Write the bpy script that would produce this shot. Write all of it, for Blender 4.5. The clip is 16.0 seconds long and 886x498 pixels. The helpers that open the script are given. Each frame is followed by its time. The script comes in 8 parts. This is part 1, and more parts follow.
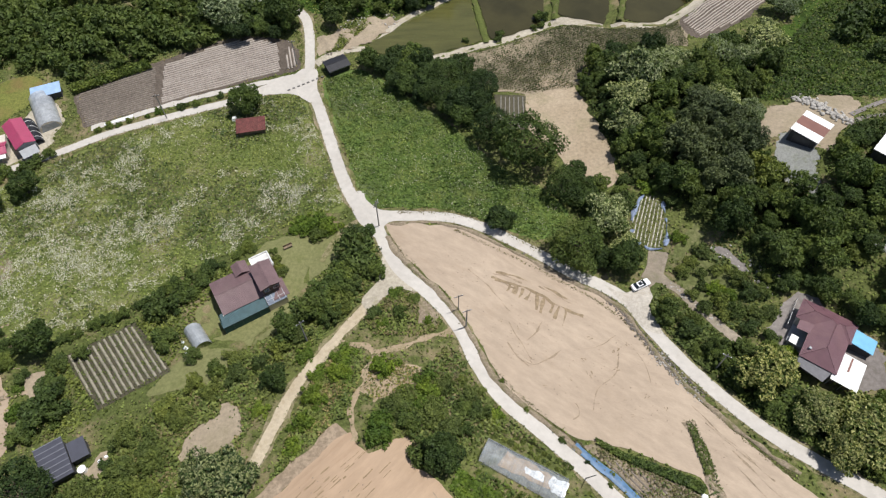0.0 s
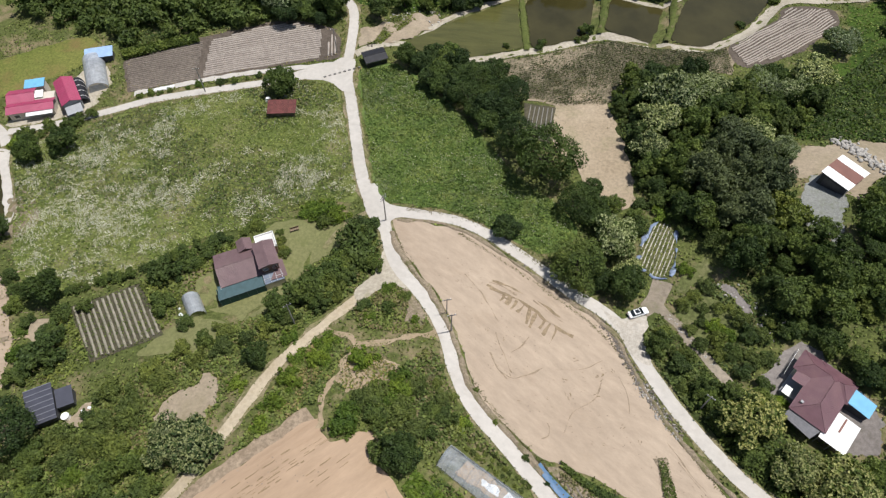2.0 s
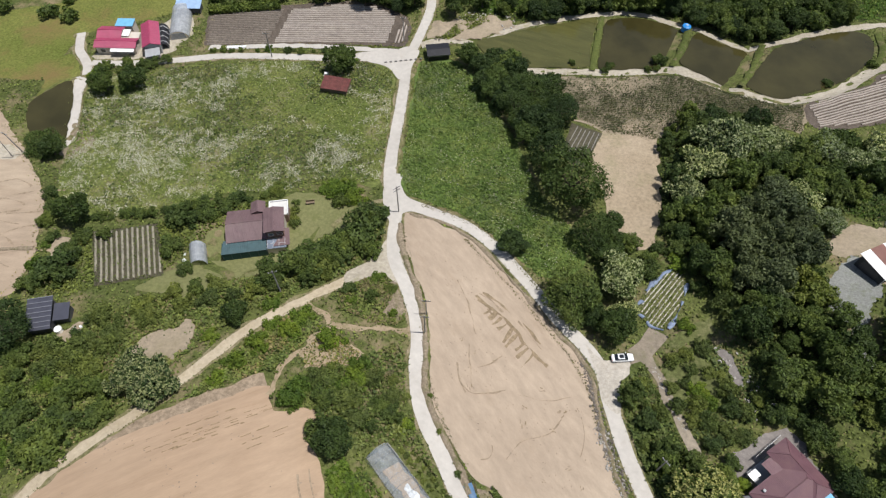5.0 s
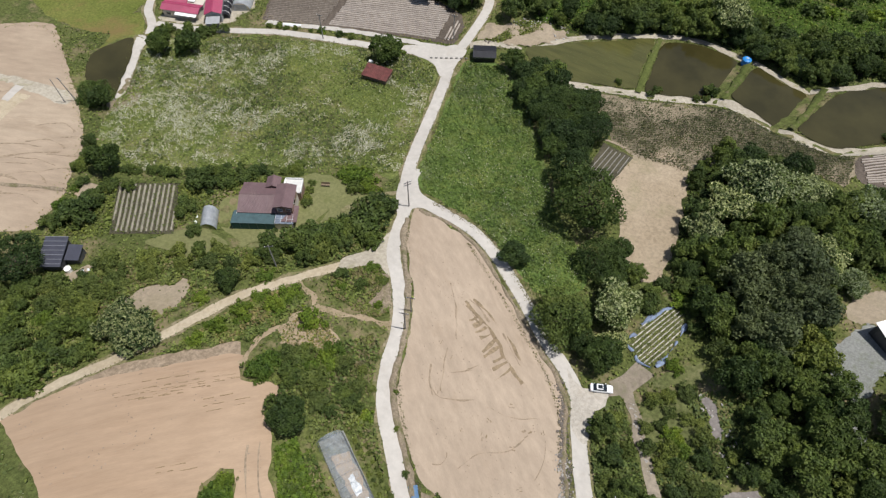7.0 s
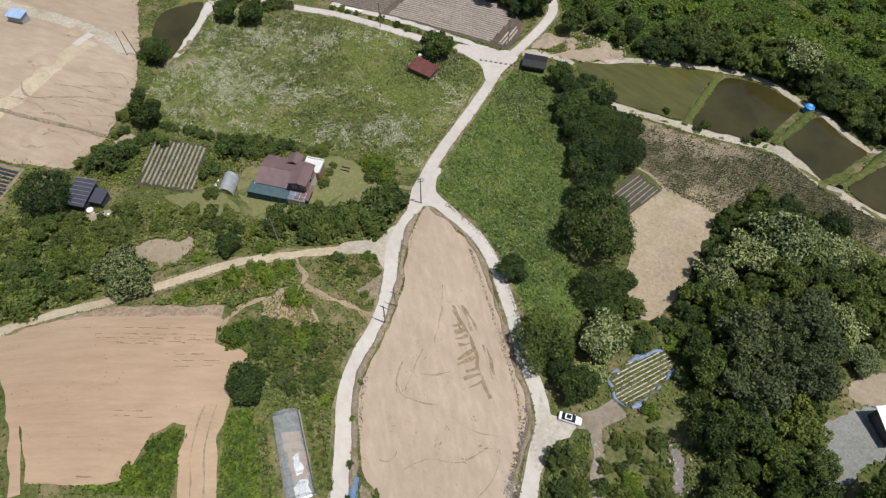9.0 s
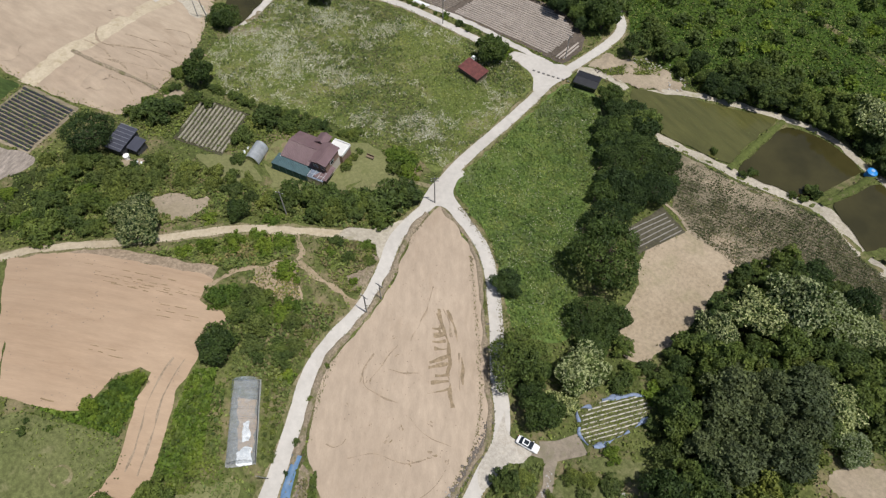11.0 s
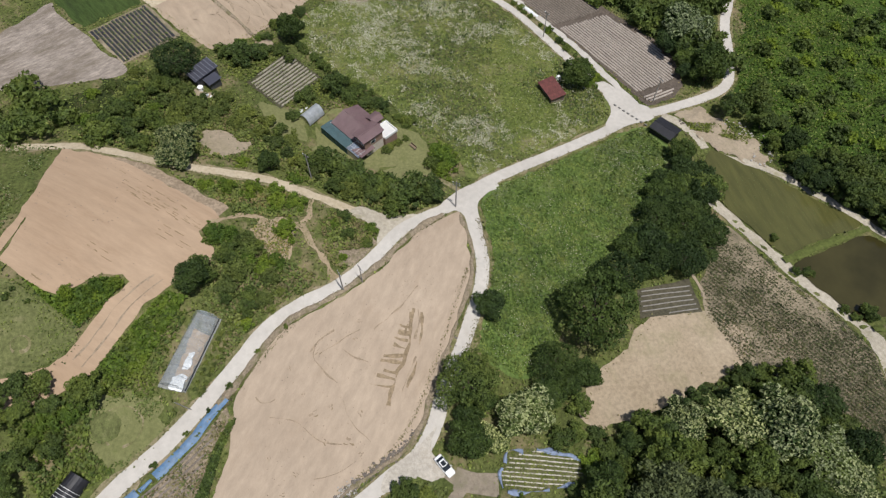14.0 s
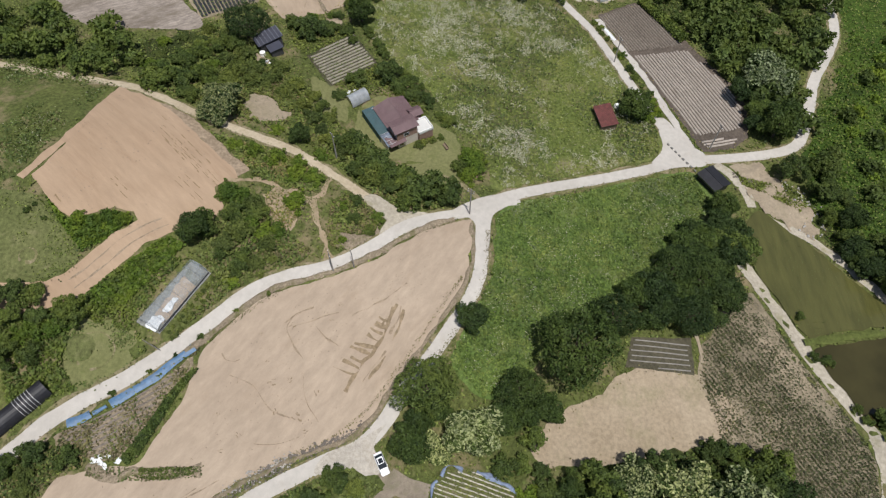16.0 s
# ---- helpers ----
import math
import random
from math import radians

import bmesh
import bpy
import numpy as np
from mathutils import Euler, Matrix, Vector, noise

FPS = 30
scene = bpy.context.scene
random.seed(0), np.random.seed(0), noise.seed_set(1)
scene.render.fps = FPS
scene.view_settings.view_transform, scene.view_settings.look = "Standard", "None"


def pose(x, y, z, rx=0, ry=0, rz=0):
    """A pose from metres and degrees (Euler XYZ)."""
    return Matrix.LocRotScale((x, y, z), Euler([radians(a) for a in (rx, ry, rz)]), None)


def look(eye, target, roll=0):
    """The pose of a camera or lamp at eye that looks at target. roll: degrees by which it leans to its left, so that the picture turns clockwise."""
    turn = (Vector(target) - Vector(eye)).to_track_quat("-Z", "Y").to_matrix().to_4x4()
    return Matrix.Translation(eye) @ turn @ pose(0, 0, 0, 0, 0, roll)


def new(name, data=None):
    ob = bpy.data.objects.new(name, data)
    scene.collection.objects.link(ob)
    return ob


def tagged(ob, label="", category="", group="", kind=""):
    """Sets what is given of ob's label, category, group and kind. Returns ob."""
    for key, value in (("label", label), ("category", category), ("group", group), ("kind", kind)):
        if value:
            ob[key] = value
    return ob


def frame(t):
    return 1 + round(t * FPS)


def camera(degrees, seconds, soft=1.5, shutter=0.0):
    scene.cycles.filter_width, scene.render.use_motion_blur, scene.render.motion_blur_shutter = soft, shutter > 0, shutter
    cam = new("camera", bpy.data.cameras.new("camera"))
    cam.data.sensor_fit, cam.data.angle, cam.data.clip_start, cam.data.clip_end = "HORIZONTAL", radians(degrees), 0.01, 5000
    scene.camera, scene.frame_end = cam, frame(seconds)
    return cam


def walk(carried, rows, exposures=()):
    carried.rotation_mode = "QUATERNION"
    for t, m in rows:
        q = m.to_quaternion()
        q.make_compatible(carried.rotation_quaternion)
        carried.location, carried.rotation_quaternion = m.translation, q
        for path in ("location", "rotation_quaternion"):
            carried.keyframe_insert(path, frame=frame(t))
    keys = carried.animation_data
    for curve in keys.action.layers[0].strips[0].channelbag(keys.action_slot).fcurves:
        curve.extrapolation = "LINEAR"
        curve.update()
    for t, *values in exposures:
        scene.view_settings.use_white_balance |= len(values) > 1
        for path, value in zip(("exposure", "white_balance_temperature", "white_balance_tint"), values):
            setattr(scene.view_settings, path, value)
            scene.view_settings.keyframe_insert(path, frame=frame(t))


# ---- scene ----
cam = camera(68.9, 16.0, soft=1.3)
METRES, EYE, TILT, LEAN, TURN = 105.0, 102.0, -57.0, 0.0, 0.0
ROWS = [
    (0.0, 0.0, 0.0, 0.0, -0.0, -0.0, 0.0),
    (0.5, 0.0223, 0.0002, 0.0015, 1.09, -0.03, -1.75),
    (1.0, 0.0454, 0.0011, 0.0039, 2.24, -0.1, -3.55),
    (1.5, 0.0686, 0.0023, 0.0068, 3.39, -0.2, -5.36),
    (2.0, 0.092, 0.0042, 0.0105, 4.58, -0.35, -7.21),
    (2.5, 0.116, 0.007, 0.015, 5.8, -0.53, -9.07),
    (3.0, 0.1405, 0.0107, 0.0204, 7.06, -0.77, -10.97),
    (3.5, 0.1649, 0.0147, 0.0268, 8.37, -1.06, -12.93),
    (4.0, 0.1896, 0.0195, 0.0339, 9.73, -1.4, -14.93),
    (6.5, 0.3135, 0.0541, 0.0842, 17.46, -4.15, -25.31),
    (7.0, 0.338, 0.0636, 0.0982, 19.25, -4.97, -27.45),
    (7.5, 0.3623, 0.0737, 0.1137, 21.16, -5.9, -29.61),
    (8.0, 0.3858, 0.0846, 0.1302, 23.2, -6.96, -31.8),
    (8.5, 0.4087, 0.0966, 0.1485, 25.41, -8.19, -34.0),
    (9.0, 0.4316, 0.1095, 0.1672, 27.77, -9.54, -36.17),
    (11.5, 0.5294, 0.1842, 0.2829, 42.78, -19.58, -46.68),
    (12.0, 0.5452, 0.2015, 0.3098, 46.62, -22.43, -48.6),
    (12.5, 0.5594, 0.2197, 0.338, 50.85, -25.68, -50.39),
    (13.0, 0.5716, 0.2383, 0.3671, 55.49, -29.3, -52.07),
    (13.5, 0.582, 0.2577, 0.3978, 60.52, -33.32, -53.54),
    (14.0, 0.5904, 0.278, 0.4289, 65.92, -37.68, -54.83),
    (14.5, 0.5965, 0.2991, 0.4609, 71.79, -42.51, -55.86),
    (15.0, 0.6, 0.3205, 0.4935, 78.07, -47.74, -56.63),
    (15.5, 0.6009, 0.3422, 0.5271, 84.7, -53.3, -57.07),
    (16.0, 0.5997, 0.3649, 0.5609, 91.47, -58.96, -57.15),
]
walk(cam, [(t, pose(0, 0, EYE, TILT, LEAN, TURN) @ pose(METRES * x, METRES * y, METRES * z, 90 + pitch, roll, yaw)) for t, x, y, z, yaw, pitch, roll in ROWS], [(0.0, 0.1), (4.0, 0.04), (8.0, -0.05), (12.0, -0.1), (16.0, -0.16)])

# ---------------------------------------------------------------- light
SUN_DIR = Vector((0.275, 0.13, 0.952)).normalized()
world = bpy.data.worlds.new("sky")
scene.world = world
world.use_nodes = True
wn = world.node_tree.nodes
sky = wn.new("ShaderNodeTexSky")
sky.sky_type, sky.sun_disc = "NISHITA", False
sky.sun_elevation = math.asin(SUN_DIR.z)
sky.sun_rotation = math.atan2(SUN_DIR.x, SUN_DIR.y)
sky.air_density, sky.dust_density = 1.0, 1.5
wn["Background"].inputs["Strength"].default_value = 0.076
world.node_tree.links.new(sky.outputs["Color"], wn["Background"].inputs["Color"])
sun = new("sun", bpy.data.lights.new("sun", "SUN"))
sun.data.energy, sun.data.angle, sun.data.color = 4.6, radians(0.53), (1.0, 0.972, 0.942)
sun.matrix_world = look(SUN_DIR * 200, (0, 0, 0))


# ---------------------------------------------------------------- materials
def nodes_of(name):
    m = bpy.data.materials.new(name)
    m.use_nodes = True
    nt = m.node_tree
    return m, nt, nt.nodes["Principled BSDF"]


def noise_node(nt, vec, scale, detail=4.0, rough=0.6):
    n = nt.nodes.new("ShaderNodeTexNoise")
    n.inputs["Scale"].default_value, n.inputs["Detail"].default_value, n.inputs["Roughness"].default_value = scale, detail, rough
    nt.links.new(vec, n.inputs["Vector"])
    return n.outputs["Fac"]


def ramp(nt, fac, lo, hi, c0, c1):
    r = nt.nodes.new("ShaderNodeValToRGB")
    r.color_ramp.elements[0].position, r.color_ramp.elements[1].position = lo, hi
    r.color_ramp.elements[0].color, r.color_ramp.elements[1].color = (*c0, 1), (*c1, 1)
    nt.links.new(fac, r.inputs["Fac"])
    return r.outputs["Color"]


def mixc(nt, fac, a, b, mode="MIX"):
    n = nt.nodes.new("ShaderNodeMix")
    n.data_type, n.blend_type = "RGBA", mode
    for sock, v in ((n.inputs["Factor"], fac), (n.inputs["A"], a), (n.inputs["B"], b)):
        if isinstance(v, (int, float)):
            sock.default_value = v
        elif isinstance(v, tuple):
            sock.default_value = (*v, 1)
        else:
            nt.links.new(v, sock)
    return n.outputs["Result"]


def bumped(nt, bsdf, height, strength, distance):
    b = nt.nodes.new("ShaderNodeBump")
    b.inputs["Strength"].default_value, b.inputs["Distance"].default_value = strength, distance
    nt.links.new(height, b.inputs["Height"])
    nt.links.new(b.outputs["Normal"], bsdf.inputs["Normal"])


def earth(name, dark, light, accent=None, broad=0.06, fine=1.6, grain=7.0, accent_lo=0.56, accent_hi=0.68, bump=0.5, rough=0.95, accent_scale=0.35, stretch=None, mottle=0.38):
    """Ground cover: broad patches, finer mottling and grain, with stains or bare spots of a third colour."""
    m, nt, p = nodes_of(name)
    geo = nt.nodes.new("ShaderNodeNewGeometry").outputs["Position"]
    if stretch:
        turn_ = nt.nodes.new("ShaderNodeMapping")
        turn_.inputs["Rotation"].default_value[2] = radians(stretch[0])
        nt.links.new(geo, turn_.inputs["Vector"])
        mp = nt.nodes.new("ShaderNodeMapping")
        mp.inputs["Scale"].default_value = (stretch[1], 1, 1)
        nt.links.new(turn_.outputs["Vector"], mp.inputs["Vector"])
        fine_vec = mp.outputs["Vector"]
    else:
        fine_vec = geo
    a = ramp(nt, noise_node(nt, geo, broad, 5), 0.32, 0.68, dark, light)
    b = ramp(nt, noise_node(nt, fine_vec, fine, 4), 0.3, 0.75, (1 - mottle,) * 3, (1 + mottle * 0.65,) * 3)
    c = mixc(nt, 1.0, a, b, "MULTIPLY")
    if accent:
        fac = ramp(nt, noise_node(nt, fine_vec, accent_scale, 6, 0.7), accent_lo, accent_hi, (0, 0, 0), (1, 1, 1))
        c = mixc(nt, fac, c, accent)
    g = noise_node(nt, fine_vec, grain, 3)
    c = mixc(nt, 1.0, c, ramp(nt, g, 0.3, 0.7, (1 - mottle * 0.45,) * 3, (1 + mottle * 0.4,) * 3), "MULTIPLY")
    nt.links.new(c, p.inputs["Base Color"])
    p.inputs["Roughness"].default_value = rough
    p.inputs["Specular IOR Level"].default_value = 0.15
    bumped(nt, p, noise_node(nt, fine_vec, fine * 1.5, 5), bump, 0.12)
    return m


def leafy(name, dark, light, yellow, rough=0.65):
    """Foliage: every leaf clump has its own green, every plant its own lean of hue; light passes through."""
    m, nt, p = nodes_of(name)
    isl = nt.nodes.new("ShaderNodeNewGeometry").outputs["Random Per Island"]
    rnd = nt.nodes.new("ShaderNodeObjectInfo").outputs["Random"]
    pos = nt.nodes.new("ShaderNodeNewGeometry").outputs["Position"]
    c = ramp(nt, isl, 0.0, 1.0, tuple(v * 0.8 for v in dark), tuple(v * 1.12 for v in light))
    c = mixc(nt, ramp(nt, noise_node(nt, pos, 0.22, 3), 0.42, 0.72, (0, 0, 0), (0.75, 0.75, 0.75)), c, yellow)
    c = mixc(nt, 1.0, c, ramp(nt, rnd, 0.0, 1.0, (0.64, 0.7, 0.74), (1.36, 1.28, 1.04)), "MULTIPLY")
    # Mottling: paler new growth, plus painted light and shade of branch tufts.
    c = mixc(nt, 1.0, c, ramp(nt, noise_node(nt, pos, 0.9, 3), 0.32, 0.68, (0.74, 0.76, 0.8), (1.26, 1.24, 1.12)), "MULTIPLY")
    nt.links.new(c, p.inputs["Base Color"])
    p.inputs["Roughness"].default_value, p.inputs["Specular IOR Level"].default_value = rough, 0.25
    t = nt.nodes.new("ShaderNodeBsdfTranslucent")
    nt.links.new(mixc(nt, 1.0, c, (1.1, 1.25, 0.5), "MULTIPLY"), t.inputs["Color"])
    mx = nt.nodes.new("ShaderNodeMixShader")
    mx.inputs["Fac"].default_value = 0.22
    nt.links.new(p.outputs["BSDF"], mx.inputs[1])
    nt.links.new(t.outputs["BSDF"], mx.inputs[2])
    nt.links.new(mx.outputs["Shader"], nt.nodes["Material Output"].inputs["Surface"])
    return m


def solid(name, col, rough=0.6, metal=0.0, var=0.18, scale=2.0, bump=0.0, stain=None, stripes=None, spec=0.4):
    """Built surfaces: paint, metal, plastic, plaster, with dirt at two scales; stripes: (axis, per metre, depth)."""
    m, nt, p = nodes_of(name)
    co = nt.nodes.new("ShaderNodeTexCoord").outputs["Object"]
    lo, hi = tuple(v * (1 - var) for v in col), tuple(min(1.0, v * (1 + var)) for v in col)
    c = ramp(nt, noise_node(nt, co, scale, 5), 0.3, 0.7, lo, hi)
    if stain:
        c = mixc(nt, ramp(nt, noise_node(nt, co, scale * 0.35, 6, 0.7), 0.5, 0.75, (0, 0, 0), (0.8, 0.8, 0.8)), c, stain)
    nt.links.new(c, p.inputs["Base Color"])
    p.inputs["Roughness"].default_value, p.inputs["Metallic"].default_value = rough, metal
    p.inputs["Specular IOR Level"].default_value = spec
    if stripes:
        w = nt.nodes.new("ShaderNodeTexWave")
        w.bands_direction = stripes[0]
        w.inputs["Scale"].default_value = stripes[1]
        nt.links.new(co, w.inputs["Vector"])
        bumped(nt, p, w.outputs["Fac"], 0.6, stripes[2])
    elif bump:
        bumped(nt, p, noise_node(nt, co, scale * 4, 4), 0.5, bump)
    return m


def see_through(name, col, clear, rough=0.25):
    """Plastic film and glazing."""
    m, nt, p = nodes_of(name)
    co = nt.nodes.new("ShaderNodeTexCoord").outputs["Object"]
    n = noise_node(nt, co, 0.9, 5)
    nt.links.new(ramp(nt, n, 0.3, 0.7, tuple(v * 0.7 for v in col), col), p.inputs["Base Color"])
    p.inputs["Roughness"].default_value = rough
    t = nt.nodes.new("ShaderNodeBsdfTransparent")
    mx = nt.nodes.new("ShaderNodeMixShader")
    nt.links.new(ramp(nt, n, 0.25, 0.75, (clear * 1.25,) * 3, (clear * 0.75,) * 3), mx.inputs["Fac"])
    nt.links.new(p.outputs["BSDF"], mx.inputs[1])
    nt.links.new(t.outputs["BSDF"], mx.inputs[2])
    nt.links.new(mx.outputs["Shader"], nt.nodes["Material Output"].inputs["Surface"])
    return m


M_GROUND = earth("rough_grass", (0.075, 0.095, 0.028), (0.13, 0.145, 0.045), (0.225, 0.18, 0.105), accent_lo=0.5, accent_hi=0.66, accent_scale=0.14, bump=1.0, mottle=0.5)
M_MEADOW = earth("meadow_grass", (0.115, 0.15, 0.038), (0.19, 0.205, 0.07), (0.23, 0.205, 0.12), accent_lo=0.52, accent_hi=0.72, accent_scale=0.11, bump=0.8, mottle=0.4)
M_LUSH = earth("lush_grass", (0.084, 0.138, 0.032), (0.138, 0.195, 0.054), (0.225, 0.235, 0.115), accent_lo=0.54, accent_hi=0.7, accent_scale=0.09, bump=0.8, mottle=0.45)
M_LAWN = earth("mown_lawn", (0.105, 0.122, 0.042), (0.16, 0.168, 0.068), (0.2, 0.18, 0.1), accent_lo=0.55, accent_hi=0.75, accent_scale=0.2, bump=0.6, mottle=0.42)
M_HOMELAWN = earth("garden_lawn_grass", (0.15, 0.158, 0.062), (0.195, 0.195, 0.088), (0.12, 0.135, 0.045), accent_lo=0.55, accent_hi=0.75, accent_scale=0.25, bump=0.4, mottle=0.25)
M_YELLOWG = earth("pale_grass", (0.12, 0.145, 0.032), (0.19, 0.195, 0.055), (0.17, 0.13, 0.05), accent_lo=0.5, accent_hi=0.7, accent_scale=0.1, bump=0.6, mottle=0.4)
M_SLOPEG = earth("steep_slope_grass", (0.042, 0.08, 0.013), (0.078, 0.125, 0.021), (0.026, 0.046, 0.010), accent_lo=0.5, accent_hi=0.66, accent_scale=0.14, bump=1.0, mottle=0.5)
# Leaf litter, its colour darkened to paint in the shade between trees.
M_SHADEFLOOR = earth("leaf_floor_painted_shade", (0.03, 0.042, 0.012), (0.06, 0.075, 0.022), (0.085, 0.07, 0.035), accent_lo=0.58, accent_hi=0.72, accent_scale=0.3, bump=1.0, mottle=0.5)
M_TAN = earth("tilled_sandy_soil", (0.36, 0.285, 0.213), (0.42, 0.338, 0.256), (0.31, 0.238, 0.17), broad=0.045, fine=0.9, accent_lo=0.57, accent_hi=0.8, accent_scale=0.2, stretch=(34, 0.35), bump=0.35, mottle=0.14)
M_ORANGE = earth("orange_granite_soil", (0.355, 0.252, 0.168), (0.41, 0.30, 0.206), (0.305, 0.212, 0.138), broad=0.05, fine=1.0, accent_lo=0.56, accent_hi=0.8, accent_scale=0.45, stretch=(-49, 0.12), bump=0.3, mottle=0.11)
M_DAMP = earth("damp_soil", (0.235, 0.176, 0.112), (0.31, 0.24, 0.158), None, broad=0.4, fine=1.5)
M_RUT = earth("wheel_rut_soil", (0.28, 0.215, 0.15), (0.34, 0.267, 0.19), None, broad=0.4, fine=1.5)
M_RUTO = earth("orange_rut_soil", (0.25, 0.18, 0.105), (0.31, 0.228, 0.145), None, broad=0.4, fine=1.5)
M_SANDW = earth("pale_building_sand", (0.335, 0.26, 0.19), (0.42, 0.338, 0.25), (0.27, 0.205, 0.145), broad=0.03, fine=0.6, accent_lo=0.55, accent_hi=0.75, accent_scale=0.1, stretch=(-25, 0.3), bump=0.3, mottle=0.16)
M_STRAW = earth("warm_straw_soil", (0.32, 0.255, 0.175), (0.40, 0.325, 0.232), (0.225, 0.21, 0.115), broad=0.1, accent_lo=0.5, accent_hi=0.8, accent_scale=0.12, bump=0.4, mottle=0.22)
M_SEEDBED = earth("weedy_bed_soil", (0.085, 0.095, 0.038), (0.15, 0.15, 0.07), (0.22, 0.19, 0.12), fine=2.0, accent_lo=0.52, accent_hi=0.7, accent_scale=0.5, bump=0.6, mottle=0.3)
M_ROADSAND = earth("sanded_concrete", (0.40, 0.365, 0.31), (0.53, 0.49, 0.43), (0.33, 0.29, 0.23), broad=0.15, accent_lo=0.52, accent_hi=0.75, accent_scale=0.3, bump=0.3, mottle=0.25)
M_TANNE = earth("straw_soil", (0.285, 0.232, 0.165), (0.365, 0.302, 0.22), (0.22, 0.19, 0.115), broad=0.1, accent_lo=0.5, accent_hi=0.8, accent_scale=0.12, bump=0.4, mottle=0.2)
M_GREYD = earth("grey_spoil", (0.235, 0.198, 0.165), (0.345, 0.297, 0.254), (0.165, 0.138, 0.107), broad=0.12, accent_lo=0.48, accent_hi=0.66, accent_scale=0.3, bump=1.0, mottle=0.4, stretch=(55, 0.3))
M_DARKCROP = earth("dark_green_planting", (0.04, 0.065, 0.018), (0.065, 0.095, 0.026), (0.03, 0.045, 0.015), accent_scale=0.3, bump=1.0, mottle=0.4, stretch=(-30, 0.15))
M_PLOTFILM = solid("thin_bed_film", (0.225, 0.21, 0.185), 0.5, var=0.25, scale=0.8)
M_ROAD = earth("pale_concrete", (0.45, 0.42, 0.378), (0.515, 0.485, 0.44), (0.40, 0.36, 0.31), broad=0.12, fine=0.9, grain=9, accent_lo=0.55, accent_hi=0.8, accent_scale=0.35, bump=0.05, rough=0.85, mottle=0.1)
M_TRACK = earth("dusty_track", (0.41, 0.34, 0.24), (0.51, 0.435, 0.32), (0.32, 0.265, 0.165), broad=0.15, accent_lo=0.52, accent_hi=0.75, accent_scale=0.5, bump=0.4, mottle=0.16)
M_TRACKO = earth("sandy_footpath", (0.29, 0.222, 0.142), (0.375, 0.295, 0.2), (0.185, 0.165, 0.08), broad=0.15, accent_lo=0.5, accent_hi=0.72, accent_scale=0.5, bump=0.5, mottle=0.2)
M_GRAVEL = earth("grey_gravel", (0.20, 0.205, 0.19), (0.28, 0.285, 0.265), (0.15, 0.165, 0.11), fine=3.0, grain=12, accent_lo=0.52, accent_hi=0.7, accent_scale=0.4, bump=0.5, mottle=0.3)
M_YARD = earth("yard_concrete", (0.185, 0.165, 0.152), (0.255, 0.23, 0.212), (0.145, 0.13, 0.113), bump=0.3, mottle=0.25)
M_PLOUGH = earth("dry_furrow_soil", (0.185, 0.157, 0.13), (0.25, 0.215, 0.18), (0.14, 0.118, 0.095), accent_scale=0.5, bump=0.8)
M_FURROW = earth("moist_furrow_soil", (0.10, 0.082, 0.066), (0.145, 0.118, 0.096), None, bump=0.8)
M_SEEDFILM = solid("pale_seedling_film", (0.47, 0.44, 0.38), 0.5, var=0.3, scale=1.2)
M_VINYL = solid("dull_mulch_film", (0.36, 0.315, 0.272), 0.45, var=0.22, scale=0.8)
M_BEDFILM = solid("dusty_bed_film", (0.262, 0.238, 0.185), 0.5, var=0.25, scale=0.8)
M_BLACKF = solid("black_mulch_film", (0.035, 0.035, 0.04), 0.4, var=0.3, scale=0.8)
M_CROPSOIL = earth("crop_field_soil", (0.185, 0.158, 0.105), (0.26, 0.218, 0.152), (0.345, 0.285, 0.20), accent_lo=0.5, accent_hi=0.7, accent_scale=0.09, bump=0.8, stretch=(-27, 0.35))
M_BANK = earth("dry_bank", (0.235, 0.19, 0.135), (0.325, 0.265, 0.19), (0.13, 0.125, 0.055), fine=2.5, accent_lo=0.5, accent_hi=0.66, accent_scale=0.45, bump=1.0, mottle=0.45)
M_SANDPATH = earth("sandy_path", (0.36, 0.32, 0.25), (0.47, 0.425, 0.345), (0.27, 0.25, 0.15), accent_lo=0.56, accent_hi=0.7, accent_scale=0.25, bump=0.5, mottle=0.25)
M_VERGE = earth("worn_verge", (0.15, 0.15, 0.06), (0.22, 0.20, 0.10), (0.28, 0.23, 0.155), accent_lo=0.46, accent_hi=0.64, accent_scale=0.4, bump=1.0, mottle=0.45)
M_CLOD = solid("soil_clod", (0.26, 0.20, 0.145), 0.95, var=0.35, scale=0.5)
M_LANE = earth("worn_lane_gravel", (0.255, 0.215, 0.165), (0.345, 0.295, 0.23), (0.17, 0.155, 0.10), accent_lo=0.52, accent_hi=0.7, accent_scale=0.4, bump=0.5, mottle=0.3)
M_ROCKD = solid("weathered_dark_stone", (0.15, 0.13, 0.11), 0.95, var=0.35, scale=1.2, bump=0.05)
M_MUD = earth("dark_bed_soil", (0.07, 0.064, 0.042), (0.11, 0.10, 0.068), None, bump=0.6)
M_BUND = earth("grass_bund", (0.075, 0.095, 0.026), (0.11, 0.13, 0.036), (0.15, 0.13, 0.07), accent_scale=0.5, bump=0.8)

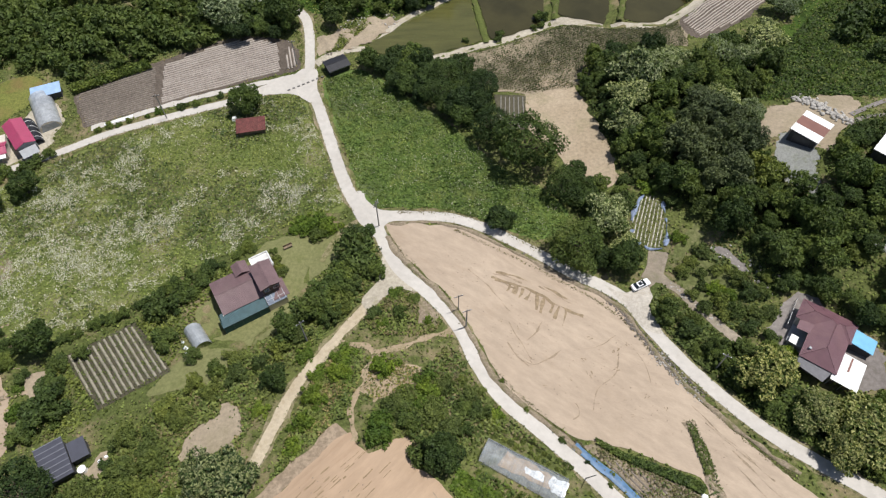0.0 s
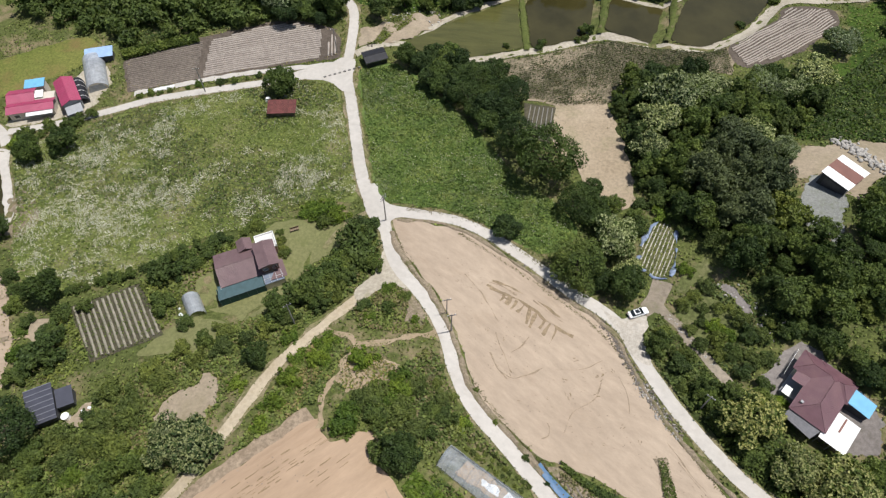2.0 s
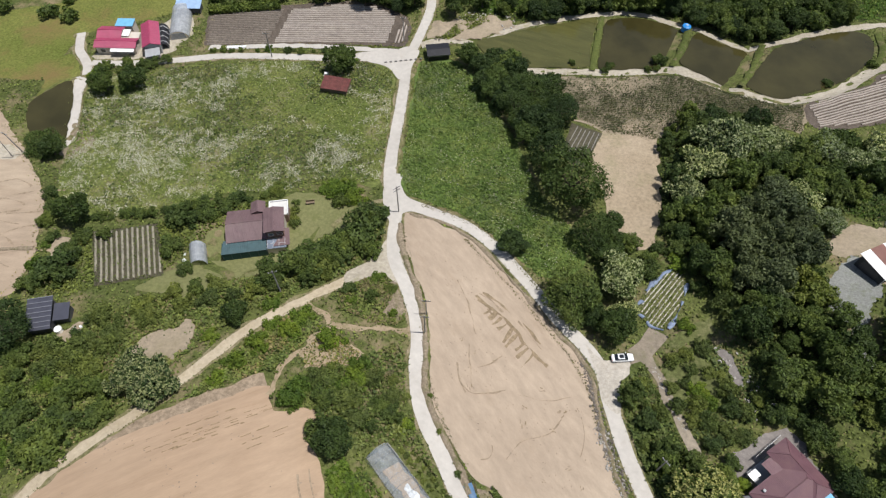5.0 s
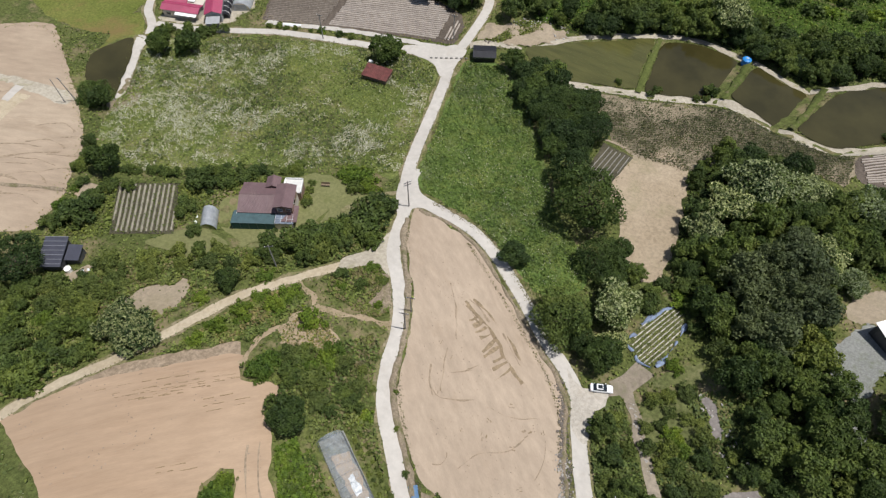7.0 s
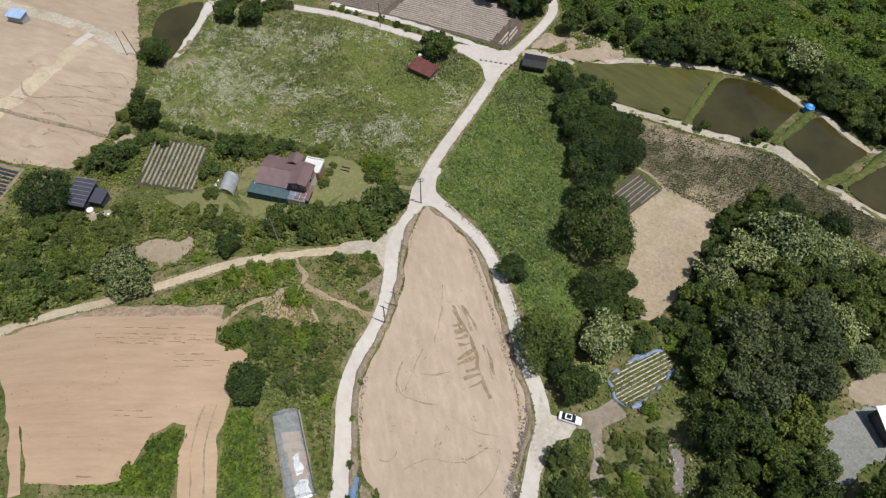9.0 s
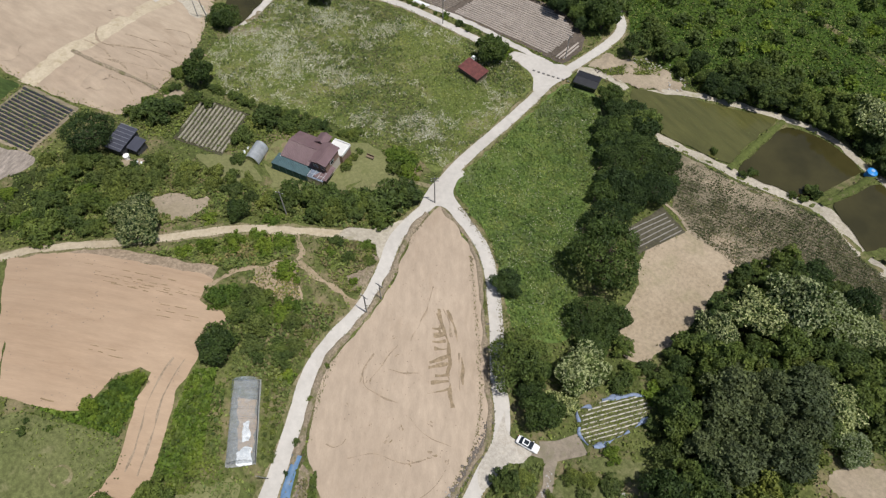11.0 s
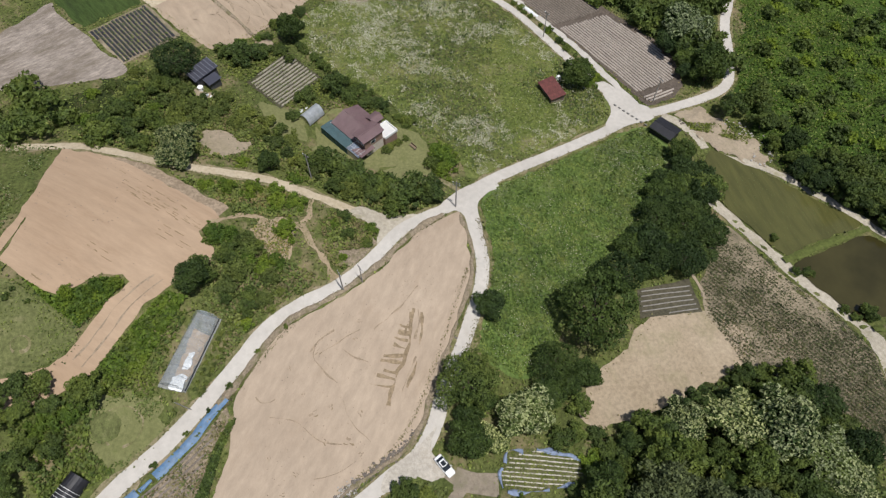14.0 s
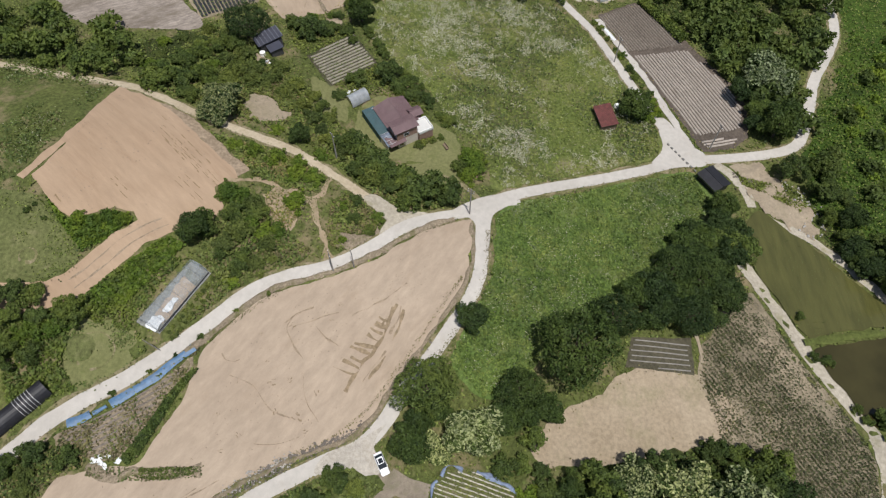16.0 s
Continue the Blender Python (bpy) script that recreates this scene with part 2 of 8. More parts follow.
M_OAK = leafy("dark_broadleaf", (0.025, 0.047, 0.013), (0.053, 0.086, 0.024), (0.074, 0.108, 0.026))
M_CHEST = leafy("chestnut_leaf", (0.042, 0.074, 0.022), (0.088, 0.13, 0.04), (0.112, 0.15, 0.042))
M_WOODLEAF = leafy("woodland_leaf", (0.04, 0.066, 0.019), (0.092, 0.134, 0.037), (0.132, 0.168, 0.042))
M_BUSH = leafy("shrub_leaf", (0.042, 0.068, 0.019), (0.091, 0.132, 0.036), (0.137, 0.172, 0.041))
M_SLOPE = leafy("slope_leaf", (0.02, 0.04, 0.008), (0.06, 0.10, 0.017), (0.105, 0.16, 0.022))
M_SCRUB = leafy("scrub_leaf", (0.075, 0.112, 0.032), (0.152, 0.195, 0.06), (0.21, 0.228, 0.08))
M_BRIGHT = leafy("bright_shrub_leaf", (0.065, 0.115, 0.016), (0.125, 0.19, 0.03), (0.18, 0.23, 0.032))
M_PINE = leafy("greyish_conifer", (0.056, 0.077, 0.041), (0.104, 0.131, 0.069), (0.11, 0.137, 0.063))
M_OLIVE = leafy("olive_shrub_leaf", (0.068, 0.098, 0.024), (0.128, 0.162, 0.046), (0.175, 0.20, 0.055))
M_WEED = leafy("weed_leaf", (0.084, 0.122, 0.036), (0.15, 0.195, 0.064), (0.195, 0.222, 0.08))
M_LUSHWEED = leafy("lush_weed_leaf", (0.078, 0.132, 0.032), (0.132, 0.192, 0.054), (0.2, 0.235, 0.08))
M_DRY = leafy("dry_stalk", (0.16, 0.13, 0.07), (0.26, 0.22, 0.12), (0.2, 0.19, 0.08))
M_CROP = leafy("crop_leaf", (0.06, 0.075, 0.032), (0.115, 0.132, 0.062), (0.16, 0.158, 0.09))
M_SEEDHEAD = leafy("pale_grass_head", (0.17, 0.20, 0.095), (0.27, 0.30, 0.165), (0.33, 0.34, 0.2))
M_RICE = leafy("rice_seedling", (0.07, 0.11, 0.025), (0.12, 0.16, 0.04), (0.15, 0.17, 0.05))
M_DAISY = solid("white_petals", (0.50, 0.49, 0.36), 0.8, var=0.25, scale=0.6)
M_CATKIN = leafy("cream_catkin", (0.235, 0.275, 0.14), (0.40, 0.435, 0.255), (0.32, 0.36, 0.19))
M_CATKINO = leafy("olive_cream_catkin", (0.22, 0.24, 0.09), (0.37, 0.375, 0.18), (0.30, 0.31, 0.13))
M_BARK = solid("bark", (0.09, 0.07, 0.05), 0.9, var=0.4, scale=6, bump=0.05)
M_ROCK = solid("pale_rock", (0.36, 0.34, 0.31), 0.9, var=0.35, scale=1.2, bump=0.05)

m, nt, p = nodes_of("muddy_water")
pos = nt.nodes.new("ShaderNodeNewGeometry").outputs["Position"]
nt.links.new(ramp(nt, noise_node(nt, pos, 0.09, 4), 0.35, 0.65, (0.034, 0.030, 0.010), (0.056, 0.049, 0.017)), p.inputs["Base Color"])
p.inputs["Roughness"].default_value = 0.06
bumped(nt, p, noise_node(nt, pos, 1.2, 2), 0.05, 0.02)
M_WATER = m
m, nt, p = nodes_of("green_tinged_water")
pos = nt.nodes.new("ShaderNodeNewGeometry").outputs["Position"]
mp_ = nt.nodes.new("ShaderNodeMapping")
mp_.inputs["Rotation"].default_value[2], mp_.inputs["Scale"].default_value = radians(-38), (0.25, 1.6, 1)
nt.links.new(pos, mp_.inputs["Vector"])
nt.links.new(ramp(nt, noise_node(nt, mp_.outputs["Vector"], 0.5, 5), 0.3, 0.7, (0.064, 0.064, 0.021), (0.10, 0.098, 0.031)), p.inputs["Base Color"])
p.inputs["Roughness"].default_value = 0.2
M_RICEWATER = m


# ---------------------------------------------------------------- the lie of the land
WEST = np.array([
    [4.0, 0.2, -4.1, -8.6, -12.8, -15.9, -17.9, -18.8, -18.9, -18.7, -18.3],
    [3.0, 0.8, -1.9, -6.1, -11.6, -15.8, -17.6, -17.7, -17.1, -16.6, -16.3],
    [2.5, 0.8, -0.3, -3.4, -10.0, -15.4, -17.2, -16.5, -15.3, -14.8, -14.4],
    [3.4, 0.3, -1.4, -2.5, -6.0, -12.9, -15.5, -14.9, -13.8, -13.1, -12.5],
    [6.0, 2.5, -1.9, -6.1, -4.3, -8.6, -12.7, -13.4, -11.9, -11.5, -10.7],
    [9.0, 10.2, 11.2, 3.0, -4.3, -8.7, -12.2, -12.8, -10.8, -10.0, -8.5]])
EAST = np.array([
    [10.9, 13.3, 15.1, 6.0, 2.2, -5.8, -8.5, -11.2, -12.3, -9.5, -6.3],
    [10.6, 8.8, 5.6, 1.2, -6.0, -6.4, -6.7, -11.0, -12.6, -8.5, -5.1],
    [6.7, 3.6, 5.2, 1.2, -3.8, -0.8, -3.6, -7.4, -9.1, -7.9, -6.0],
    [-0.1, -2.0, -3.2, -1.6, 6.6, 9.3, 0.9, -4.7, -7.6, -8.2, -8.2],
    [-8.1, -7.3, -5.7, -2.6, 2.0, 5.4, 3.0, -1.9, -5.8, -8.4, -10.7],
    [-16.4, -12.3, -8.1, -3.8, 0.2, 3.3, 3.6, 1.0, -3.4, -8.2, -13.1]])
LAND = np.vstack([WEST, EAST])
LAND_X, LAND_Y, LAND_STEP = -170.0, -56.0, 28.0


def rolling(x, y):
    """Smooth height of the land: a cubic spline over a coarse 28 m lattice."""
    x, y = np.asarray(x, float), np.asarray(y, float)
    fx = np.clip((x - LAND_X) / LAND_STEP, 1, LAND.shape[0] - 2.001)
    fy = np.clip((y - LAND_Y) / LAND_STEP, 1, LAND.shape[1] - 2.001)
    i, j = fx.astype(int), fy.astype(int)

    def basis(u):
        return ((1 - u) ** 3 / 6, (3 * u ** 3 - 6 * u ** 2 + 4) / 6, (-3 * u ** 3 + 3 * u ** 2 + 3 * u + 1) / 6, u ** 3 / 6)
    bx, by, z = basis(fx - i), basis(fy - j), 0
    for a in range(4):
        for b in range(4):
            z = z + bx[a] * by[b] * LAND[i + a - 1, j + b - 1]
    return z


def inside(x, y, poly):
    x, y = np.asarray(x, float), np.asarray(y, float)
    r = np.zeros(x.shape, bool)
    for (x0, y0), (x1, y1) in zip(poly, poly[1:] + poly[:1]):
        if y0 != y1:
            r ^= ((y0 > y) != (y1 > y)) & (x < (x1 - x0) * (y - y0) / (y1 - y0) + x0)
    return r


def edge_distance(x, y, poly, closed=True):
    x, y = np.asarray(x, float), np.asarray(y, float)
    d = np.full(x.shape, 1e9)
    for (x0, y0), (x1, y1) in zip(poly, (poly[1:] + poly[:1]) if closed else poly[1:]):
        dx, dy = x1 - x0, y1 - y0
        s = np.clip(((x - x0) * dx + (y - y0) * dy) / max(dx * dx + dy * dy, 1e-9), 0, 1)
        d = np.minimum(d, np.hypot(x - x0 - s * dx, y - y0 - s * dy))
    return d


def chaikin(pts, closed=True, times=2):
    for _ in range(times):
        q = [] if closed else [pts[0]]
        for a, b in zip(pts, (pts[1:] + pts[:1]) if closed else pts[1:]):
            q += [(0.75 * a[0] + 0.25 * b[0], 0.75 * a[1] + 0.25 * b[1]), (0.25 * a[0] + 0.75 * b[0], 0.25 * a[1] + 0.75 * b[1])]
        pts = q if closed else q + [pts[-1]]
    return pts


def spline(pts, closed=True, sub=5):
    """A smooth curve through the given points."""
    n = len(pts)
    if n < 3:
        return list(pts)
    out = []
    for i in range(n if closed else n - 1):
        if closed:
            p0, p1, p2, p3 = (pts[(i + k) % n] for k in (-1, 0, 1, 2))
        else:
            p0, p1, p2, p3 = pts[max(i - 1, 0)], pts[i], pts[i + 1], pts[min(i + 2, n - 1)]
        for s in range(sub):
            t_ = s / sub
            out.append(tuple(0.5 * (2 * b + (c - a) * t_ + (2 * a - 5 * b + 4 * c - d) * t_ ** 2 + (3 * b - a - 3 * c + d) * t_ ** 3) for a, b, c, d in zip(p0, p1, p2, p3)))
    return out if closed else out + [pts[-1]]


PADDIES = {
    "rice": [(-19.5, 137.5), (-15, 142), (-9, 147.6), (-1, 153.6), (5.6, 159.2), (7.4, 158.8), (8.2, 152), (9.6, 143), (10.2, 139.4), (1, 135.6), (-6, 133.2), (-15, 134.2)],
    "north": [(10.0, 159.2), (17, 163.4), (24, 164.2), (29, 162.6), (29.6, 157), (30.0, 151), (28.2, 146.6), (21, 143.4), (13.4, 140), (11.8, 144.5), (10.8, 152)],
    "middle": [(33.4, 161.8), (40, 159.8), (46.6, 158.8), (47.2, 153), (46.8, 148), (45, 144.2), (38, 146), (31.6, 148.4), (32.2, 154)],
    "far": [(48.2, 144), (50, 152), (52.4, 160.4), (60, 168.2), (69.8, 175.4), (75.4, 174.4), (75.6, 166), (69.4, 155), (63.4, 148.8), (56.4, 143.2)],
    "last": [(79.5, 168), (82.5, 178), (94, 186), (100, 170), (88, 167)],
    "pond": [(-112.5, 73.8), (-109, 84.2), (-104.6, 80.5), (-100, 73.6), (-96, 67), (-98, 64), (-106, 67)],
}
LEVELS = {k: float(rolling(sum(q[0] for q in v) / len(v), sum(q[1] for q in v) / len(v))) - 0.1 for k, v in PADDIES.items()}


# the house stands on a lot cut level into the slope
HOUSE_LOT = [(-41, 50.5), (-36, 49), (-27, 57), (-27, 63), (-31, 70), (-38, 66), (-43, 56)]


def height(x, y):
    """The ground's height, with the paddies and the pond levelled into it."""
    x, y = np.asarray(x, float), np.asarray(y, float)
    z = rolling(x, y)
    for k, poly in PADDIES.items():
        d = edge_distance(x, y, poly)
        d = np.where(inside(x, y, poly), 0, d)
        w = np.clip(1 - (d - 1.2) / 4.0, 0, 1)
        w = w * w * (3 - 2 * w)
        z = z * (1 - w) + (LEVELS[k] - 0.3) * w
    d = np.where(inside(x, y, HOUSE_LOT), 0, edge_distance(x, y, HOUSE_LOT))
    w = np.clip(1 - d / 5.0, 0, 1)
    w = w * w * (3 - 2 * w)
    return z * (1 - w) + (-5.1 + 0.02 * (x + 36)) * w


def H(x, y):
    return float(height(np.array([x]), np.array([y]))[0])


def mesh_of(name, verts, faces, mat, smooth=False):
    """A mesh from arrays of vertices and of faces with one corner count."""
    verts, faces = np.asarray(verts, np.float32), np.asarray(faces, np.int32)
    me = bpy.data.meshes.new(name)
    k = faces.shape[1]
    me.vertices.add(len(verts))
    me.vertices.foreach_set("co", verts.ravel())
    me.loops.add(faces.size)
    me.loops.foreach_set("vertex_index", faces.ravel())
    me.polygons.add(len(faces))
    me.polygons.foreach_set("loop_start", np.arange(0, faces.size, k, dtype=np.int32))
    if smooth:
        me.polygons.foreach_set("use_smooth", np.ones(len(faces), bool))
    me.materials.append(mat)
    me.update(calc_edges=True)
    return me


def part(name, bm, mat, parent, label=""):
    me = bpy.data.meshes.new(name)
    bmesh.ops.recalc_face_normals(bm, faces=bm.faces)
    bm.to_mesh(me)
    bm.free()
    me.materials.append(mat)
    ob = new(name, me)
    ob.parent = parent
    return tagged(ob, label)


def lattice_mesh(xs, ys):
    X, Y = np.meshgrid(xs, ys, indexing="ij")
    v = np.stack([X.ravel(), Y.ravel(), height(X.ravel(), Y.ravel())], 1)
    i, j = np.meshgrid(np.arange(len(xs) - 1), np.arange(len(ys) - 1), indexing="ij")
    a = (i * len(ys) + j).ravel()
    return v, np.stack([a, a + len(ys), a + len(ys) + 1, a + 1], 1)


grow = np.array([12, 30, 60, 110, 190, 320, 540, 900, 1500, 2400.0])
gx = np.concatenate([-190 - grow[::-1], np.arange(-190, 151, 2.5), 150 + grow])
gy = np.concatenate([-80 - grow[::-1], np.arange(-80, 241, 2.5), 240 + grow])
gv, gf = lattice_mesh(gx, gy)
tagged(new("ground", mesh_of("ground", gv, gf, M_GROUND, True)), "rolling valley ground under rough grass and weeds", "ground", kind="structure")

from mathutils.geometry import delaunay_2d_cdt


def ragged_loop(poly, step, rag, seed):
    rng = np.random.RandomState(seed)
    out, n = [], len(poly)
    for a, b in zip(poly, poly[1:] + poly[:1]):
        k = max(1, int(math.hypot(b[0] - a[0], b[1] - a[1]) / step))
        for s in range(k):
            q = (a[0] + (b[0] - a[0]) * s / k, a[1] + (b[1] - a[1]) * s / k)
            d = noise.noise_vector(Vector((q[0] * 0.35, q[1] * 0.35, seed))) * rag * 2
            out.append((q[0] + d.x + rng.uniform(-1, 1) * rag * 0.4, q[1] + d.y + rng.uniform(-1, 1) * rag * 0.4))
    return out


COVER = []


def drape(name, poly, mat, lift, label="", category="", rag=0.3, grid=2.0, step=0.8, smooth_times=2, level=None, kind="structure", seed=1, parent=None):
    """A patch of ground cover lying on the land."""
    loop = ragged_loop(spline(poly) if smooth_times else poly, step, rag, seed)
    COVER.append((loop, 0.0))
    xs, ys = [q[0] for q in loop], [q[1] for q in loop]
    X, Y = np.meshgrid(np.arange(min(xs), max(xs), grid), np.arange(min(ys), max(ys), grid))
    X, Y = X.ravel() + 0.013, Y.ravel() + 0.017
    keep = inside(X, Y, loop)
    X, Y = X[keep], Y[keep]
    keep = edge_distance(X, Y, loop) > grid * 0.4
    pts = [Vector(q) for q in loop] + [Vector((a, b)) for a, b in zip(X[keep], Y[keep])]
    v, _, f, *_ = delaunay_2d_cdt(pts, [], [list(range(len(loop)))], 1, 1e-5)
    va = np.array([(q.x, q.y) for q in v])
    z = np.full(len(va), level) if level is not None else height(va[:, 0], va[:, 1]) + lift
    ob = new(name, mesh_of(name, np.column_stack([va, z]), np.array([list(q) for q in f if len(q) == 3]), mat, True))
    ob.parent = parent
    return tagged(ob, label, category, kind="" if parent else kind)


def strip(name, line, width, mat, lift, label="", category="road", rag=0.15, crown=0.0, step=1.0, seed=1, kind="structure", cols=5, times=2, parent=None):
    """A road, path, bank or bund that follows a line over the land."""
    line = spline(line, False)
    pts = []
    for a, b in zip(line, line[1:]):
        k = max(1, int(math.hypot(b[0] - a[0], b[1] - a[1]) / step))
        pts += [(a[0] + (b[0] - a[0]) * s / k, a[1] + (b[1] - a[1]) * s / k) for s in range(k)]
    pts.append(line[-1])
    COVER.append((line, width / 2 + 0.15))
    P = np.array(pts)
    T = np.gradient(P, axis=0)
    T /= np.maximum(np.hypot(T[:, 0], T[:, 1]), 1e-6)[:, None]
    N = np.stack([-T[:, 1], T[:, 0]], 1)
    v = []
    for i, (q, n) in enumerate(zip(P, N)):
        l = noise.noise(Vector((q[0] * 0.4, q[1] * 0.4, seed))) * rag
        r = noise.noise(Vector((q[0] * 0.4, q[1] * 0.4, seed + 9))) * rag
        for c in range(cols):
            u = c / (cols - 1)
            o = (-width / 2 - l) * (1 - u) + (width / 2 + r) * u
            v.append((q[0] + n[0] * o, q[1] + n[1] * o, crown * (1 - (2 * u - 1) ** 2)))
    v = np.array(v)
    v[:, 2] += height(v[:, 0], v[:, 1]) + lift
    i, c = np.meshgrid(np.arange(len(P) - 1), np.arange(cols - 1), indexing="ij")
    a = (i * cols + c).ravel()
    ob = new(name, mesh_of(name, v, np.stack([a, a + cols, a + cols + 1, a + 1], 1), mat, True))
    ob.parent = parent
    return tagged(ob, label, category, kind="" if parent else kind)


# ---------------------------------------------------------------- fields and roads
MAIN_FIELD = [(-12.1, 75.1), (-6.2, 75.3), (1.8, 74), (8.7, 71.2), (14.1, 67.8), (19.4, 64.6), (24.5, 61.4), (29.4, 58.6), (32.8, 55.2), (34.2, 51.7), (36.9, 46.3), (40.8, 39.1), (46.2, 31.7), (51.3, 25.7), (57.2, 18.9), (60, 8), (50, 9.6), (44.6, 12), (41.6, 13.4), (40.4, 17), (38.8, 23.5), (35.5, 25.5), (27.5, 28.5), (23.4, 29.4), (19.3, 30.6), (15, 34.1), (10.5, 38.4), (7.4, 43.4), (5.6, 48.6), (2.8, 53.6), (-1, 58.9), (-5.8, 64.3), (-9.9, 69.5)]
drape("main_field", MAIN_FIELD, M_TAN, 0.07, "bare harrowed sandy field between two farm roads", "field", rag=0.25, smooth_times=1)
SW_FIELD = [(-37.2, 3.2), (-36.8, 5.9), (-33.8, 9.6), (-28.9, 15.2), (-24.1, 20.3), (-19.1, 25.7), (-15.6, 29.6), (-14.2, 30.2), (-12.9, 27.8), (-11.2, 26.7), (-9.0, 27.5), (-7.4, 29.1), (-5.4, 29.4), (-4.6, 28.2), (-5.3, 26.2), (-3.9, 24.4), (-2.1, 23.5), (-0.5, 22.4), (1.2, 19.6), (1.6, 15.4), (-0.3, 15.3), (-1.3, 16.0), (-3.0, 14.5), (-3.2, 11.6), (-1.9, 8.9), (-0.8, 7.3), (-0.2, 5.6), (-1.6, 3.2), (-4.6, -0.2), (-8.1, -3.4), (-12.3, -1.9), (-16.4, -0.6), (-22.7, 0.6), (-28.4, 1.5)]
drape("southwest_field", SW_FIELD, M_ORANGE, 0.07, "bare orange granite-soil field with tractor lines", "field", smooth_times=0, rag=0.22)
WHITE_MEADOW = [(-91.2, 65.5), (-101.7, 81), (-104.5, 88.5), (-93.4, 98.5), (-68.5, 110.6), (-42.5, 119.8), (-35.6, 119.4), (-32.4, 112.9), (-26, 96.1), (-20.8, 82.3), (-24.2, 79.3), (-32.1, 78.3), (-38.1, 71), (-47.9, 66.6), (-53.7, 59.5), (-63.9, 52.4), (-70.8, 48), (-77, 49.5), (-84.5, 55.5)]
drape("flower_meadow", WHITE_MEADOW, M_MEADOW, 0.06, "fallow meadow of weeds and white daisies", "meadow", smooth_times=1, rag=0.5)
EAST_MEADOW = [(-30.2, 125), (-20.8, 128.1), (-8.8, 117), (3, 104.2), (11, 93), (22, 84), (25.5, 77), (18.8, 71.2), (10.9, 75), (0, 79.3), (-13, 80.3), (-17.5, 85.5), (-24, 104.5)]
drape("green_meadow", EAST_MEADOW, M_LUSH, 0.06, "lush green fallow meadow beside the farm road", "meadow", smooth_times=1, rag=0.4)
DIRT_W = [(-150, 60.8), (-136.3, 77), (-126, 74), (-112, 66.5), (-96.4, 58.5), (-83, 50.2), (-78, 43), (-74, 38), (-71.3, 30), (-74, 26.5), (-80.5, 20.9), (-91.8, 13.8), (-102, 9.7), (-112, 4), (-140, -5), (-170, 20)]
drape("building_plot", DIRT_W, M_SANDW, 0.07, "levelled pale sand plot with digger tracks", "field")
RIDGE_FIELD = [(-88, 111.2), (-95, 123), (-77.4, 133.5), (-58.6, 142), (-50, 143.2), (-41.2, 140.8), (-38, 137), (-36.7, 129.6), (-52, 124.2), (-74, 116.6)]
ridge_field = drape("ridge_field", RIDGE_FIELD, M_FURROW, 0.06, "ploughed field of long mulched ridges", "field", smooth_times=0)
PATCH_Q = [(12.8, 104.4), (12.4, 115.9), (19.8, 114.9), (18.7, 102.4)]
ridge_patch = drape("ridge_patch", PATCH_Q, M_MUD, 0.10, "small ploughed patch of earth ridges", "field", smooth_times=0, rag=0.15)
TAN_NE = [(19.3, 103.5), (19.8, 115.3), (27, 121), (31.7, 117), (34, 107), (36.5, 96.9), (37.0, 87.9), (34, 84.8), (28.3, 89.8), (23.8, 97.5)]
drape("straw_field", TAN_NE, M_STRAW, 0.07, "bare straw-coloured field under the tree row", "field", smooth_times=1, rag=0.5)
CROP = [(1.5, 129.5), (9, 133.5), (16.4, 136.4), (27, 142.4), (33, 143.4), (41.4, 141.8), (53.6, 139), (61, 141), (61.0, 129.8), (51, 131), (41.0, 120.5), (31, 117), (19.5, 116.2), (12.5, 118.6)]
drape("crop_field", CROP, M_CROPSOIL, 0.05, "field of withering low crops in rows", "field", smooth_times=1, rag=0.5)
FAR_RIDGES = [(61.3, 141.2), (67.4, 147.6), (74.4, 153.6), (78.4, 160.4), (89.0, 160.2), (90.0, 153.6), (84.2, 146.6), (76.4, 138.6), (64.3, 132.4)]
far_ridges = drape("far_ridge_field", FAR_RIDGES, M_FURROW, 0.06, "curving ridge field in grey mulch film", "field", smooth_times=1)
VINYL = [(-67.4, 46.6), (-56.5, 53.4), (-47.0, 43.2), (-58, 36.4)]
vinyl_field = drape("vegetable_plot", VINYL, M_MUD, 0.06, "vegetable plot with film-covered beds by the house", "field", smooth_times=0, rag=0.1)
STRIPED = [(37.6, 71.1), (37.6, 76.0), (40.7, 81.8), (43.4, 82.1), (44.9, 77.8), (43.5, 69.3), (40.5, 68.0)]
striped = drape("seedling_plot", STRIPED, M_SEEDBED, 0.08, "small plot of green beds edged with blue netting", "field", smooth_times=0, rag=0.1)
MULCH = [(-81.2, 1.0), (-89.9, 14.2), (-77.2, 22.2), (-68.6, 9.4)]
mulch_field = drape("mulched_field", MULCH, M_CROPSOIL, 0.06, "field of black film beds with young plants", "field", smooth_times=0, rag=0.1)
drape("grass_plot", [(-112, 0), (-99, 2.5), (-96.7, 8.9), (-90.4, 13.5), (-82.8, -0.1), (-95, -8)], M_DARKCROP, 0.06, "deep green planted plot", "field", smooth_times=0)
drape("spoil_ground", [(-83, -18.1), (-93, -8.4), (-89, -6.4), (-80.6, 0.4), (-74, 4.4), (-69.2, 9), (-64.8, 9.2), (-62.6, -2), (-61.9, -15.1), (-66, -22), (-76, -26)], M_GREYD, 0.06, "heaped grey spoil and stony ground", "ground")
drape("yellow_field", [(-150, 104), (-116.3, 129), (-105.5, 129.5), (-106, 120), (-121.5, 106), (-122, 96.4), (-118, 84.1), (-140, 80), (-165, 90)], M_YELLOWG, 0.05, "pale yellow-green hay field", "field")
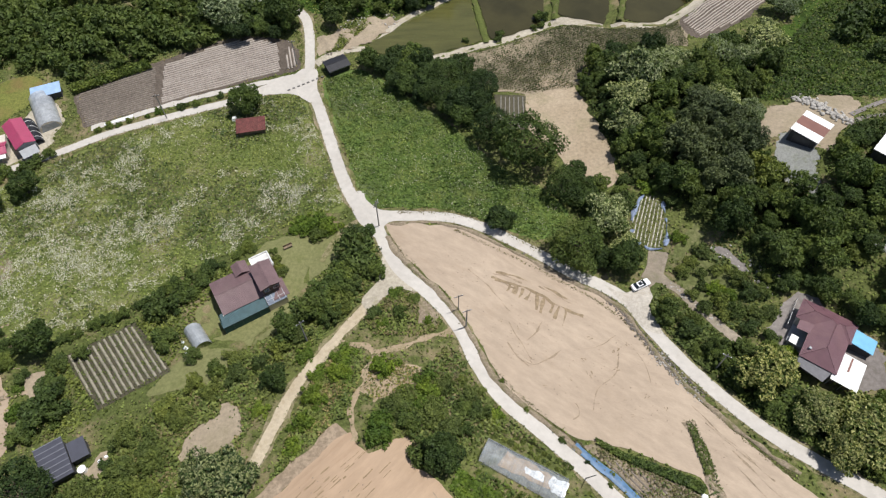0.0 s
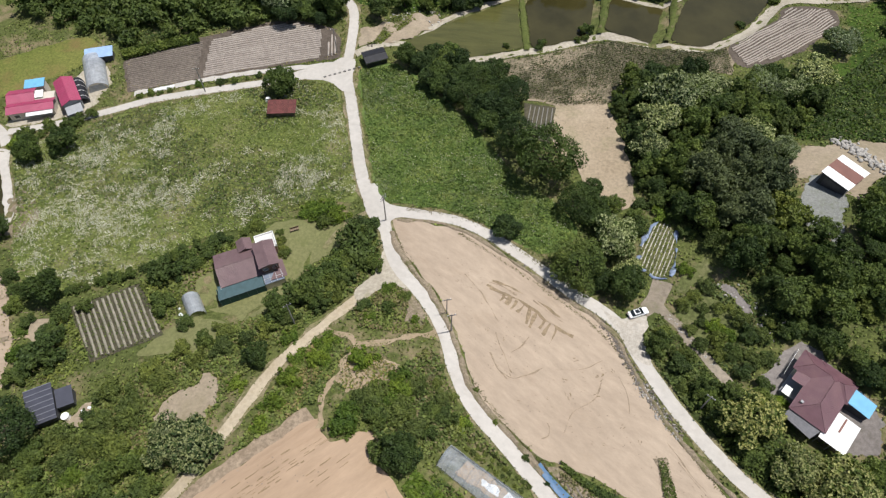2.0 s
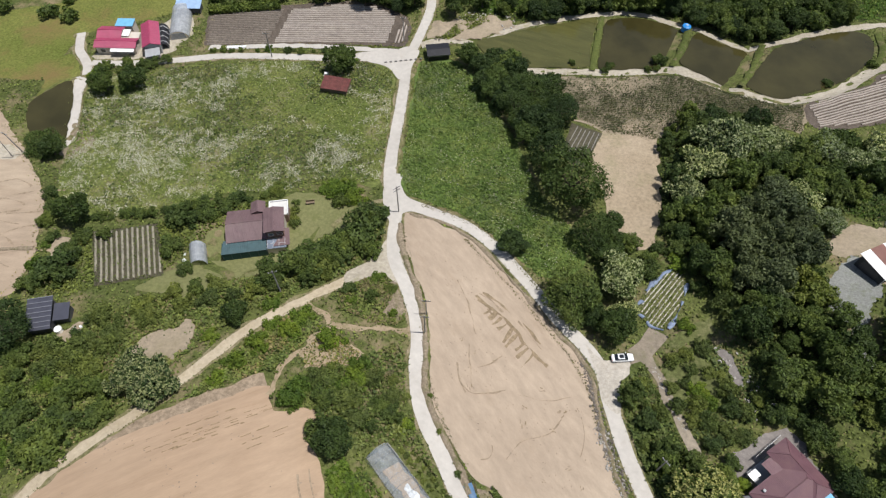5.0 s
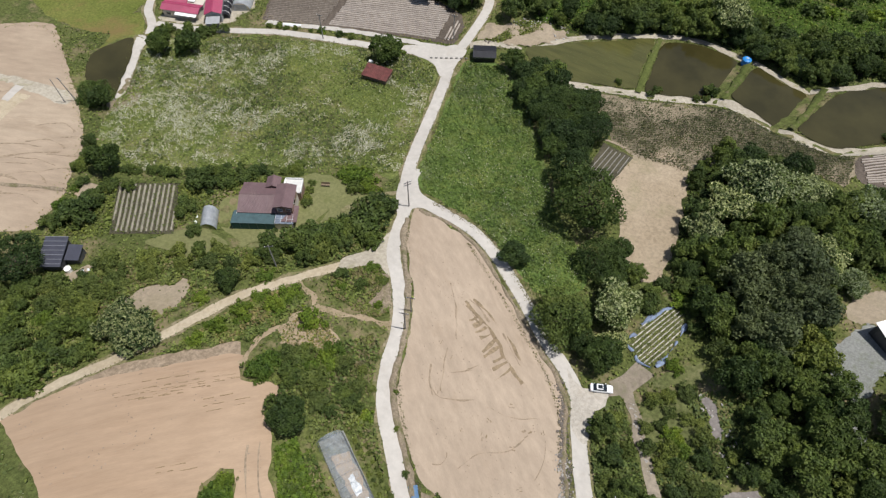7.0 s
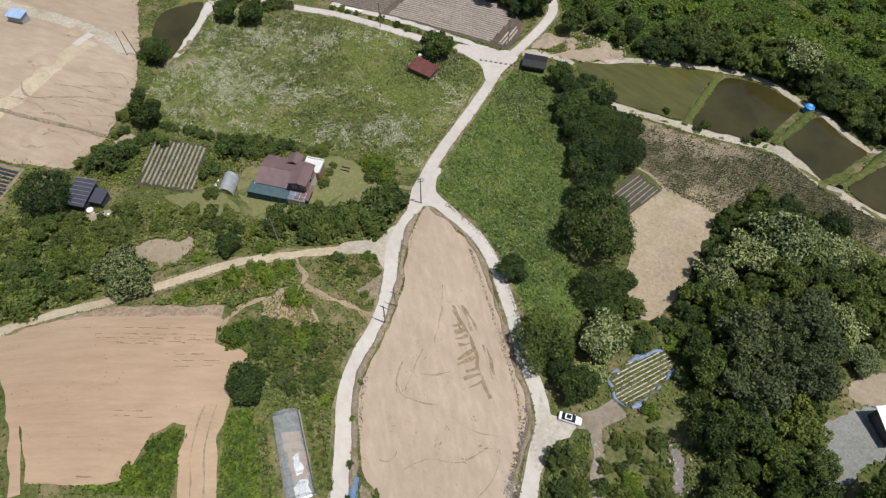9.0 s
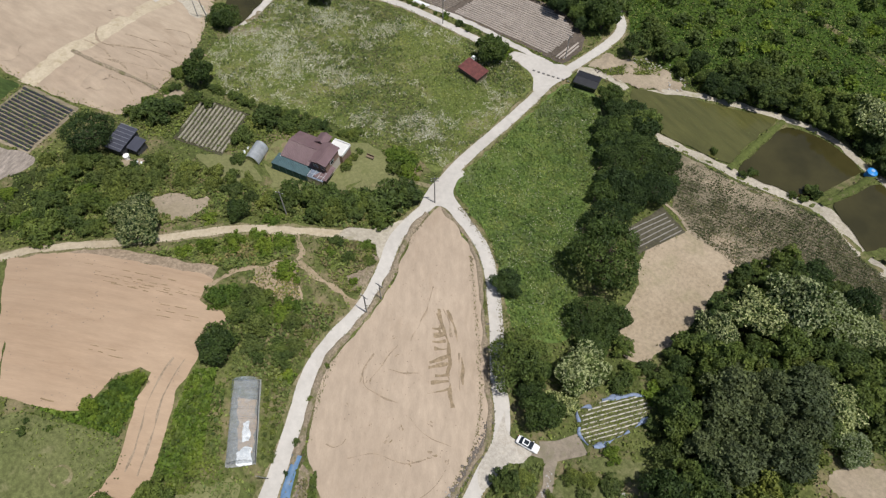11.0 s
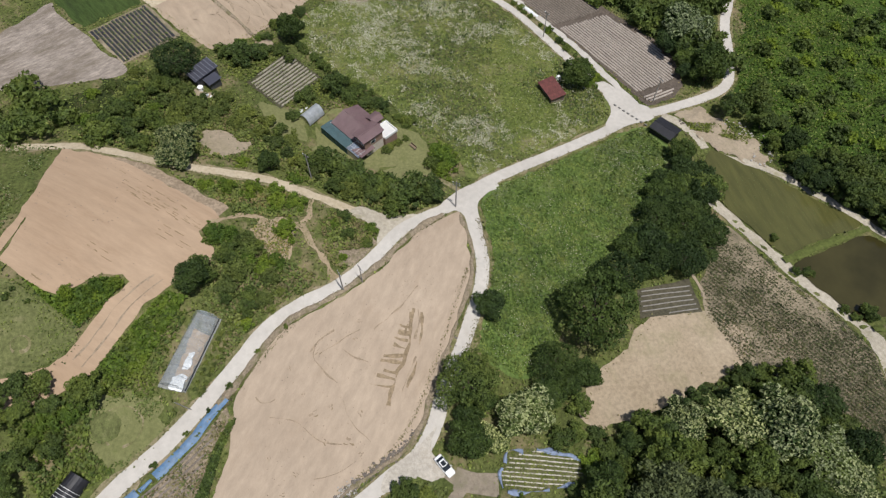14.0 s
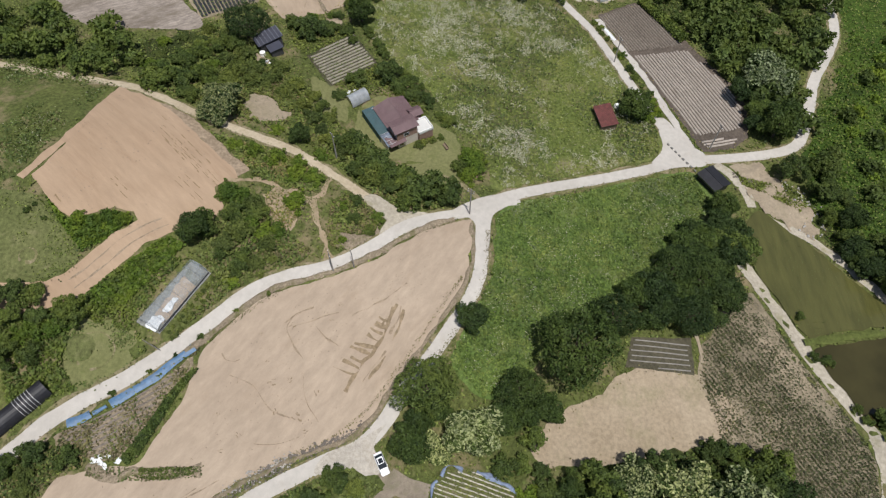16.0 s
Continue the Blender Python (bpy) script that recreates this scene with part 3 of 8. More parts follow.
drape("pond_side_grass", [(-118, 84), (-121, 95), (-114, 92), (-107.5, 83), (-112, 77)], M_YELLOWG, 0.055, "pale grass by the pond", "field")
drape("west_grass", [(-55, -28), (-41, -12), (-37, 1.5), (-16, -3), (-8, -5.5), (2, -9), (0, -40)], M_GROUND, 0.055, "weedy grass field beyond the orange soil", "meadow")
MOUND = [(20.6, 9.2), (17.6, 11), (17.2, 15.6), (19.4, 19.6), (23.9, 19.6), (26.6, 16.6), (28, 13.8), (27.4, 11.2), (24.6, 9.4)]
LAWN_SW = [(-6, -14), (-4.4, -2.9), (-2.1, 0.5), (1.9, 4.9), (5.2, 8.1), (7.7, 8.3), (10.4, 6.0), (12.4, 1.4), (12.9, -8)]
drape("grave_lawn", LAWN_SW, M_LAWN, 0.06, "mown lawn with low clipped shrubs", "lawn", smooth_times=0, rag=0.4)
drape("mound_lawn", MOUND, M_HOMELAWN, 0.065, "mown grass round a low grave mound", "lawn", rag=0.7, smooth_times=0, step=0.5)
drape("house_lawn", [(-45.5, 55.5), (-40.5, 49.5), (-33, 49), (-28, 55.5), (-25.5, 61), (-20.8, 66), (-20.5, 72), (-26.9, 73.5), (-35.5, 71.5), (-39, 64)], M_HOMELAWN, 0.06, "mown garden lawn round the brown-roofed house", "lawn", rag=0.5)
drape("garden_lawn", [(-47, 44.2), (-40.2, 49.5), (-35.7, 45.5), (-39.5, 40.2), (-44.9, 39.5), (-50, 39)], M_HOMELAWN, 0.055, "garden lawn below the house", "lawn")
drape("clearing", [(-40.4, 27.2), (-41.2, 29.6), (-38, 33), (-34.6, 35.6), (-32.8, 35.8), (-31.8, 32.5), (-32.2, 28.4), (-36.4, 26.6)], M_TANNE, 0.06, "bare earth clearing among bushes", "ground", rag=0.9, step=0.5, smooth_times=0)
drape("bare_bank", [(-12.8, 36.4), (-12.4, 41), (-11.2, 42.6), (-7.2, 42.4), (-4.2, 41.4), (-3.2, 39.6), (-6.4, 37.6), (-10.4, 35.6)], M_TRACKO, 0.06, "eroded bare bank with dry weeds", "ground", rag=1.0, step=0.5, smooth_times=0)
drape("roadside_gravel", [(-4.6, 51.2), (-3.1, 49.6), (-1.4, 50.4), (-0.3, 52.4), (-1.6, 55.2), (-5.0, 58.6), (-6.5, 57.9), (-4.2, 54.6)], M_BANK, 0.06, "sandy gravel turnout beside the road", "ground", rag=1.1, step=0.5, smooth_times=0)
drape("tree_clearing", [(43.7, 65.6), (44.6, 68.2), (48.0, 71.5), (50.6, 73.5), (51.5, 71.3), (49.5, 68.1), (46.0, 65.5)], M_LAWN, 0.06, "worn grass between garden trees", "ground", rag=0.6, smooth_times=0, step=0.5)
drape("gravel_yard", [(65.9, 81.5), (67.8, 90.0), (70.8, 94.4), (75.0, 89.1), (73.9, 82.6), (72.2, 76.3), (69.6, 78.4)], M_GRAVEL, 0.07, "grey gravel yard in front of the barn", "yard", smooth_times=0, rag=0.7, step=0.5)
drape("barn_dirt", [(66.7, 93.7), (67.3, 98.2), (69.2, 101.9), (73.5, 102.5), (77.4, 103.7), (84.3, 104.7), (89.2, 101.4), (84.9, 95.6), (77.8, 87.0), (74.5, 88.1), (70.8, 94.4), (68.9, 92.0)], M_TANNE, 0.06, "cut sandy earth round the barn", "yard", smooth_times=0, rag=0.8, step=0.5)
drape("house_yard", [(56.7, 50.5), (60.4, 54.1), (64.0, 56.4), (66.9, 54.3), (69.4, 50.9), (72.9, 46.3), (74.1, 42.9), (72.5, 38.5), (68.5, 37.8), (63.1, 40.4), (59.9, 43.0), (58.7, 46.2)], M_YARD, 0.06, "grey concrete yard of the farmhouse", "yard", rag=0.6, smooth_times=0, step=0.5)
north_dirt = drape("north_dirt", [(-33, 134.4), (-27, 136.4), (-20.4, 138.4), (-16.1, 142), (-12.4, 146.4), (-14.4, 149), (-20, 149), (-26.7, 145.2), (-33.4, 141)], M_TANNE, 0.06, "eroded sandy slope beside the road", "ground", rag=0.8, grid=1.0, step=0.6, smooth_times=0)
for v in north_dirt.data.vertices:
    v.co.z += 1.1 * max(0.0, noise.noise(Vector((v.co.x * 0.28, v.co.y * 0.28, 6.0))) + 0.4 * noise.noise(Vector((v.co.x * 0.8, v.co.y * 0.8, 9.0))))
drape("stony_slope", [(52.4, 66.4), (53.2, 67.6), (54.5, 66.9), (55.8, 64.6), (57.0, 62.3), (56.2, 61.6), (54.2, 64.0)], M_YARD, 0.06, "grey stony slope between trees", "ground", rag=0.6, smooth_times=0, step=0.5)
drape("bare_patch", [(-98.6, 72.6), (-96.9, 75.6), (-92, 73.4), (-88.2, 69.6), (-86, 64.4), (-90, 62), (-93.6, 66)], M_BANK, 0.066, "bare trampled earth by the lane", "ground", rag=0.6)
STRIP_S = [(21.6, 28.6), (24, 28.4), (28, 26.2), (31.9, 24.4), (36, 22.4), (38.6, 20.6), (38.4, 16), (36.4, 12), (34.6, 12.4), (31.8, 18.4), (27.4, 23.2)]
weedy_strip = drape("weedy_strip", STRIP_S, M_BANK, 0.075, "weedy strip of old furrows beside the tarp", "ground", rag=0.4)

drape("greenhouse_floor", [(5.2, 25.7), (6.9, 29.3), (18.5, 23.0), (16.9, 19.0)], M_GRAVEL, 0.12, "grey trodden floor inside the greenhouse", "floor", rag=0.05, smooth_times=0)
drape("greenhouse_soil", [(8.0, 25.4), (9.2, 27.4), (13, 25.4), (16.8, 23.2), (16, 20.9), (12, 23.2)], M_TAN, 0.16, "bare pale soil along the greenhouse middle", "floor", rag=0.5, smooth_times=0)

# slopes, and dark sheets under the woods with shade painted into their colour
drape("east_slope", [(66, 107), (76, 128), (88, 137), (92, 148), (94, 162), (104, 172), (140, 170), (140, 108), (95, 103.6), (80, 106)], M_SLOPEG, 0.03, "green scrubby hillside east of the paddies", "ground", rag=1.0, grid=4.0)
COVER.pop()
drape("north_slope", [(-38, 154), (-30, 151.5), (-12, 151), (6, 163), (20, 168.5), (36, 167), (48, 164), (60, 174.5), (80, 186), (98, 205), (80, 250), (10, 260), (-70, 240), (-110, 184), (-80, 177), (-46, 158.5)], M_SLOPEG, 0.03, "steep green slope with rank grass and bushes", "ground", rag=1.0, grid=4.0)
COVER.pop()
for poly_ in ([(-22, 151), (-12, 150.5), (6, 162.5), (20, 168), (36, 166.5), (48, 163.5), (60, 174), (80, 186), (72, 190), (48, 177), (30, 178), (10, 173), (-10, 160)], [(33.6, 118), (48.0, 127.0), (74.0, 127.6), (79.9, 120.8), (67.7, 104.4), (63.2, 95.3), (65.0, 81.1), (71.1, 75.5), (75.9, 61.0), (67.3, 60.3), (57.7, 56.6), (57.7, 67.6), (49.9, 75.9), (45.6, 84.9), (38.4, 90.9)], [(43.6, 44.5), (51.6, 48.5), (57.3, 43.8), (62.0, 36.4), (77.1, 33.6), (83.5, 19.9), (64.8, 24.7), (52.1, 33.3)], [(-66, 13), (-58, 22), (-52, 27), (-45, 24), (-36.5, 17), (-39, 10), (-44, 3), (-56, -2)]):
    drape("woodland_floor", poly_, M_SHADEFLOOR, 0.03, "floor under trees and brambles with their shade painted in dark", "ground", rag=1.2, grid=3.0)
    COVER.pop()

drape("farm_yard", [(-114, 96.5), (-104, 97.5), (-97, 101.5), (-94.5, 107), (-94, 114), (-98, 121), (-103, 121.5), (-106, 112), (-112, 107)], M_SANDPATH, 0.06, "pale trodden yard between the farm buildings", "yard", rag=0.6, smooth_times=0)
drape("garden_patch", [(-73.6, 42.6), (-70.4, 44.2), (-67.6, 40.6), (-70.6, 38.4)], M_TANNE, 0.06, "bare garden earth behind the vegetable plot", "ground", rag=0.5, smooth_times=0)
drape("garden_patch", [(-72.8, 36.6), (-69.4, 37.4), (-67, 34), (-69.4, 31.2)], M_BANK, 0.06, "weedy bare garden earth", "ground", rag=0.6, smooth_times=0)
strip("field_margin", [(-37, 5.5), (-34.4, 10.4), (-29.4, 16.2), (-24.6, 21.2), (-19.6, 26.6), (-15.6, 31)], 2.6, M_RUT, 0.066, "brown earth margin of the orange field", "verge", rag=0.8, step=0.6, seed=22)
drape("hut_yard", [(-57.4, 24.4), (-55.6, 28.4), (-53.6, 29.6), (-52.4, 27.4), (-54.4, 24.6)], M_TANNE, 0.06, "bare trodden earth by the hut", "yard", rag=0.5, smooth_times=0)

# roads
ROAD_N = [(-14.8, 77.0), (-18.4, 82), (-22.3, 91.1), (-26.5, 103.7), (-30, 114), (-32.8, 121.5), (-34.4, 126.2)]
ROAD_W = [(-33.8, 125.0), (-39.1, 123.4), (-43.2, 121.8), (-53.8, 117.6), (-67.1, 113.4), (-80.1, 109.1), (-88.7, 104.8), (-96.1, 100.9), (-105, 96.9), (-112.2, 94.4)]
ROAD_POND = [(-124, 104), (-119.4, 98), (-113.2, 93.8), (-110.1, 90.4), (-106.2, 84.4), (-100.5, 76), (-96.4, 69.6), (-94, 65)]
ROAD_FAR = [(-33.6, 122.5), (-34.2, 128), (-34.9, 135), (-36.4, 145.5), (-38.9, 151.4), (-43.5, 154.5), (-51.4, 158.1), (-60.5, 162), (-71.4, 169), (-79.7, 173.4), (-88.4, 175.7), (-105, 179)]
ROAD_MAIN = [(-15.2, 78), (-13.2, 74.2), (-11.1, 68.8), (-8.2, 63), (-4, 58.4), (-0.3, 54.2), (2.6, 49.8), (4.4, 45.6), (6.0, 41.8), (9.3, 36.4), (14.3, 31.6), (19.6, 26.5), (24.2, 21.6), (27.4, 17.6), (30.2, 13.8), (33.4, 10.0), (37, 6.8), (42, 2.8), (52, -5)]
ROAD_EAST = [(-15.5, 77.8), (-7.4, 77.3), (0.7, 76.8), (7.5, 74.4), (14, 70.6), (19.3, 67.2), (24.9, 63.2), (30.5, 60.2), (34.6, 56.5), (36.9, 52.0), (40.8, 44.9), (44.9, 38.9), (50.4, 32.4), (55.9, 27.8), (61.6, 24.0), (77.2, 14.8)]
TRACK_SW = [(-8, 62.4), (-9.2, 60.2), (-13, 55.3), (-18.2, 47.9), (-24.2, 38.2), (-27.2, 29), (-29.8, 20.6), (-33.6, 12.4), (-36.6, 5.6), (-37.5, 0), (-38.3, -6), (-39.4, -12), (-41.5, -22), (-44, -34)]
for line_, wide_, seed_ in ((ROAD_N, 3.7, 61), (ROAD_W, 3.4, 62), (ROAD_POND, 3.4, 63), (ROAD_FAR, 3.6, 64), (ROAD_MAIN, 3.5, 65), (ROAD_EAST, 3.5, 66), (TRACK_SW, 3.0, 67)):
    strip("verge", line_, wide_, M_VERGE, 0.075, "worn dry grass verge of the farm road", "verge", rag=0.9, step=0.6, seed=seed_)
strip("road_north", ROAD_N, 2.7, M_ROAD, 0.11, "pale concrete farm road through the meadows")
strip("road_west", ROAD_W, 2.4, M_ROAD, 0.12, "pale concrete lane towards the red-roofed farm", seed=2)
strip("road_pond", ROAD_POND, 2.4, M_ROAD, 0.125, "pale concrete lane past the pond", seed=3)
strip("road_far", ROAD_FAR, 2.6, M_ROAD, 0.115, "pale concrete road winding into the woods", seed=4)
strip("road_main", ROAD_MAIN, 2.5, M_ROAD, 0.13, "pale concrete farm road along the bare field", seed=5)
strip("road_east", ROAD_EAST, 2.6, M_ROAD, 0.135, "bleached concrete farm road round the bare field", seed=6)
strip("track_southwest", TRACK_SW, 2.0, M_TRACK, 0.10, "dusty earth track between bushes", "track", seed=7, rag=0.5)
strip("track_field", [(-2.2, 20.6), (0.2, 17.6), (3.0, 14.9), (5.6, 13.0), (8.2, 11.2), (11.6, 8.2), (14, 4), (14.6, -4), (14, -14)], 4.9, M_ORANGE, 0.085, "earth ramp leading off the orange field", "track", seed=8, rag=0.5)
strip("track_edge", [(-37.4, 3.2), (-33.1, 2.2), (-24.1, 0.7), (-19.1, -0.6), (-13.1, -2.7), (-7.6, -5.2)], 1.6, M_ORANGE, 0.09, "earth path along the orange field", "track", seed=21, rag=0.5)
strip("track_lane", [(35.4, 58.3), (38.0, 60.5), (40.8, 62.4), (43.2, 59.7), (45.9, 56.1), (49.7, 50.6), (53.5, 45.5)], 1.8, M_LANE, 0.09, "worn grey lane beside the orchard", "track", seed=9, rag=0.5)
strip("track_plot", [(39.4, 61.5), (41.0, 65.0), (41.8, 68.0)], 3.6, M_LANE, 0.085, "worn sandy turning place by the seedling plot", "track", seed=10, rag=0.5)
strip("track_branch", [(-11.9, 44.4), (-8.8, 45.0), (-5.0, 46.4), (-1.6, 47.9), (1.6, 49.2)], 1.2, M_TRACKO, 0.078, "pale trodden path joining the road", "track", seed=24, rag=0.9, step=0.5)
strip("track_small", [(-19.2, 47.4), (-16.2, 46.9), (-13.6, 46.0), (-11.8, 44.6), (-11.9, 42.3), (-12.9, 39.0), (-13.9, 35.0), (-13.6, 31), (-13.4, 28.6)], 1.0, M_TRACKO, 0.08, "narrow trodden earth path", "track", seed=11, rag=1.1, step=0.5)
strip("house_drive", [(-14.5, 77.5), (-18.5, 76), (-21.5, 71.5), (-23.5, 66)], 1.2, M_VERGE, 0.09, "short drive to the house garden", "track", seed=12, rag=0.4)
strip("paddy_path", [(-6, 131), (2.1, 134), (11, 137.6), (18.5, 140.8), (27, 144.9), (35.5, 145.4), (44.9, 141.9), (55.2, 141.2), (64.1, 146.3), (70.8, 153.4), (77.7, 163), (87, 164.5), (100, 166)], 3.0, M_SANDPATH, 0.12, "sandy path between paddies and crops", "path", seed=13, rag=0.7)
strip("paddy_bank", [(-18, 138), (-10.7, 148.2), (5.6, 160.3), (18.6, 165.6), (29.8, 164.4), (39.4, 161.4), (47, 160.4), (53, 163.5), (61, 170.5), (71, 177.5), (80, 182)], 1.8, M_SANDPATH, 0.12, "pale earth bank along the wood's edge", "path", seed=14, rag=0.6)
strip("field_edge_path", [(11.5, 117), (16, 117.2), (20.5, 116), (26, 118), (31.5, 119.4)], 0.8, M_TANNE, 0.11, "dry grass strip between fields", "path", seed=15, rag=0.6)
JUNCTION_S = [(-19.6, 84.4), (-18.2, 78.2), (-15.2, 73.6), (-12.2, 70.6), (-11.2, 75.6), (-4, 76.2), (-5, 78.6), (-12.4, 79.4), (-15.8, 82.2), (-17.2, 85.6)]
drape("road_junction", JUNCTION_S, M_ROAD, 0.142, "concrete road junction by the field's tip", "road", rag=0.15, smooth_times=2)
JUNCTION_N = [(-36.8, 119.8), (-32.4, 116.6), (-31.2, 119), (-31.6, 124), (-32.6, 129), (-36.2, 129.5), (-39.5, 126.6), (-47, 122.6), (-46, 120.6)]
drape("north_junction", JUNCTION_N, M_ROAD, 0.147, "wide concrete junction of three lanes", "road", rag=0.15, smooth_times=2)
MOUTH = [(-10.8, 68.4), (-12.2, 60), (-14.6, 56), (-13, 53.8), (-8.4, 58.6), (-4.4, 57.2), (-6, 61.8)]
drape("track_mouth", MOUTH, M_SANDPATH, 0.127, "pale widened mouth of the earth track", "road", rag=0.3, smooth_times=2)
JUNCTION_E = [(30.4, 60.8), (34, 58.8), (38.0, 60.5), (38.9, 58.5), (38.1, 55.2), (39.2, 50.1), (36.3, 51.1), (33.2, 56.6)]
drape("east_junction", JUNCTION_E, M_ROADSAND, 0.142, "concrete widening where the lane leaves", "road", rag=0.2, smooth_times=2)
strip("verge_roadside_north", [(-86.2, 110.9), (-81.9, 112.4), (-77, 114.3), (-72.7, 116.2), (-65.7, 118.7), (-56, 121.8), (-46, 124.4), (-38, 126.6)], 1.7, M_ROAD, 0.14, "pale bare verge along the ridge field", "verge", seed=16, rag=0.7)

strip("shed_track", [(-33, 131.5), (-28.6, 134.8), (-24, 136.4), (-20.5, 136.6)], 2.2, M_SANDPATH, 0.1, "sandy track past the black shed", "track", seed=19, rag=0.7)
strip("barn_track", [(71.3, 78.8), (72.2, 74.3), (75.3, 68.8), (80.7, 62.8), (90.7, 57.1)], 1.6, M_GRAVEL, 0.1, "narrow concrete path through the thicket", "track", seed=20, rag=0.3)
drape("orchard_lawn", [(43.2, 61.3), (45.5, 64.5), (49.9, 67.5), (51.5, 64.4), (53.5, 61.2), (52.6, 58.1), (48.1, 53.7), (45.5, 56.8)], M_LAWN, 0.055, "worn olive grass under garden shrubs", "lawn", rag=0.7, smooth_times=0, step=0.5)

# banks that edge the bare field
strip("field_bank_west", [(-10.9, 71.8), (-9.3, 68.0), (-5.2, 62.5), (-1.2, 57.8), (2.0, 53.2), (4.6, 48.6), (6.4, 44.2), (8.2, 40.4), (11.4, 36.4), (16.4, 31.9), (21.2, 27.6)], 1.15, M_BANK, 0.10, "low bank of dry weeds beside the road", "bank", crown=0.35, rag=0.5, seed=17)
strip("field_bank_east", [(-10.6, 75.2), (-4, 75.6), (2.6, 74.2), (9.2, 70.9), (14.4, 67.6), (19.8, 64.3), (25.1, 61.1), (30, 58), (33.4, 54.4), (35.1, 50.3), (38.3, 43.7), (43.0, 36.4), (48.3, 30.1), (54.2, 24.6)], 0.8, M_BANK, 0.10, "low stony bank with weeds at the field's edge", "bank", crown=0.22, rag=0.6, seed=18)

# paddies, pond and their bunds
for key, poly in PADDIES.items():
    if key == "pond":
        tagged(drape("pond_water", poly, M_WATER, 0, "dark still pond beside the lane", "water", rag=0.3, level=LEVELS[key] + 0.05, smooth_times=1), kind="structure")
    else:
        drape("paddy_water", poly, M_RICEWATER if key == "rice" else M_WATER, 0, "flooded rice paddy with young green rice" if key == "rice" else "flooded rice paddy with brown water", "water", rag=0.25, level=LEVELS[key] - 0.05, smooth_times=1)
for line in ([(8.4, 160.4), (9.4, 152), (10.8, 143.2), (11.6, 138.6)], [(30.8, 164), (31.0, 157), (30.8, 151.5), (29.8, 146.6)], [(49.6, 161.4), (48.8, 154), (48.0, 148.2), (46.6, 143.6)], [(76.5, 177), (77.8, 170), (76.6, 163.5)]):
    strip("paddy_bund", line, 1.5, M_BUND, 0.40, "narrow grassy bund between paddies", "bund", rag=0.5, crown=0.2, kind="structure")


# ---------------------------------------------------------------- ridges and beds
def beds(parent, poly, angle, gap, width, tall, mat, name="ridge", margin=0.5, wobble=0.12, step=2.0):
    """Parallel raised beds over a field, each its own piece."""
    u, n = (math.cos(radians(angle)), math.sin(radians(angle))), (-math.sin(radians(angle)), math.cos(radians(angle)))
    cs, ss = [q[0] * n[0] + q[1] * n[1] for q in poly], [q[0] * u[0] + q[1] * u[1] for q in poly]
    c, count = min(cs) + gap * 0.7, 0
    while c < max(cs) - gap * 0.4:
        s = np.arange(min(ss), max(ss), step / 4)
        x, y = u[0] * s + n[0] * c, u[1] * s + n[1] * c
        ok = inside(x, y, poly) & (edge_distance(x, y, poly) > margin)
        if ok.sum() > 6:
            s = np.linspace(s[ok].min(), s[ok].max(), max(3, int((s[ok].max() - s[ok].min()) / step)))
            off = np.array([noise.noise(Vector((a * 0.15, c * 0.3, 3))) * wobble for a in s])
            w = width * (1 + np.array([noise.noise(Vector((a * 0.4, c, 7))) for a in s]) * 0.2)
            rows_ = []
            for f, zz in ((-0.5, -0.06), (-0.28, tall), (0.28, tall), (0.5, -0.06)):
                cc = c + off + f * w
                xx, yy = u[0] * s + n[0] * cc, u[1] * s + n[1] * cc
                rows_.append(np.stack([xx, yy, height(xx, yy) + 0.08 + zz], 1))
            v = np.stack(rows_, 1).reshape(-1, 3)
            i, k = np.meshgrid(np.arange(len(s) - 1), np.arange(3), indexing="ij")
            a = (i * 4 + k).ravel()
            ob = new(name, mesh_of(name, v, np.stack([a, a + 4, a + 5, a + 1], 1), mat))
            ob.parent = parent
            count += 1
        c += gap


WEST_PART = [(-88, 111.2), (-95, 123), (-77.4, 133.5), (-74.6, 132.6), (-71.4, 117.6)]
EAST_PART = [(-71, 117.7), (-74, 132.9), (-58.6, 141.4), (-50, 142.4), (-43.4, 140.2), (-41, 128.2), (-52, 124.6)]
END_PART = [(-42.6, 140.4), (-39.4, 138), (-37.6, 130), (-40.4, 128.6)]
beds(ridge_field, WEST_PART, 21, 0.8, 0.46, 0.2, M_PLOUGH)
beds(ridge_field, EAST_PART, 20, 0.82, 0.44, 0.24, M_VINYL, "mulched_ridge", wobble=0.2)
beds(ridge_field, END_PART, 103, 0.85, 0.5, 0.24, M_VINYL, "mulched_ridge")
beds(ridge_patch, PATCH_Q, 87, 1.05, 0.26, 0.2, M_PLOTFILM)
beds(weedy_strip, STRIP_S, -53, 0.85, 0.4, 0.12, M_PLOUGH, "old_furrow", margin=0.6, wobble=0.4)
beds(vinyl_field, VINYL, -49.5, 1.0, 0.46, 0.24, M_BEDFILM, "film_bed", margin=0.3)
beds(striped, STRIPED, 71, 0.72, 0.27, 0.14, M_SEEDFILM, "film_bed", margin=0.3)
beds(mulch_field, MULCH, 30, 0.95, 0.74, 0.2, M_BLACKF, "film_bed", margin=0.4)
beds(far_ridges, FAR_RIDGES, 42, 0.8, 0.36, 0.24, M_VINYL, "mulched_ridge", wobble=0.8)

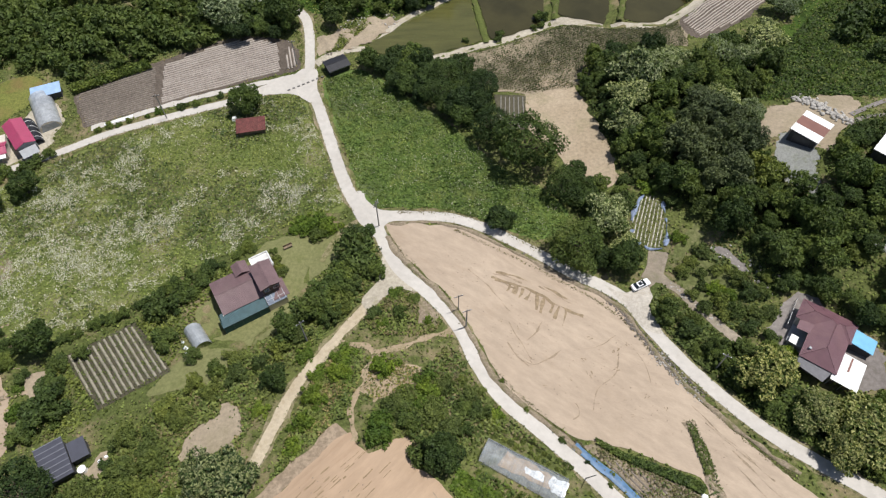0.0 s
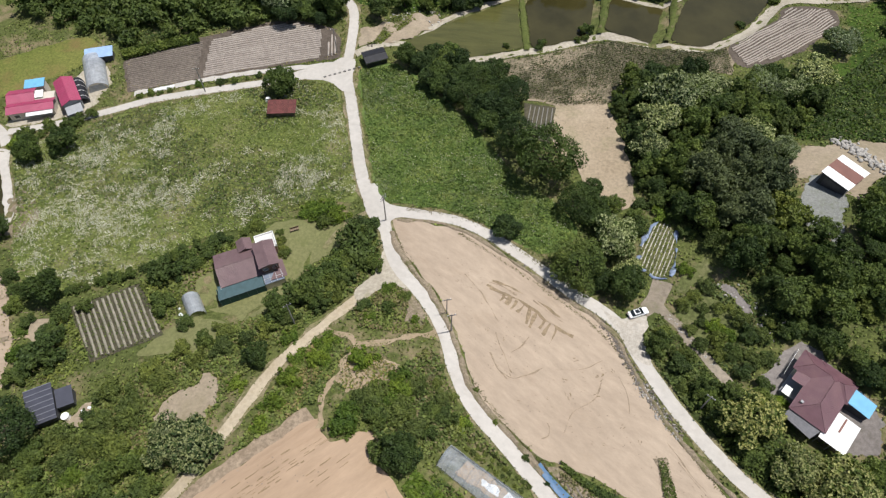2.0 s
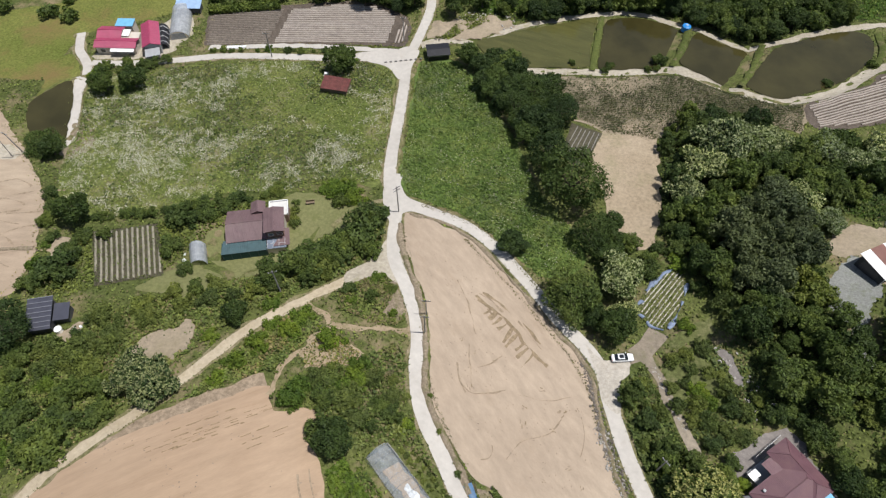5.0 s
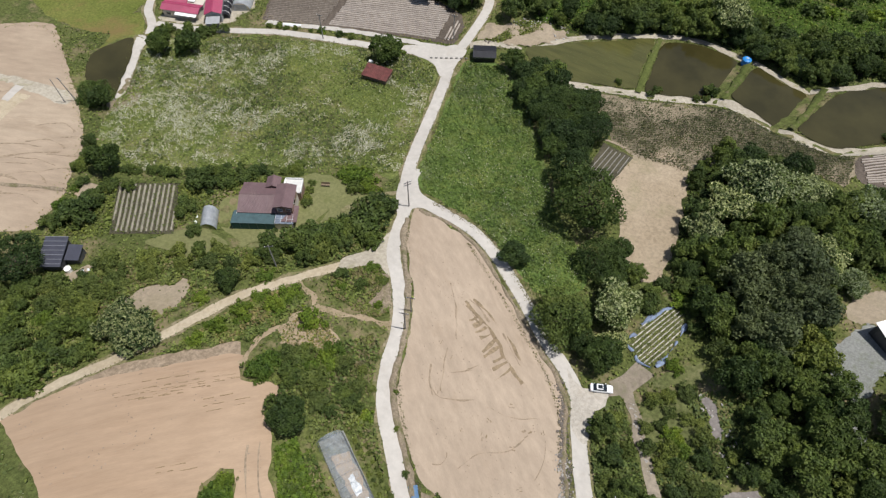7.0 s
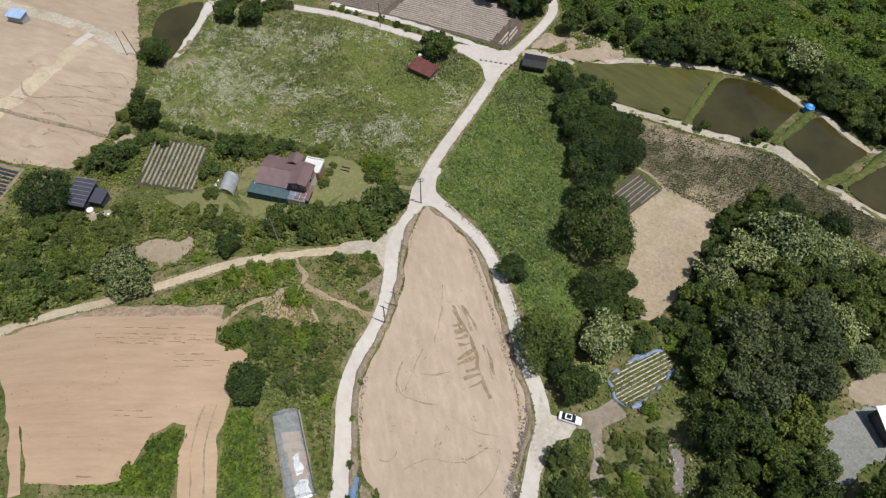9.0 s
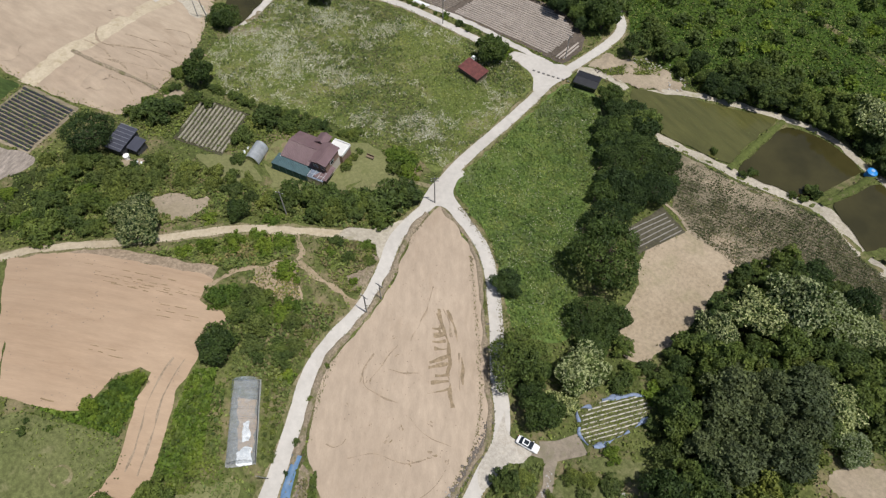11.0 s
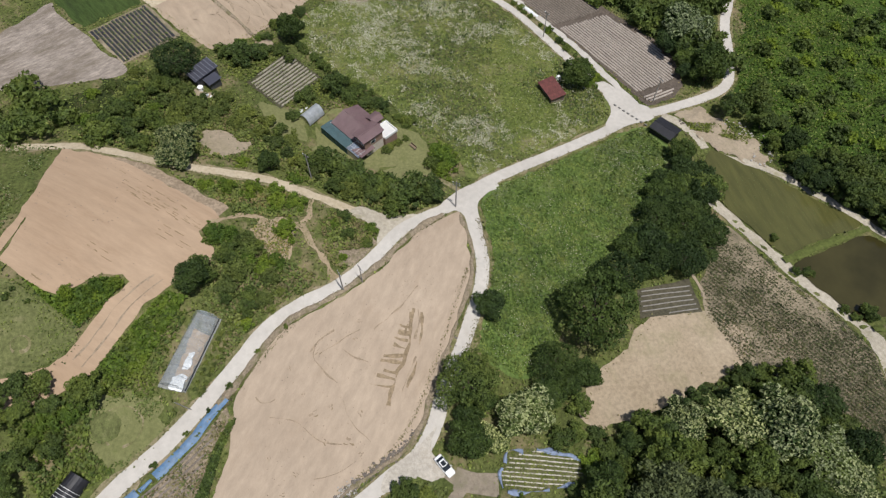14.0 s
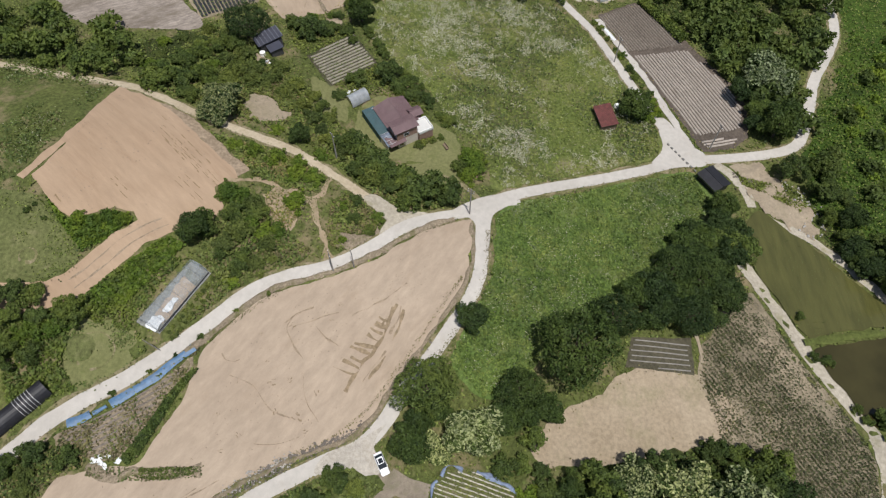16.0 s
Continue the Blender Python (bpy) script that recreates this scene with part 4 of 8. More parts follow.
# ---------------------------------------------------------------- low plants
def rhombs(c, out, size, rng, fold=0.25):
    """Leaf blades: one kite-shaped, slightly folded quad at each centre, facing out."""
    n = len(c)
    out = out / np.maximum(np.linalg.norm(out, axis=1), 1e-6)[:, None]
    r = rng.normal(size=(n, 3))
    a = np.cross(out, r)
    a /= np.maximum(np.linalg.norm(a, axis=1), 1e-6)[:, None]
    b = np.cross(out, a)
    s = np.asarray(size)[:, None] if np.ndim(size) else size
    w = s * rng.uniform(0.45, 0.8, (n, 1))
    v = np.stack([c - a * s, c - b * w + out * s * fold, c + a * s, c + b * w + out * s * fold * 0.5], 1).reshape(-1, 3)
    return v, np.arange(n * 4).reshape(-1, 4)


def leaflets(c, out, size, rng):
    """Small pointed leaves: one triangle at each centre, facing out."""
    n = len(c)
    out = out / np.maximum(np.linalg.norm(out, axis=1), 1e-6)[:, None]
    a = np.cross(out, rng.normal(size=(n, 3)))
    a /= np.maximum(np.linalg.norm(a, axis=1), 1e-6)[:, None]
    b = np.cross(out, a)
    s = np.asarray(size)[:, None]
    w = s * rng.uniform(0.4, 0.7, (n, 1))
    v = np.stack([c - a * s * 0.8 - b * w, c - a * s * 0.8 + b * w, c + a * s * 1.2 - out * s * 0.25], 1).reshape(-1, 3)
    return v, np.arange(n * 3).reshape(-1, 3)


def stuff(name, verts, faces, mat, label, category):
    return tagged(new(name, mesh_of(name, verts, faces, mat)), label, category, kind="stuff")


def sprinkle(poly, count, seed, density=None):
    rng = np.random.RandomState(seed)
    xs, ys = [q[0] for q in poly], [q[1] for q in poly]
    out = np.zeros((0, 2))
    while len(out) < count:
        p = np.column_stack([rng.uniform(min(xs), max(xs), count), rng.uniform(min(ys), max(ys), count)])
        p = p[inside(p[:, 0], p[:, 1], poly)]
        if density is not None:
            d = np.array([density(*q) for q in p])
            p = p[rng.uniform(size=len(p)) < d]
        out = np.vstack([out, p])
    return out[:count]


def blanket(name, pts, size, tall, mat, label, category, seed, up=0.8, lumps=0.0, per=1):
    rng = np.random.RandomState(seed)
    pts = np.repeat(pts, per, 0) + rng.normal(size=(len(pts) * per, 2)) * (size * 0.8 if per > 1 else 0)
    z = height(pts[:, 0], pts[:, 1])
    hgt = tall * rng.uniform(0.25, 1, len(pts))
    if lumps:
        hgt = hgt * np.array([max(0.15, 0.6 + lumps * noise.noise(Vector((q[0] * 0.3, q[1] * 0.3, seed)))) for q in pts])
    c = np.column_stack([pts, z + 0.08 + hgt])
    out = rng.normal(size=(len(pts), 3)) * 0.6 + np.array([0, 0, up])
    v, f = rhombs(c, out, size * rng.uniform(0.55, 1.3, len(pts)), rng)
    return stuff(name, v, f, mat, label, category)


def drifts(x, y):
    return max(0.0, min(1.0, 0.32 + 1.5 * noise.noise(Vector((x * 0.055, y * 0.055, 4.0))) + 0.7 * noise.noise(Vector((x * 0.25, y * 0.25, 8.0)))))


def daisies(x, y):
    d = 0.9 * noise.noise(Vector((x * 0.09 + 3, y * 0.09, 14.0))) + 1.0 * noise.noise(Vector((x * 0.33, y * 0.33, 18.0))) + 0.8 * noise.noise(Vector((x * 0.8, y * 0.8, 21.0)))
    west = max(0, 1 - math.hypot((x + 74) / 22, (y - 66) / 15)) * 0.9 + max(0, 1 - math.hypot((x + 33) / 9, (y - 88) / 10)) * 1.1 + max(0, 1 - math.hypot((x + 60) / 22, (y - 77) / 9)) * 0.5 + max(0, 1 - math.hypot((x + 87) / 16, (y - 88) / 10)) * 0.6 - max(0, 1 - math.hypot((x + 52) / 20, (y - 97) / 13)) * 0.9
    return max(0.012, min(0.95, d * 0.8 + west * 0.8 - 0.02))


blanket("meadow_weeds", sprinkle(WHITE_MEADOW, 34000, 3), 0.24, 0.5, M_WEED, "mixed green weeds of the fallow meadow", "weeds", 3, lumps=0.5)
blanket("meadow_clumps", sprinkle(WHITE_MEADOW, 7000, 13, drifts), 0.34, 0.5, M_SCRUB, "taller clumps of weeds in the meadow", "weeds", 13, lumps=0.8)
blanket("meadow_clumps", sprinkle(WHITE_MEADOW, 700, 14, drifts), 0.3, 0.5, M_BUSH, "darker clumps of weeds in the meadow", "weeds", 14, lumps=0.8)
blanket("green_meadow_clumps", sprinkle(EAST_MEADOW, 4500, 15, drifts), 0.34, 0.5, M_LUSHWEED, "taller clumps of weeds in the meadow", "weeds", 15, lumps=0.8)
def seedheads(x, y):
    return max(0.0, min(1.0, 1.6 * noise.noise(Vector((x * 0.1, y * 0.1, 41.0))) + 1.1 * noise.noise(Vector((x * 0.45, y * 0.45, 43.0))) - 0.35))


blanket("seeding_grass", sprinkle(EAST_MEADOW, 1500, 17, seedheads), 0.17, 0.5, M_SEEDHEAD, "pale seeding grass in patches of the meadow", "grass", 17)
blanket("green_meadow_clumps", sprinkle(EAST_MEADOW, 350, 16, drifts), 0.3, 0.5, M_BUSH, "darker clumps of weeds in the meadow", "weeds", 16, lumps=0.8)
blanket("green_meadow_clumps", sprinkle(EAST_MEADOW, 1600, 17, drifts), 0.28, 0.5, M_SCRUB, "pale yellow-green drifts of weeds in the meadow", "weeds", 17, lumps=0.8)
blanket("daisy_drifts", sprinkle(WHITE_MEADOW, 34000, 4, daisies), 0.095, 0.8, M_DAISY, "drifts of white daisies among weeds", "flowers", 4, up=1.6)
blanket("meadow_stalks", sprinkle(WHITE_MEADOW, 6000, 5, drifts), 0.22, 0.5, M_DRY, "dry grass stalks in the meadow", "grass", 5)
blanket("green_meadow_weeds", sprinkle(EAST_MEADOW, 24000, 6), 0.24, 0.4, M_LUSHWEED, "lush green weeds of the meadow", "weeds", 6, lumps=0.6)
blanket("green_meadow_flowers", sprinkle(EAST_MEADOW, 1800, 7, daisies), 0.08, 0.6, M_DAISY, "scattered white flowers in the meadow", "flowers", 7, up=1.6)
blanket("rice_rows", sprinkle(PADDIES["rice"], 3000, 8), 0.09, 0.22, M_RICE, "young rice plants", "rice", 8, up=0.3)

def crop_cover(x, y):
    return max(0.04, min(1.0, 0.72 + 1.1 * noise.noise(Vector((x * 0.07, y * 0.07, 33.0))) + 0.9 * noise.noise(Vector((x * 0.3, y * 0.3, 35.0)))))


crop_pts = sprinkle(CROP, 26000, 9, crop_cover)
cu = (math.cos(radians(27)), math.sin(radians(27)))
cn = (-cu[1], cu[0])
across = crop_pts @ np.array(cn)
crop_pts = crop_pts + np.outer(np.round(across / 0.8) * 0.8 - across + np.random.RandomState(19).normal(size=len(across)) * 0.17, cn)
blanket("crop_straw", sprinkle(CROP, 5000, 12, drifts), 0.15, 0.2, M_DRY, "dry yellowed leaves among the crop rows", "crop", 12)
blanket("crop_rows", crop_pts, 0.16, 0.35, M_CROP, "rows of withering leafy crops", "crop", 9, up=0.5)
for name_, poly_, count_, mat_ in (("seedlings", STRIPED, 1500, M_OLIVE), ("vegetable_leaves", VINYL, 1500, M_BUSH)):
    blanket(name_, sprinkle(poly_, count_, len(name_)), 0.15, 0.3, mat_, "young green plants between film beds", "plants", len(name_), up=0.6)
mu, mn = np.array((math.cos(radians(30)), math.sin(radians(30)))), np.array((-math.sin(radians(30)), math.cos(radians(30))))
lat = np.array([mu * a_ * 0.75 + mn * (min(q[0] * mn[0] + q[1] * mn[1] for q in MULCH) + 0.95 * (0.7 + k_)) for a_ in range(-130, 30) for k_ in range(17)])
lat = lat[inside(lat[:, 0], lat[:, 1], MULCH) & (edge_distance(lat[:, 0], lat[:, 1], MULCH) > 0.6)]
blanket("mulch_seedlings", lat, 0.2, 0.75, M_LUSHWEED, "young plants set in holes of the black film", "plants", 17, up=1.0, per=2)
CORN = [(-96.4, 126), (-78, 134.4), (-76, 131.6), (-94.6, 123.4)]
blanket("corn", sprinkle(CORN, 3500, 10), 0.35, 1.5, M_BUSH, "strip of tall dark green maize", "crop", 10, up=0.2)

def clear_of_cover(p_):
    """Of the given points, those that lie on no field, road or yard."""
    ok = np.ones(len(p_), bool)
    for loop, reach in COVER:
        lo_x, hi_x = min(q[0] for q in loop) - 3, max(q[0] for q in loop) + 3
        lo_y, hi_y = min(q[1] for q in loop) - 3, max(q[1] for q in loop) + 3
        near = np.where(ok & (p_[:, 0] > lo_x) & (p_[:, 0] < hi_x) & (p_[:, 1] > lo_y) & (p_[:, 1] < hi_y))[0]
        if len(near):
            x, y = p_[near, 0], p_[near, 1]
            ok[near] = ~inside(x, y, loop) if reach == 0 else edge_distance(x, y, loop, False) > reach
    return p_[ok]


# rough growth on the untended ground
SCRUB = {
    "wedge": ([(-26, 19.5), (-22.6, 36), (-19.4, 44.5), (-13.6, 45.2), (-12.8, 40), (-15.4, 32), (-20, 28)], 2300, M_SCRUB, 0.8),
    "triangle": ([(-14.4, 52.4), (-8.4, 58.2), (-3.2, 55.6), (0.2, 51), (-2, 47.8), (-12, 48)], 1300, M_SCRUB, 0.7),
    "middle": ([(-8, 33.5), (-2.5, 42), (0.5, 45.8), (4, 43.4), (8, 37.6), (13.5, 31.4), (19, 25.4), (13, 29), (8, 31), (4, 26.4), (-1, 26), (-5, 28.6), (-9, 29.4)], 2600, M_SCRUB, 0.9),
    "south": ([(15, 4), (13, 9), (5.5, 18), (4.6, 24.6), (16, 18.6), (23, 18.6), (28, 13), (33, 4), (17, -2)], 5500, M_BUSH, 0.9),
    "ramp": ([(-0.6, 8), (-2.6, 12.8), (-0.6, 15.6), (2.4, 11.6), (6, 8.6), (3, 6.6), (0.6, 5.2)], 1800, M_BRIGHT, 0.9),
    "strip": ([(-59, 24), (-48, 36), (-33, 48.4), (-23, 52.6), (-15, 70), (-12.6, 68), (-13.6, 57), (-20.4, 48.6), (-27, 41), (-31, 30), (-35, 14), (-40, 3), (-68, 12)], 14000, M_SCRUB, 0.9),
    "orchard": ([(43.6, 62.9), (54.4, 70.4), (61.6, 59.5), (51.6, 49.6), (45.9, 56.8)], 1500, M_WEED, 0.35),
    "lane": ([(37.5, 55.2), (41.0, 60.5), (49.3, 49.0), (44.5, 41.4), (39.8, 49.7)], 2600, M_SCRUB, 0.8),
    "forest_floor": ([(33, 118), (48.0, 127.0), (74.0, 128.0), (79.9, 121.9), (67.7, 104.4), (63.5, 91.2), (65.4, 81.1), (71.1, 75.9), (75.9, 61.0), (67.3, 59.3), (57.6, 54.6), (57.7, 65.6), (49.9, 74.9), (45.0, 83.9), (37.0, 89.9)], 9000, M_BUSH, 1.2),
    "southeast": ([(43.7, 46.6), (51.6, 48.5), (57.3, 43.4), (59.2, 39.3), (65.0, 35.4), (77.1, 33.6), (81.4, 19.8), (62.7, 24.9), (51.1, 33.3)], 7000, M_BUSH, 1.2),
    "north_slope_low": ([(-38, 154), (-12, 151), (6, 163), (20, 169), (36, 167), (60, 175), (80, 187), (80, 230), (10, 235), (-45, 200), (-80, 178), (-46, 158)], 15000, M_BRIGHT, 0.6),
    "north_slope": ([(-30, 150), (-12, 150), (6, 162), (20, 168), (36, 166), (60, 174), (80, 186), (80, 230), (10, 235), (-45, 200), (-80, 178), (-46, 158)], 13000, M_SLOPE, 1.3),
    "northwest": ([(-125, 160), (-41, 153), (-39, 143), (-50, 144.5), (-77, 136), (-97, 127), (-104, 136), (-122, 135)], 9000, M_BUSH, 1.2),
    "garden": ([(-70, 30), (-68, 44), (-66, 47.4), (-56.6, 53.4), (-47, 62), (-41, 66), (-38, 63), (-45, 54), (-47.8, 43), (-58, 36.6), (-62, 32)], 3500, M_OLIVE, 0.7),
    "east_rim": ([(74.9, 82.6), (80.9, 94.6), (95.1, 99.0), (112, 80), (110, 40), (79.1, 37.5), (77.9, 51.2), (74.9, 59.1)], 9000, M_BUSH, 1.2),
    "upper_east": ([(65.7, 105.5), (82.0, 125.9), (98, 144), (118, 150), (120, 112), (93.3, 103.1)], 16000, M_BUSH, 0.8),
}
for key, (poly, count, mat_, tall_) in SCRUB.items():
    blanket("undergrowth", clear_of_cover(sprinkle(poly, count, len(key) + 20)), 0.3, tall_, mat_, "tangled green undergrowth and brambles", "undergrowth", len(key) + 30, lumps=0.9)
for key, line, count, wide in (("west", [(-10.9, 71.8), (-5, 62.9), (2.6, 52.6), (7.3, 42.2), (16.8, 32.2), (21.5, 28.4)], 900, 0.9), ("east", [(2.4, 73.3), (14, 66.4), (25, 59.8), (32.8, 53.6), (37.7, 43.1), (47.7, 29.5), (53.6, 24.0)], 900, 0.8), ("drive", [(-9, 78.6), (0.5, 78.3), (8, 75.9), (14, 72), (19, 68.6)], 700, 1.2)):
    rng = np.random.RandomState(len(key))
    lp = np.array(chaikin(line, False, 2))
    k = rng.randint(0, len(lp) - 1, count)
    f_ = rng.uniform(size=(count, 1))
    blanket("bank_weeds", lp[k] * (1 - f_) + lp[k + 1] * f_ + rng.normal(size=(count, 2)) * wide * 0.3, 0.14, 0.12, M_DRY, "dry weeds along the field bank", "weeds", 60 + count)

# ---------------------------------------------------------------- trees
def crown_mesh(name, seed, leaves, leaf, mat, lobes=34, flat=0.8, mid=0.95, loose=0.0):
    """A crown of radius 1: leaf clumps on the skin of many lobes, uneven and with gaps."""
    rng = np.random.RandomState(seed)
    d = rng.normal(size=(lobes, 3))
    d /= np.linalg.norm(d, axis=1)[:, None]
    d[:, 2] = np.abs(d[:, 2]) * 1.1 - 0.35
    lc = d * rng.uniform(0.4, 0.86, (lobes, 1))
    lr = rng.uniform(0.11, 0.36, lobes)
    lc[0], lr[0] = (0, 0, 0.05), 0.62 - 0.2 * loose
    lc[:, :2] *= 1 + loose * rng.uniform(0.1, 0.75, (lobes, 1))
    lc[:, 2] += loose * rng.uniform(-0.3, 0.3, lobes)
    k = rng.choice(lobes, leaves, p=lr ** 2 / (lr ** 2).sum())
    o = rng.normal(size=(leaves, 3))
    o /= np.linalg.norm(o, axis=1)[:, None]
    c = lc[k] + o * lr[k][:, None] * rng.uniform(0.72, 1.16, (leaves, 1))
    deep = np.min(np.linalg.norm(c[:, None] - lc[None], axis=2) / lr[None], axis=1)
    keep = (deep > 0.72) & (c[:, 2] > -0.62)
    c, o = c[keep], o[keep]
    c[:, 2] = c[:, 2] * flat + mid
    v, f = leaflets(c, o * 0.8 + rng.normal(size=c.shape) * 0.6 + np.array([0, 0, 0.35]), leaf * rng.uniform(0.6, 1.4, len(c)), rng)
    return mesh_of(name, v, f, mat), c, o


def catkin_mesh(name, c, o, seed, mat, count, size):
    rng = np.random.RandomState(seed)
    top = np.where((o[:, 2] > 0.0) | (c[:, 2] > 1.15))[0]
    k = rng.choice(top, count)
    cc = c[k] + o[k] * 0.05
    v, f = leaflets(cc, o[k] + rng.normal(size=cc.shape) * 0.7, size * rng.uniform(0.6, 1.4, count), rng)
    return mesh_of(name, v, f, mat)


def trunk_mesh(seed, top=0.95, girth=0.085):
    rng = random.Random(seed)
    bm = bmesh.new()

    def limb(a, b, r0, r1, sides=6):
        m_ = (Vector(b) - Vector(a)).to_track_quat("Z", "Y").to_matrix().to_4x4()
        m_.translation = (Vector(a) + Vector(b)) / 2
        bmesh.ops.create_cone(bm, cap_ends=True, segments=sides, radius1=r0, radius2=r1, depth=(Vector(b) - Vector(a)).length, matrix=m_)
    fork = (rng.uniform(-0.04, 0.04), rng.uniform(-0.04, 0.04), top * 0.5)
    limb((0, 0, -0.1), fork, girth, girth * 0.75, 8)
    limb(fork, (rng.uniform(-0.1, 0.1), rng.uniform(-0.1, 0.1), top * 1.25), girth * 0.7, girth * 0.2)
    for i in range(5):
        a = i * 1.26 + rng.uniform(-0.3, 0.3)
        limb(fork, (math.cos(a) * 0.5, math.sin(a) * 0.5, top * rng.uniform(0.8, 1.15)), girth * 0.45, girth * 0.12, 5)
    me = bpy.data.meshes.new("trunk")
    bm.to_mesh(me)
    bm.free()
    me.materials.append(M_BARK)
    return me


KINDS = {}


def tree_kind(key, mat, leaves, leaf, flat, mid, variants=3, catkins=0, top=0.95, loose=0.25, bloom_mat=M_CATKIN, lobes=34):
    KINDS[key] = []
    for i in range(variants):
        seed = (len(KINDS) * 10 + i) * 7 + 1
        crown, c, o = crown_mesh("crown", seed, leaves, leaf, mat, lobes, flat=flat, mid=mid, loose=loose)
        bloom = catkin_mesh("blossom", c, o, seed, bloom_mat, catkins, leaf * 0.95) if catkins else None
        KINDS[key].append((crown, trunk_mesh(seed, top), bloom))


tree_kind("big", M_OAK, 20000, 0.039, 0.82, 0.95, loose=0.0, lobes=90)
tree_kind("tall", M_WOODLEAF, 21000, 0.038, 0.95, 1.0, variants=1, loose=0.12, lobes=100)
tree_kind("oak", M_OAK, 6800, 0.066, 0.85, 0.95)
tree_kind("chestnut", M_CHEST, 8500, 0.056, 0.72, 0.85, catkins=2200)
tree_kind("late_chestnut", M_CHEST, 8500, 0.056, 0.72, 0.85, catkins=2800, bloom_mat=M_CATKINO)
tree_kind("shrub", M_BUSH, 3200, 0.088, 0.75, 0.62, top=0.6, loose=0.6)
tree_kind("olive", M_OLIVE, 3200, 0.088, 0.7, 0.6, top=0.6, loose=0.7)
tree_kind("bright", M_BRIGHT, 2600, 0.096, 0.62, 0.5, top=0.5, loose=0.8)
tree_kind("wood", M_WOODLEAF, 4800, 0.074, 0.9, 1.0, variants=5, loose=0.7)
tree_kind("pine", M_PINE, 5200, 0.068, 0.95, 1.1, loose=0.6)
plant_rng = random.Random(5)
LABELS = {
    "big": ("large dark green broadleaf tree with dense rounded crown", "tree", "tree"),
    "tall": ("tall roadside tree with dense medium green crown", "tree", "tree"),
    "oak": ("dark green broadleaf tree with rounded crown", "tree", "tree"),
    "chestnut": ("chestnut tree in flower with cream catkins", "tree", "tree"),
    "late_chestnut": ("chestnut tree with yellow-green fading catkins", "tree", "tree"),
    "shrub": ("dense green garden shrub with rounded top", "shrub", "shrub"),
    "olive": ("rounded olive green shrub", "shrub", "shrub"),
    "bright": ("low bright yellow-green bush", "bush", "bush"),
    "wood": ("woodland tree with medium green foliage", "tree", "tree"),
    "pine": ("tall greyish green woodland tree", "tree", "tree"),
}


def plant(key, x, y, r, group="", stretch=1.0):
    label, name, cat = LABELS[key]
    crown, trunk, bloom = plant_rng.choice(KINDS[key])
    root = tagged(new(name), label, cat, group)
    root.matrix_basis = pose(x, y, H(x, y) - 0.05, plant_rng.uniform(-4, 4), plant_rng.uniform(-4, 4), plant_rng.uniform(0, 360)) @ Matrix.Diagonal((r, r * plant_rng.uniform(0.9, 1.1), r * stretch * plant_rng.uniform(0.85, 1.2), 1))
    for nm, me in (("trunk", trunk), ("crown", crown), ("blossom", bloom)):
        if me:
            new(nm, me).parent = root
    return root


OAKS = [(17.6, 92.7, 7.0), (10.7, 100.7, 4.3), (25.1, 83.1, 4.2), (11.6, 75.0, 3.0), (34.4, 64.9, 3.5), (-15.2, 127.2, 2.9), (-8.7, 122.0, 3.3), (0.6, 120.0, 4.7), (-1.2, 114.3, 4.3), (4.2, 109.5, 3.7), (9.0, 115.4, 4.3), (4.9, 114.5, 3.7), (-48.1, 114.6, 3.9), (-96.2, 62.9, 4.4), (-91.5, 61.6, 2.8), (-99.6, 86.5, 3.5), (-93.5, 90.2, 3.5), (-72.0, 48.2, 3.6), (-63.6, 21.6, 5.4)]
OAKS_SMALL = [(-0.1, 26.0, 3.0), (-39.4, 8.8, 4.3), (-27.4, 39.6, 2.3), (40.1, 53.8, 2.1), (43.4, 49.8, 1.9), (46.6, 46.4, 1.8), (-54.0, 13.2, 3.1), (-44.2, 16.9, 3.2), (-36.1, 15.7, 2.7), (-41.5, 13.2, 3.4), (-39.7, 19.9, 2.8), (-41.8, 146.7, 4.4), (-54.1, 141.0, 3.4), (-44.3, 149.0, 4.0), (-10.7, 121.0, 3.4), (-3.4, 120.5, 4.0)]
CHESTNUTS = [(32.7, 75.2, 5.0), (35.2, 68.6, 2.8), (-32.7, 23.2, 4.6), (-57.9, 148.0, 6.0), (44.1, 115.5, 5.6), (41.7, 107.4, 4.8), (50.2, 119.5, 4.8), (60.3, 103.1, 4.7), (52.9, 40.8, 4.3), (59.3, 33.9, 3.7), (65.4, 30.5, 5.0), (76.8, 126.5, 4.9), (21.1, 172.0, 5.6), (66.0, 100.6, 3.0), (64.7, 121.2, 4.3), (71.4, 119.6, 4.0), (39.6, 100.6, 3.8), (86.2, 141.1, 4.4), (54.3, 121.6, 4.2), (60.6, 27.6, 3.4), (71.0, 26.6, 4.6)]
SHRUBS = [(-25.0, 72.6, 1.7), (-22.7, 54.6, 4.0), (-19.5, 57.6, 3.1), (-27.1, 50.2, 3.1), (-16.2, 64.9, 4.4), (-15.8, 70.6, 3.0), (-18.7, 61.0, 2.9), (-51.9, 55.9, 3.0), (-48.3, 59.3, 2.4), (-45.9, 62.3, 2.2), (-38.8, 70.6, 1.8), (-49.6, 49.4, 2.3), (-43.7, 45.7, 1.5), (-66.6, 36.1, 3.6), (-67.8, 40.9, 2.3), (-63.8, 46.8, 1.4), (-68.9, 32.3, 2.1), (-67.6, 45.0, 1.8)]
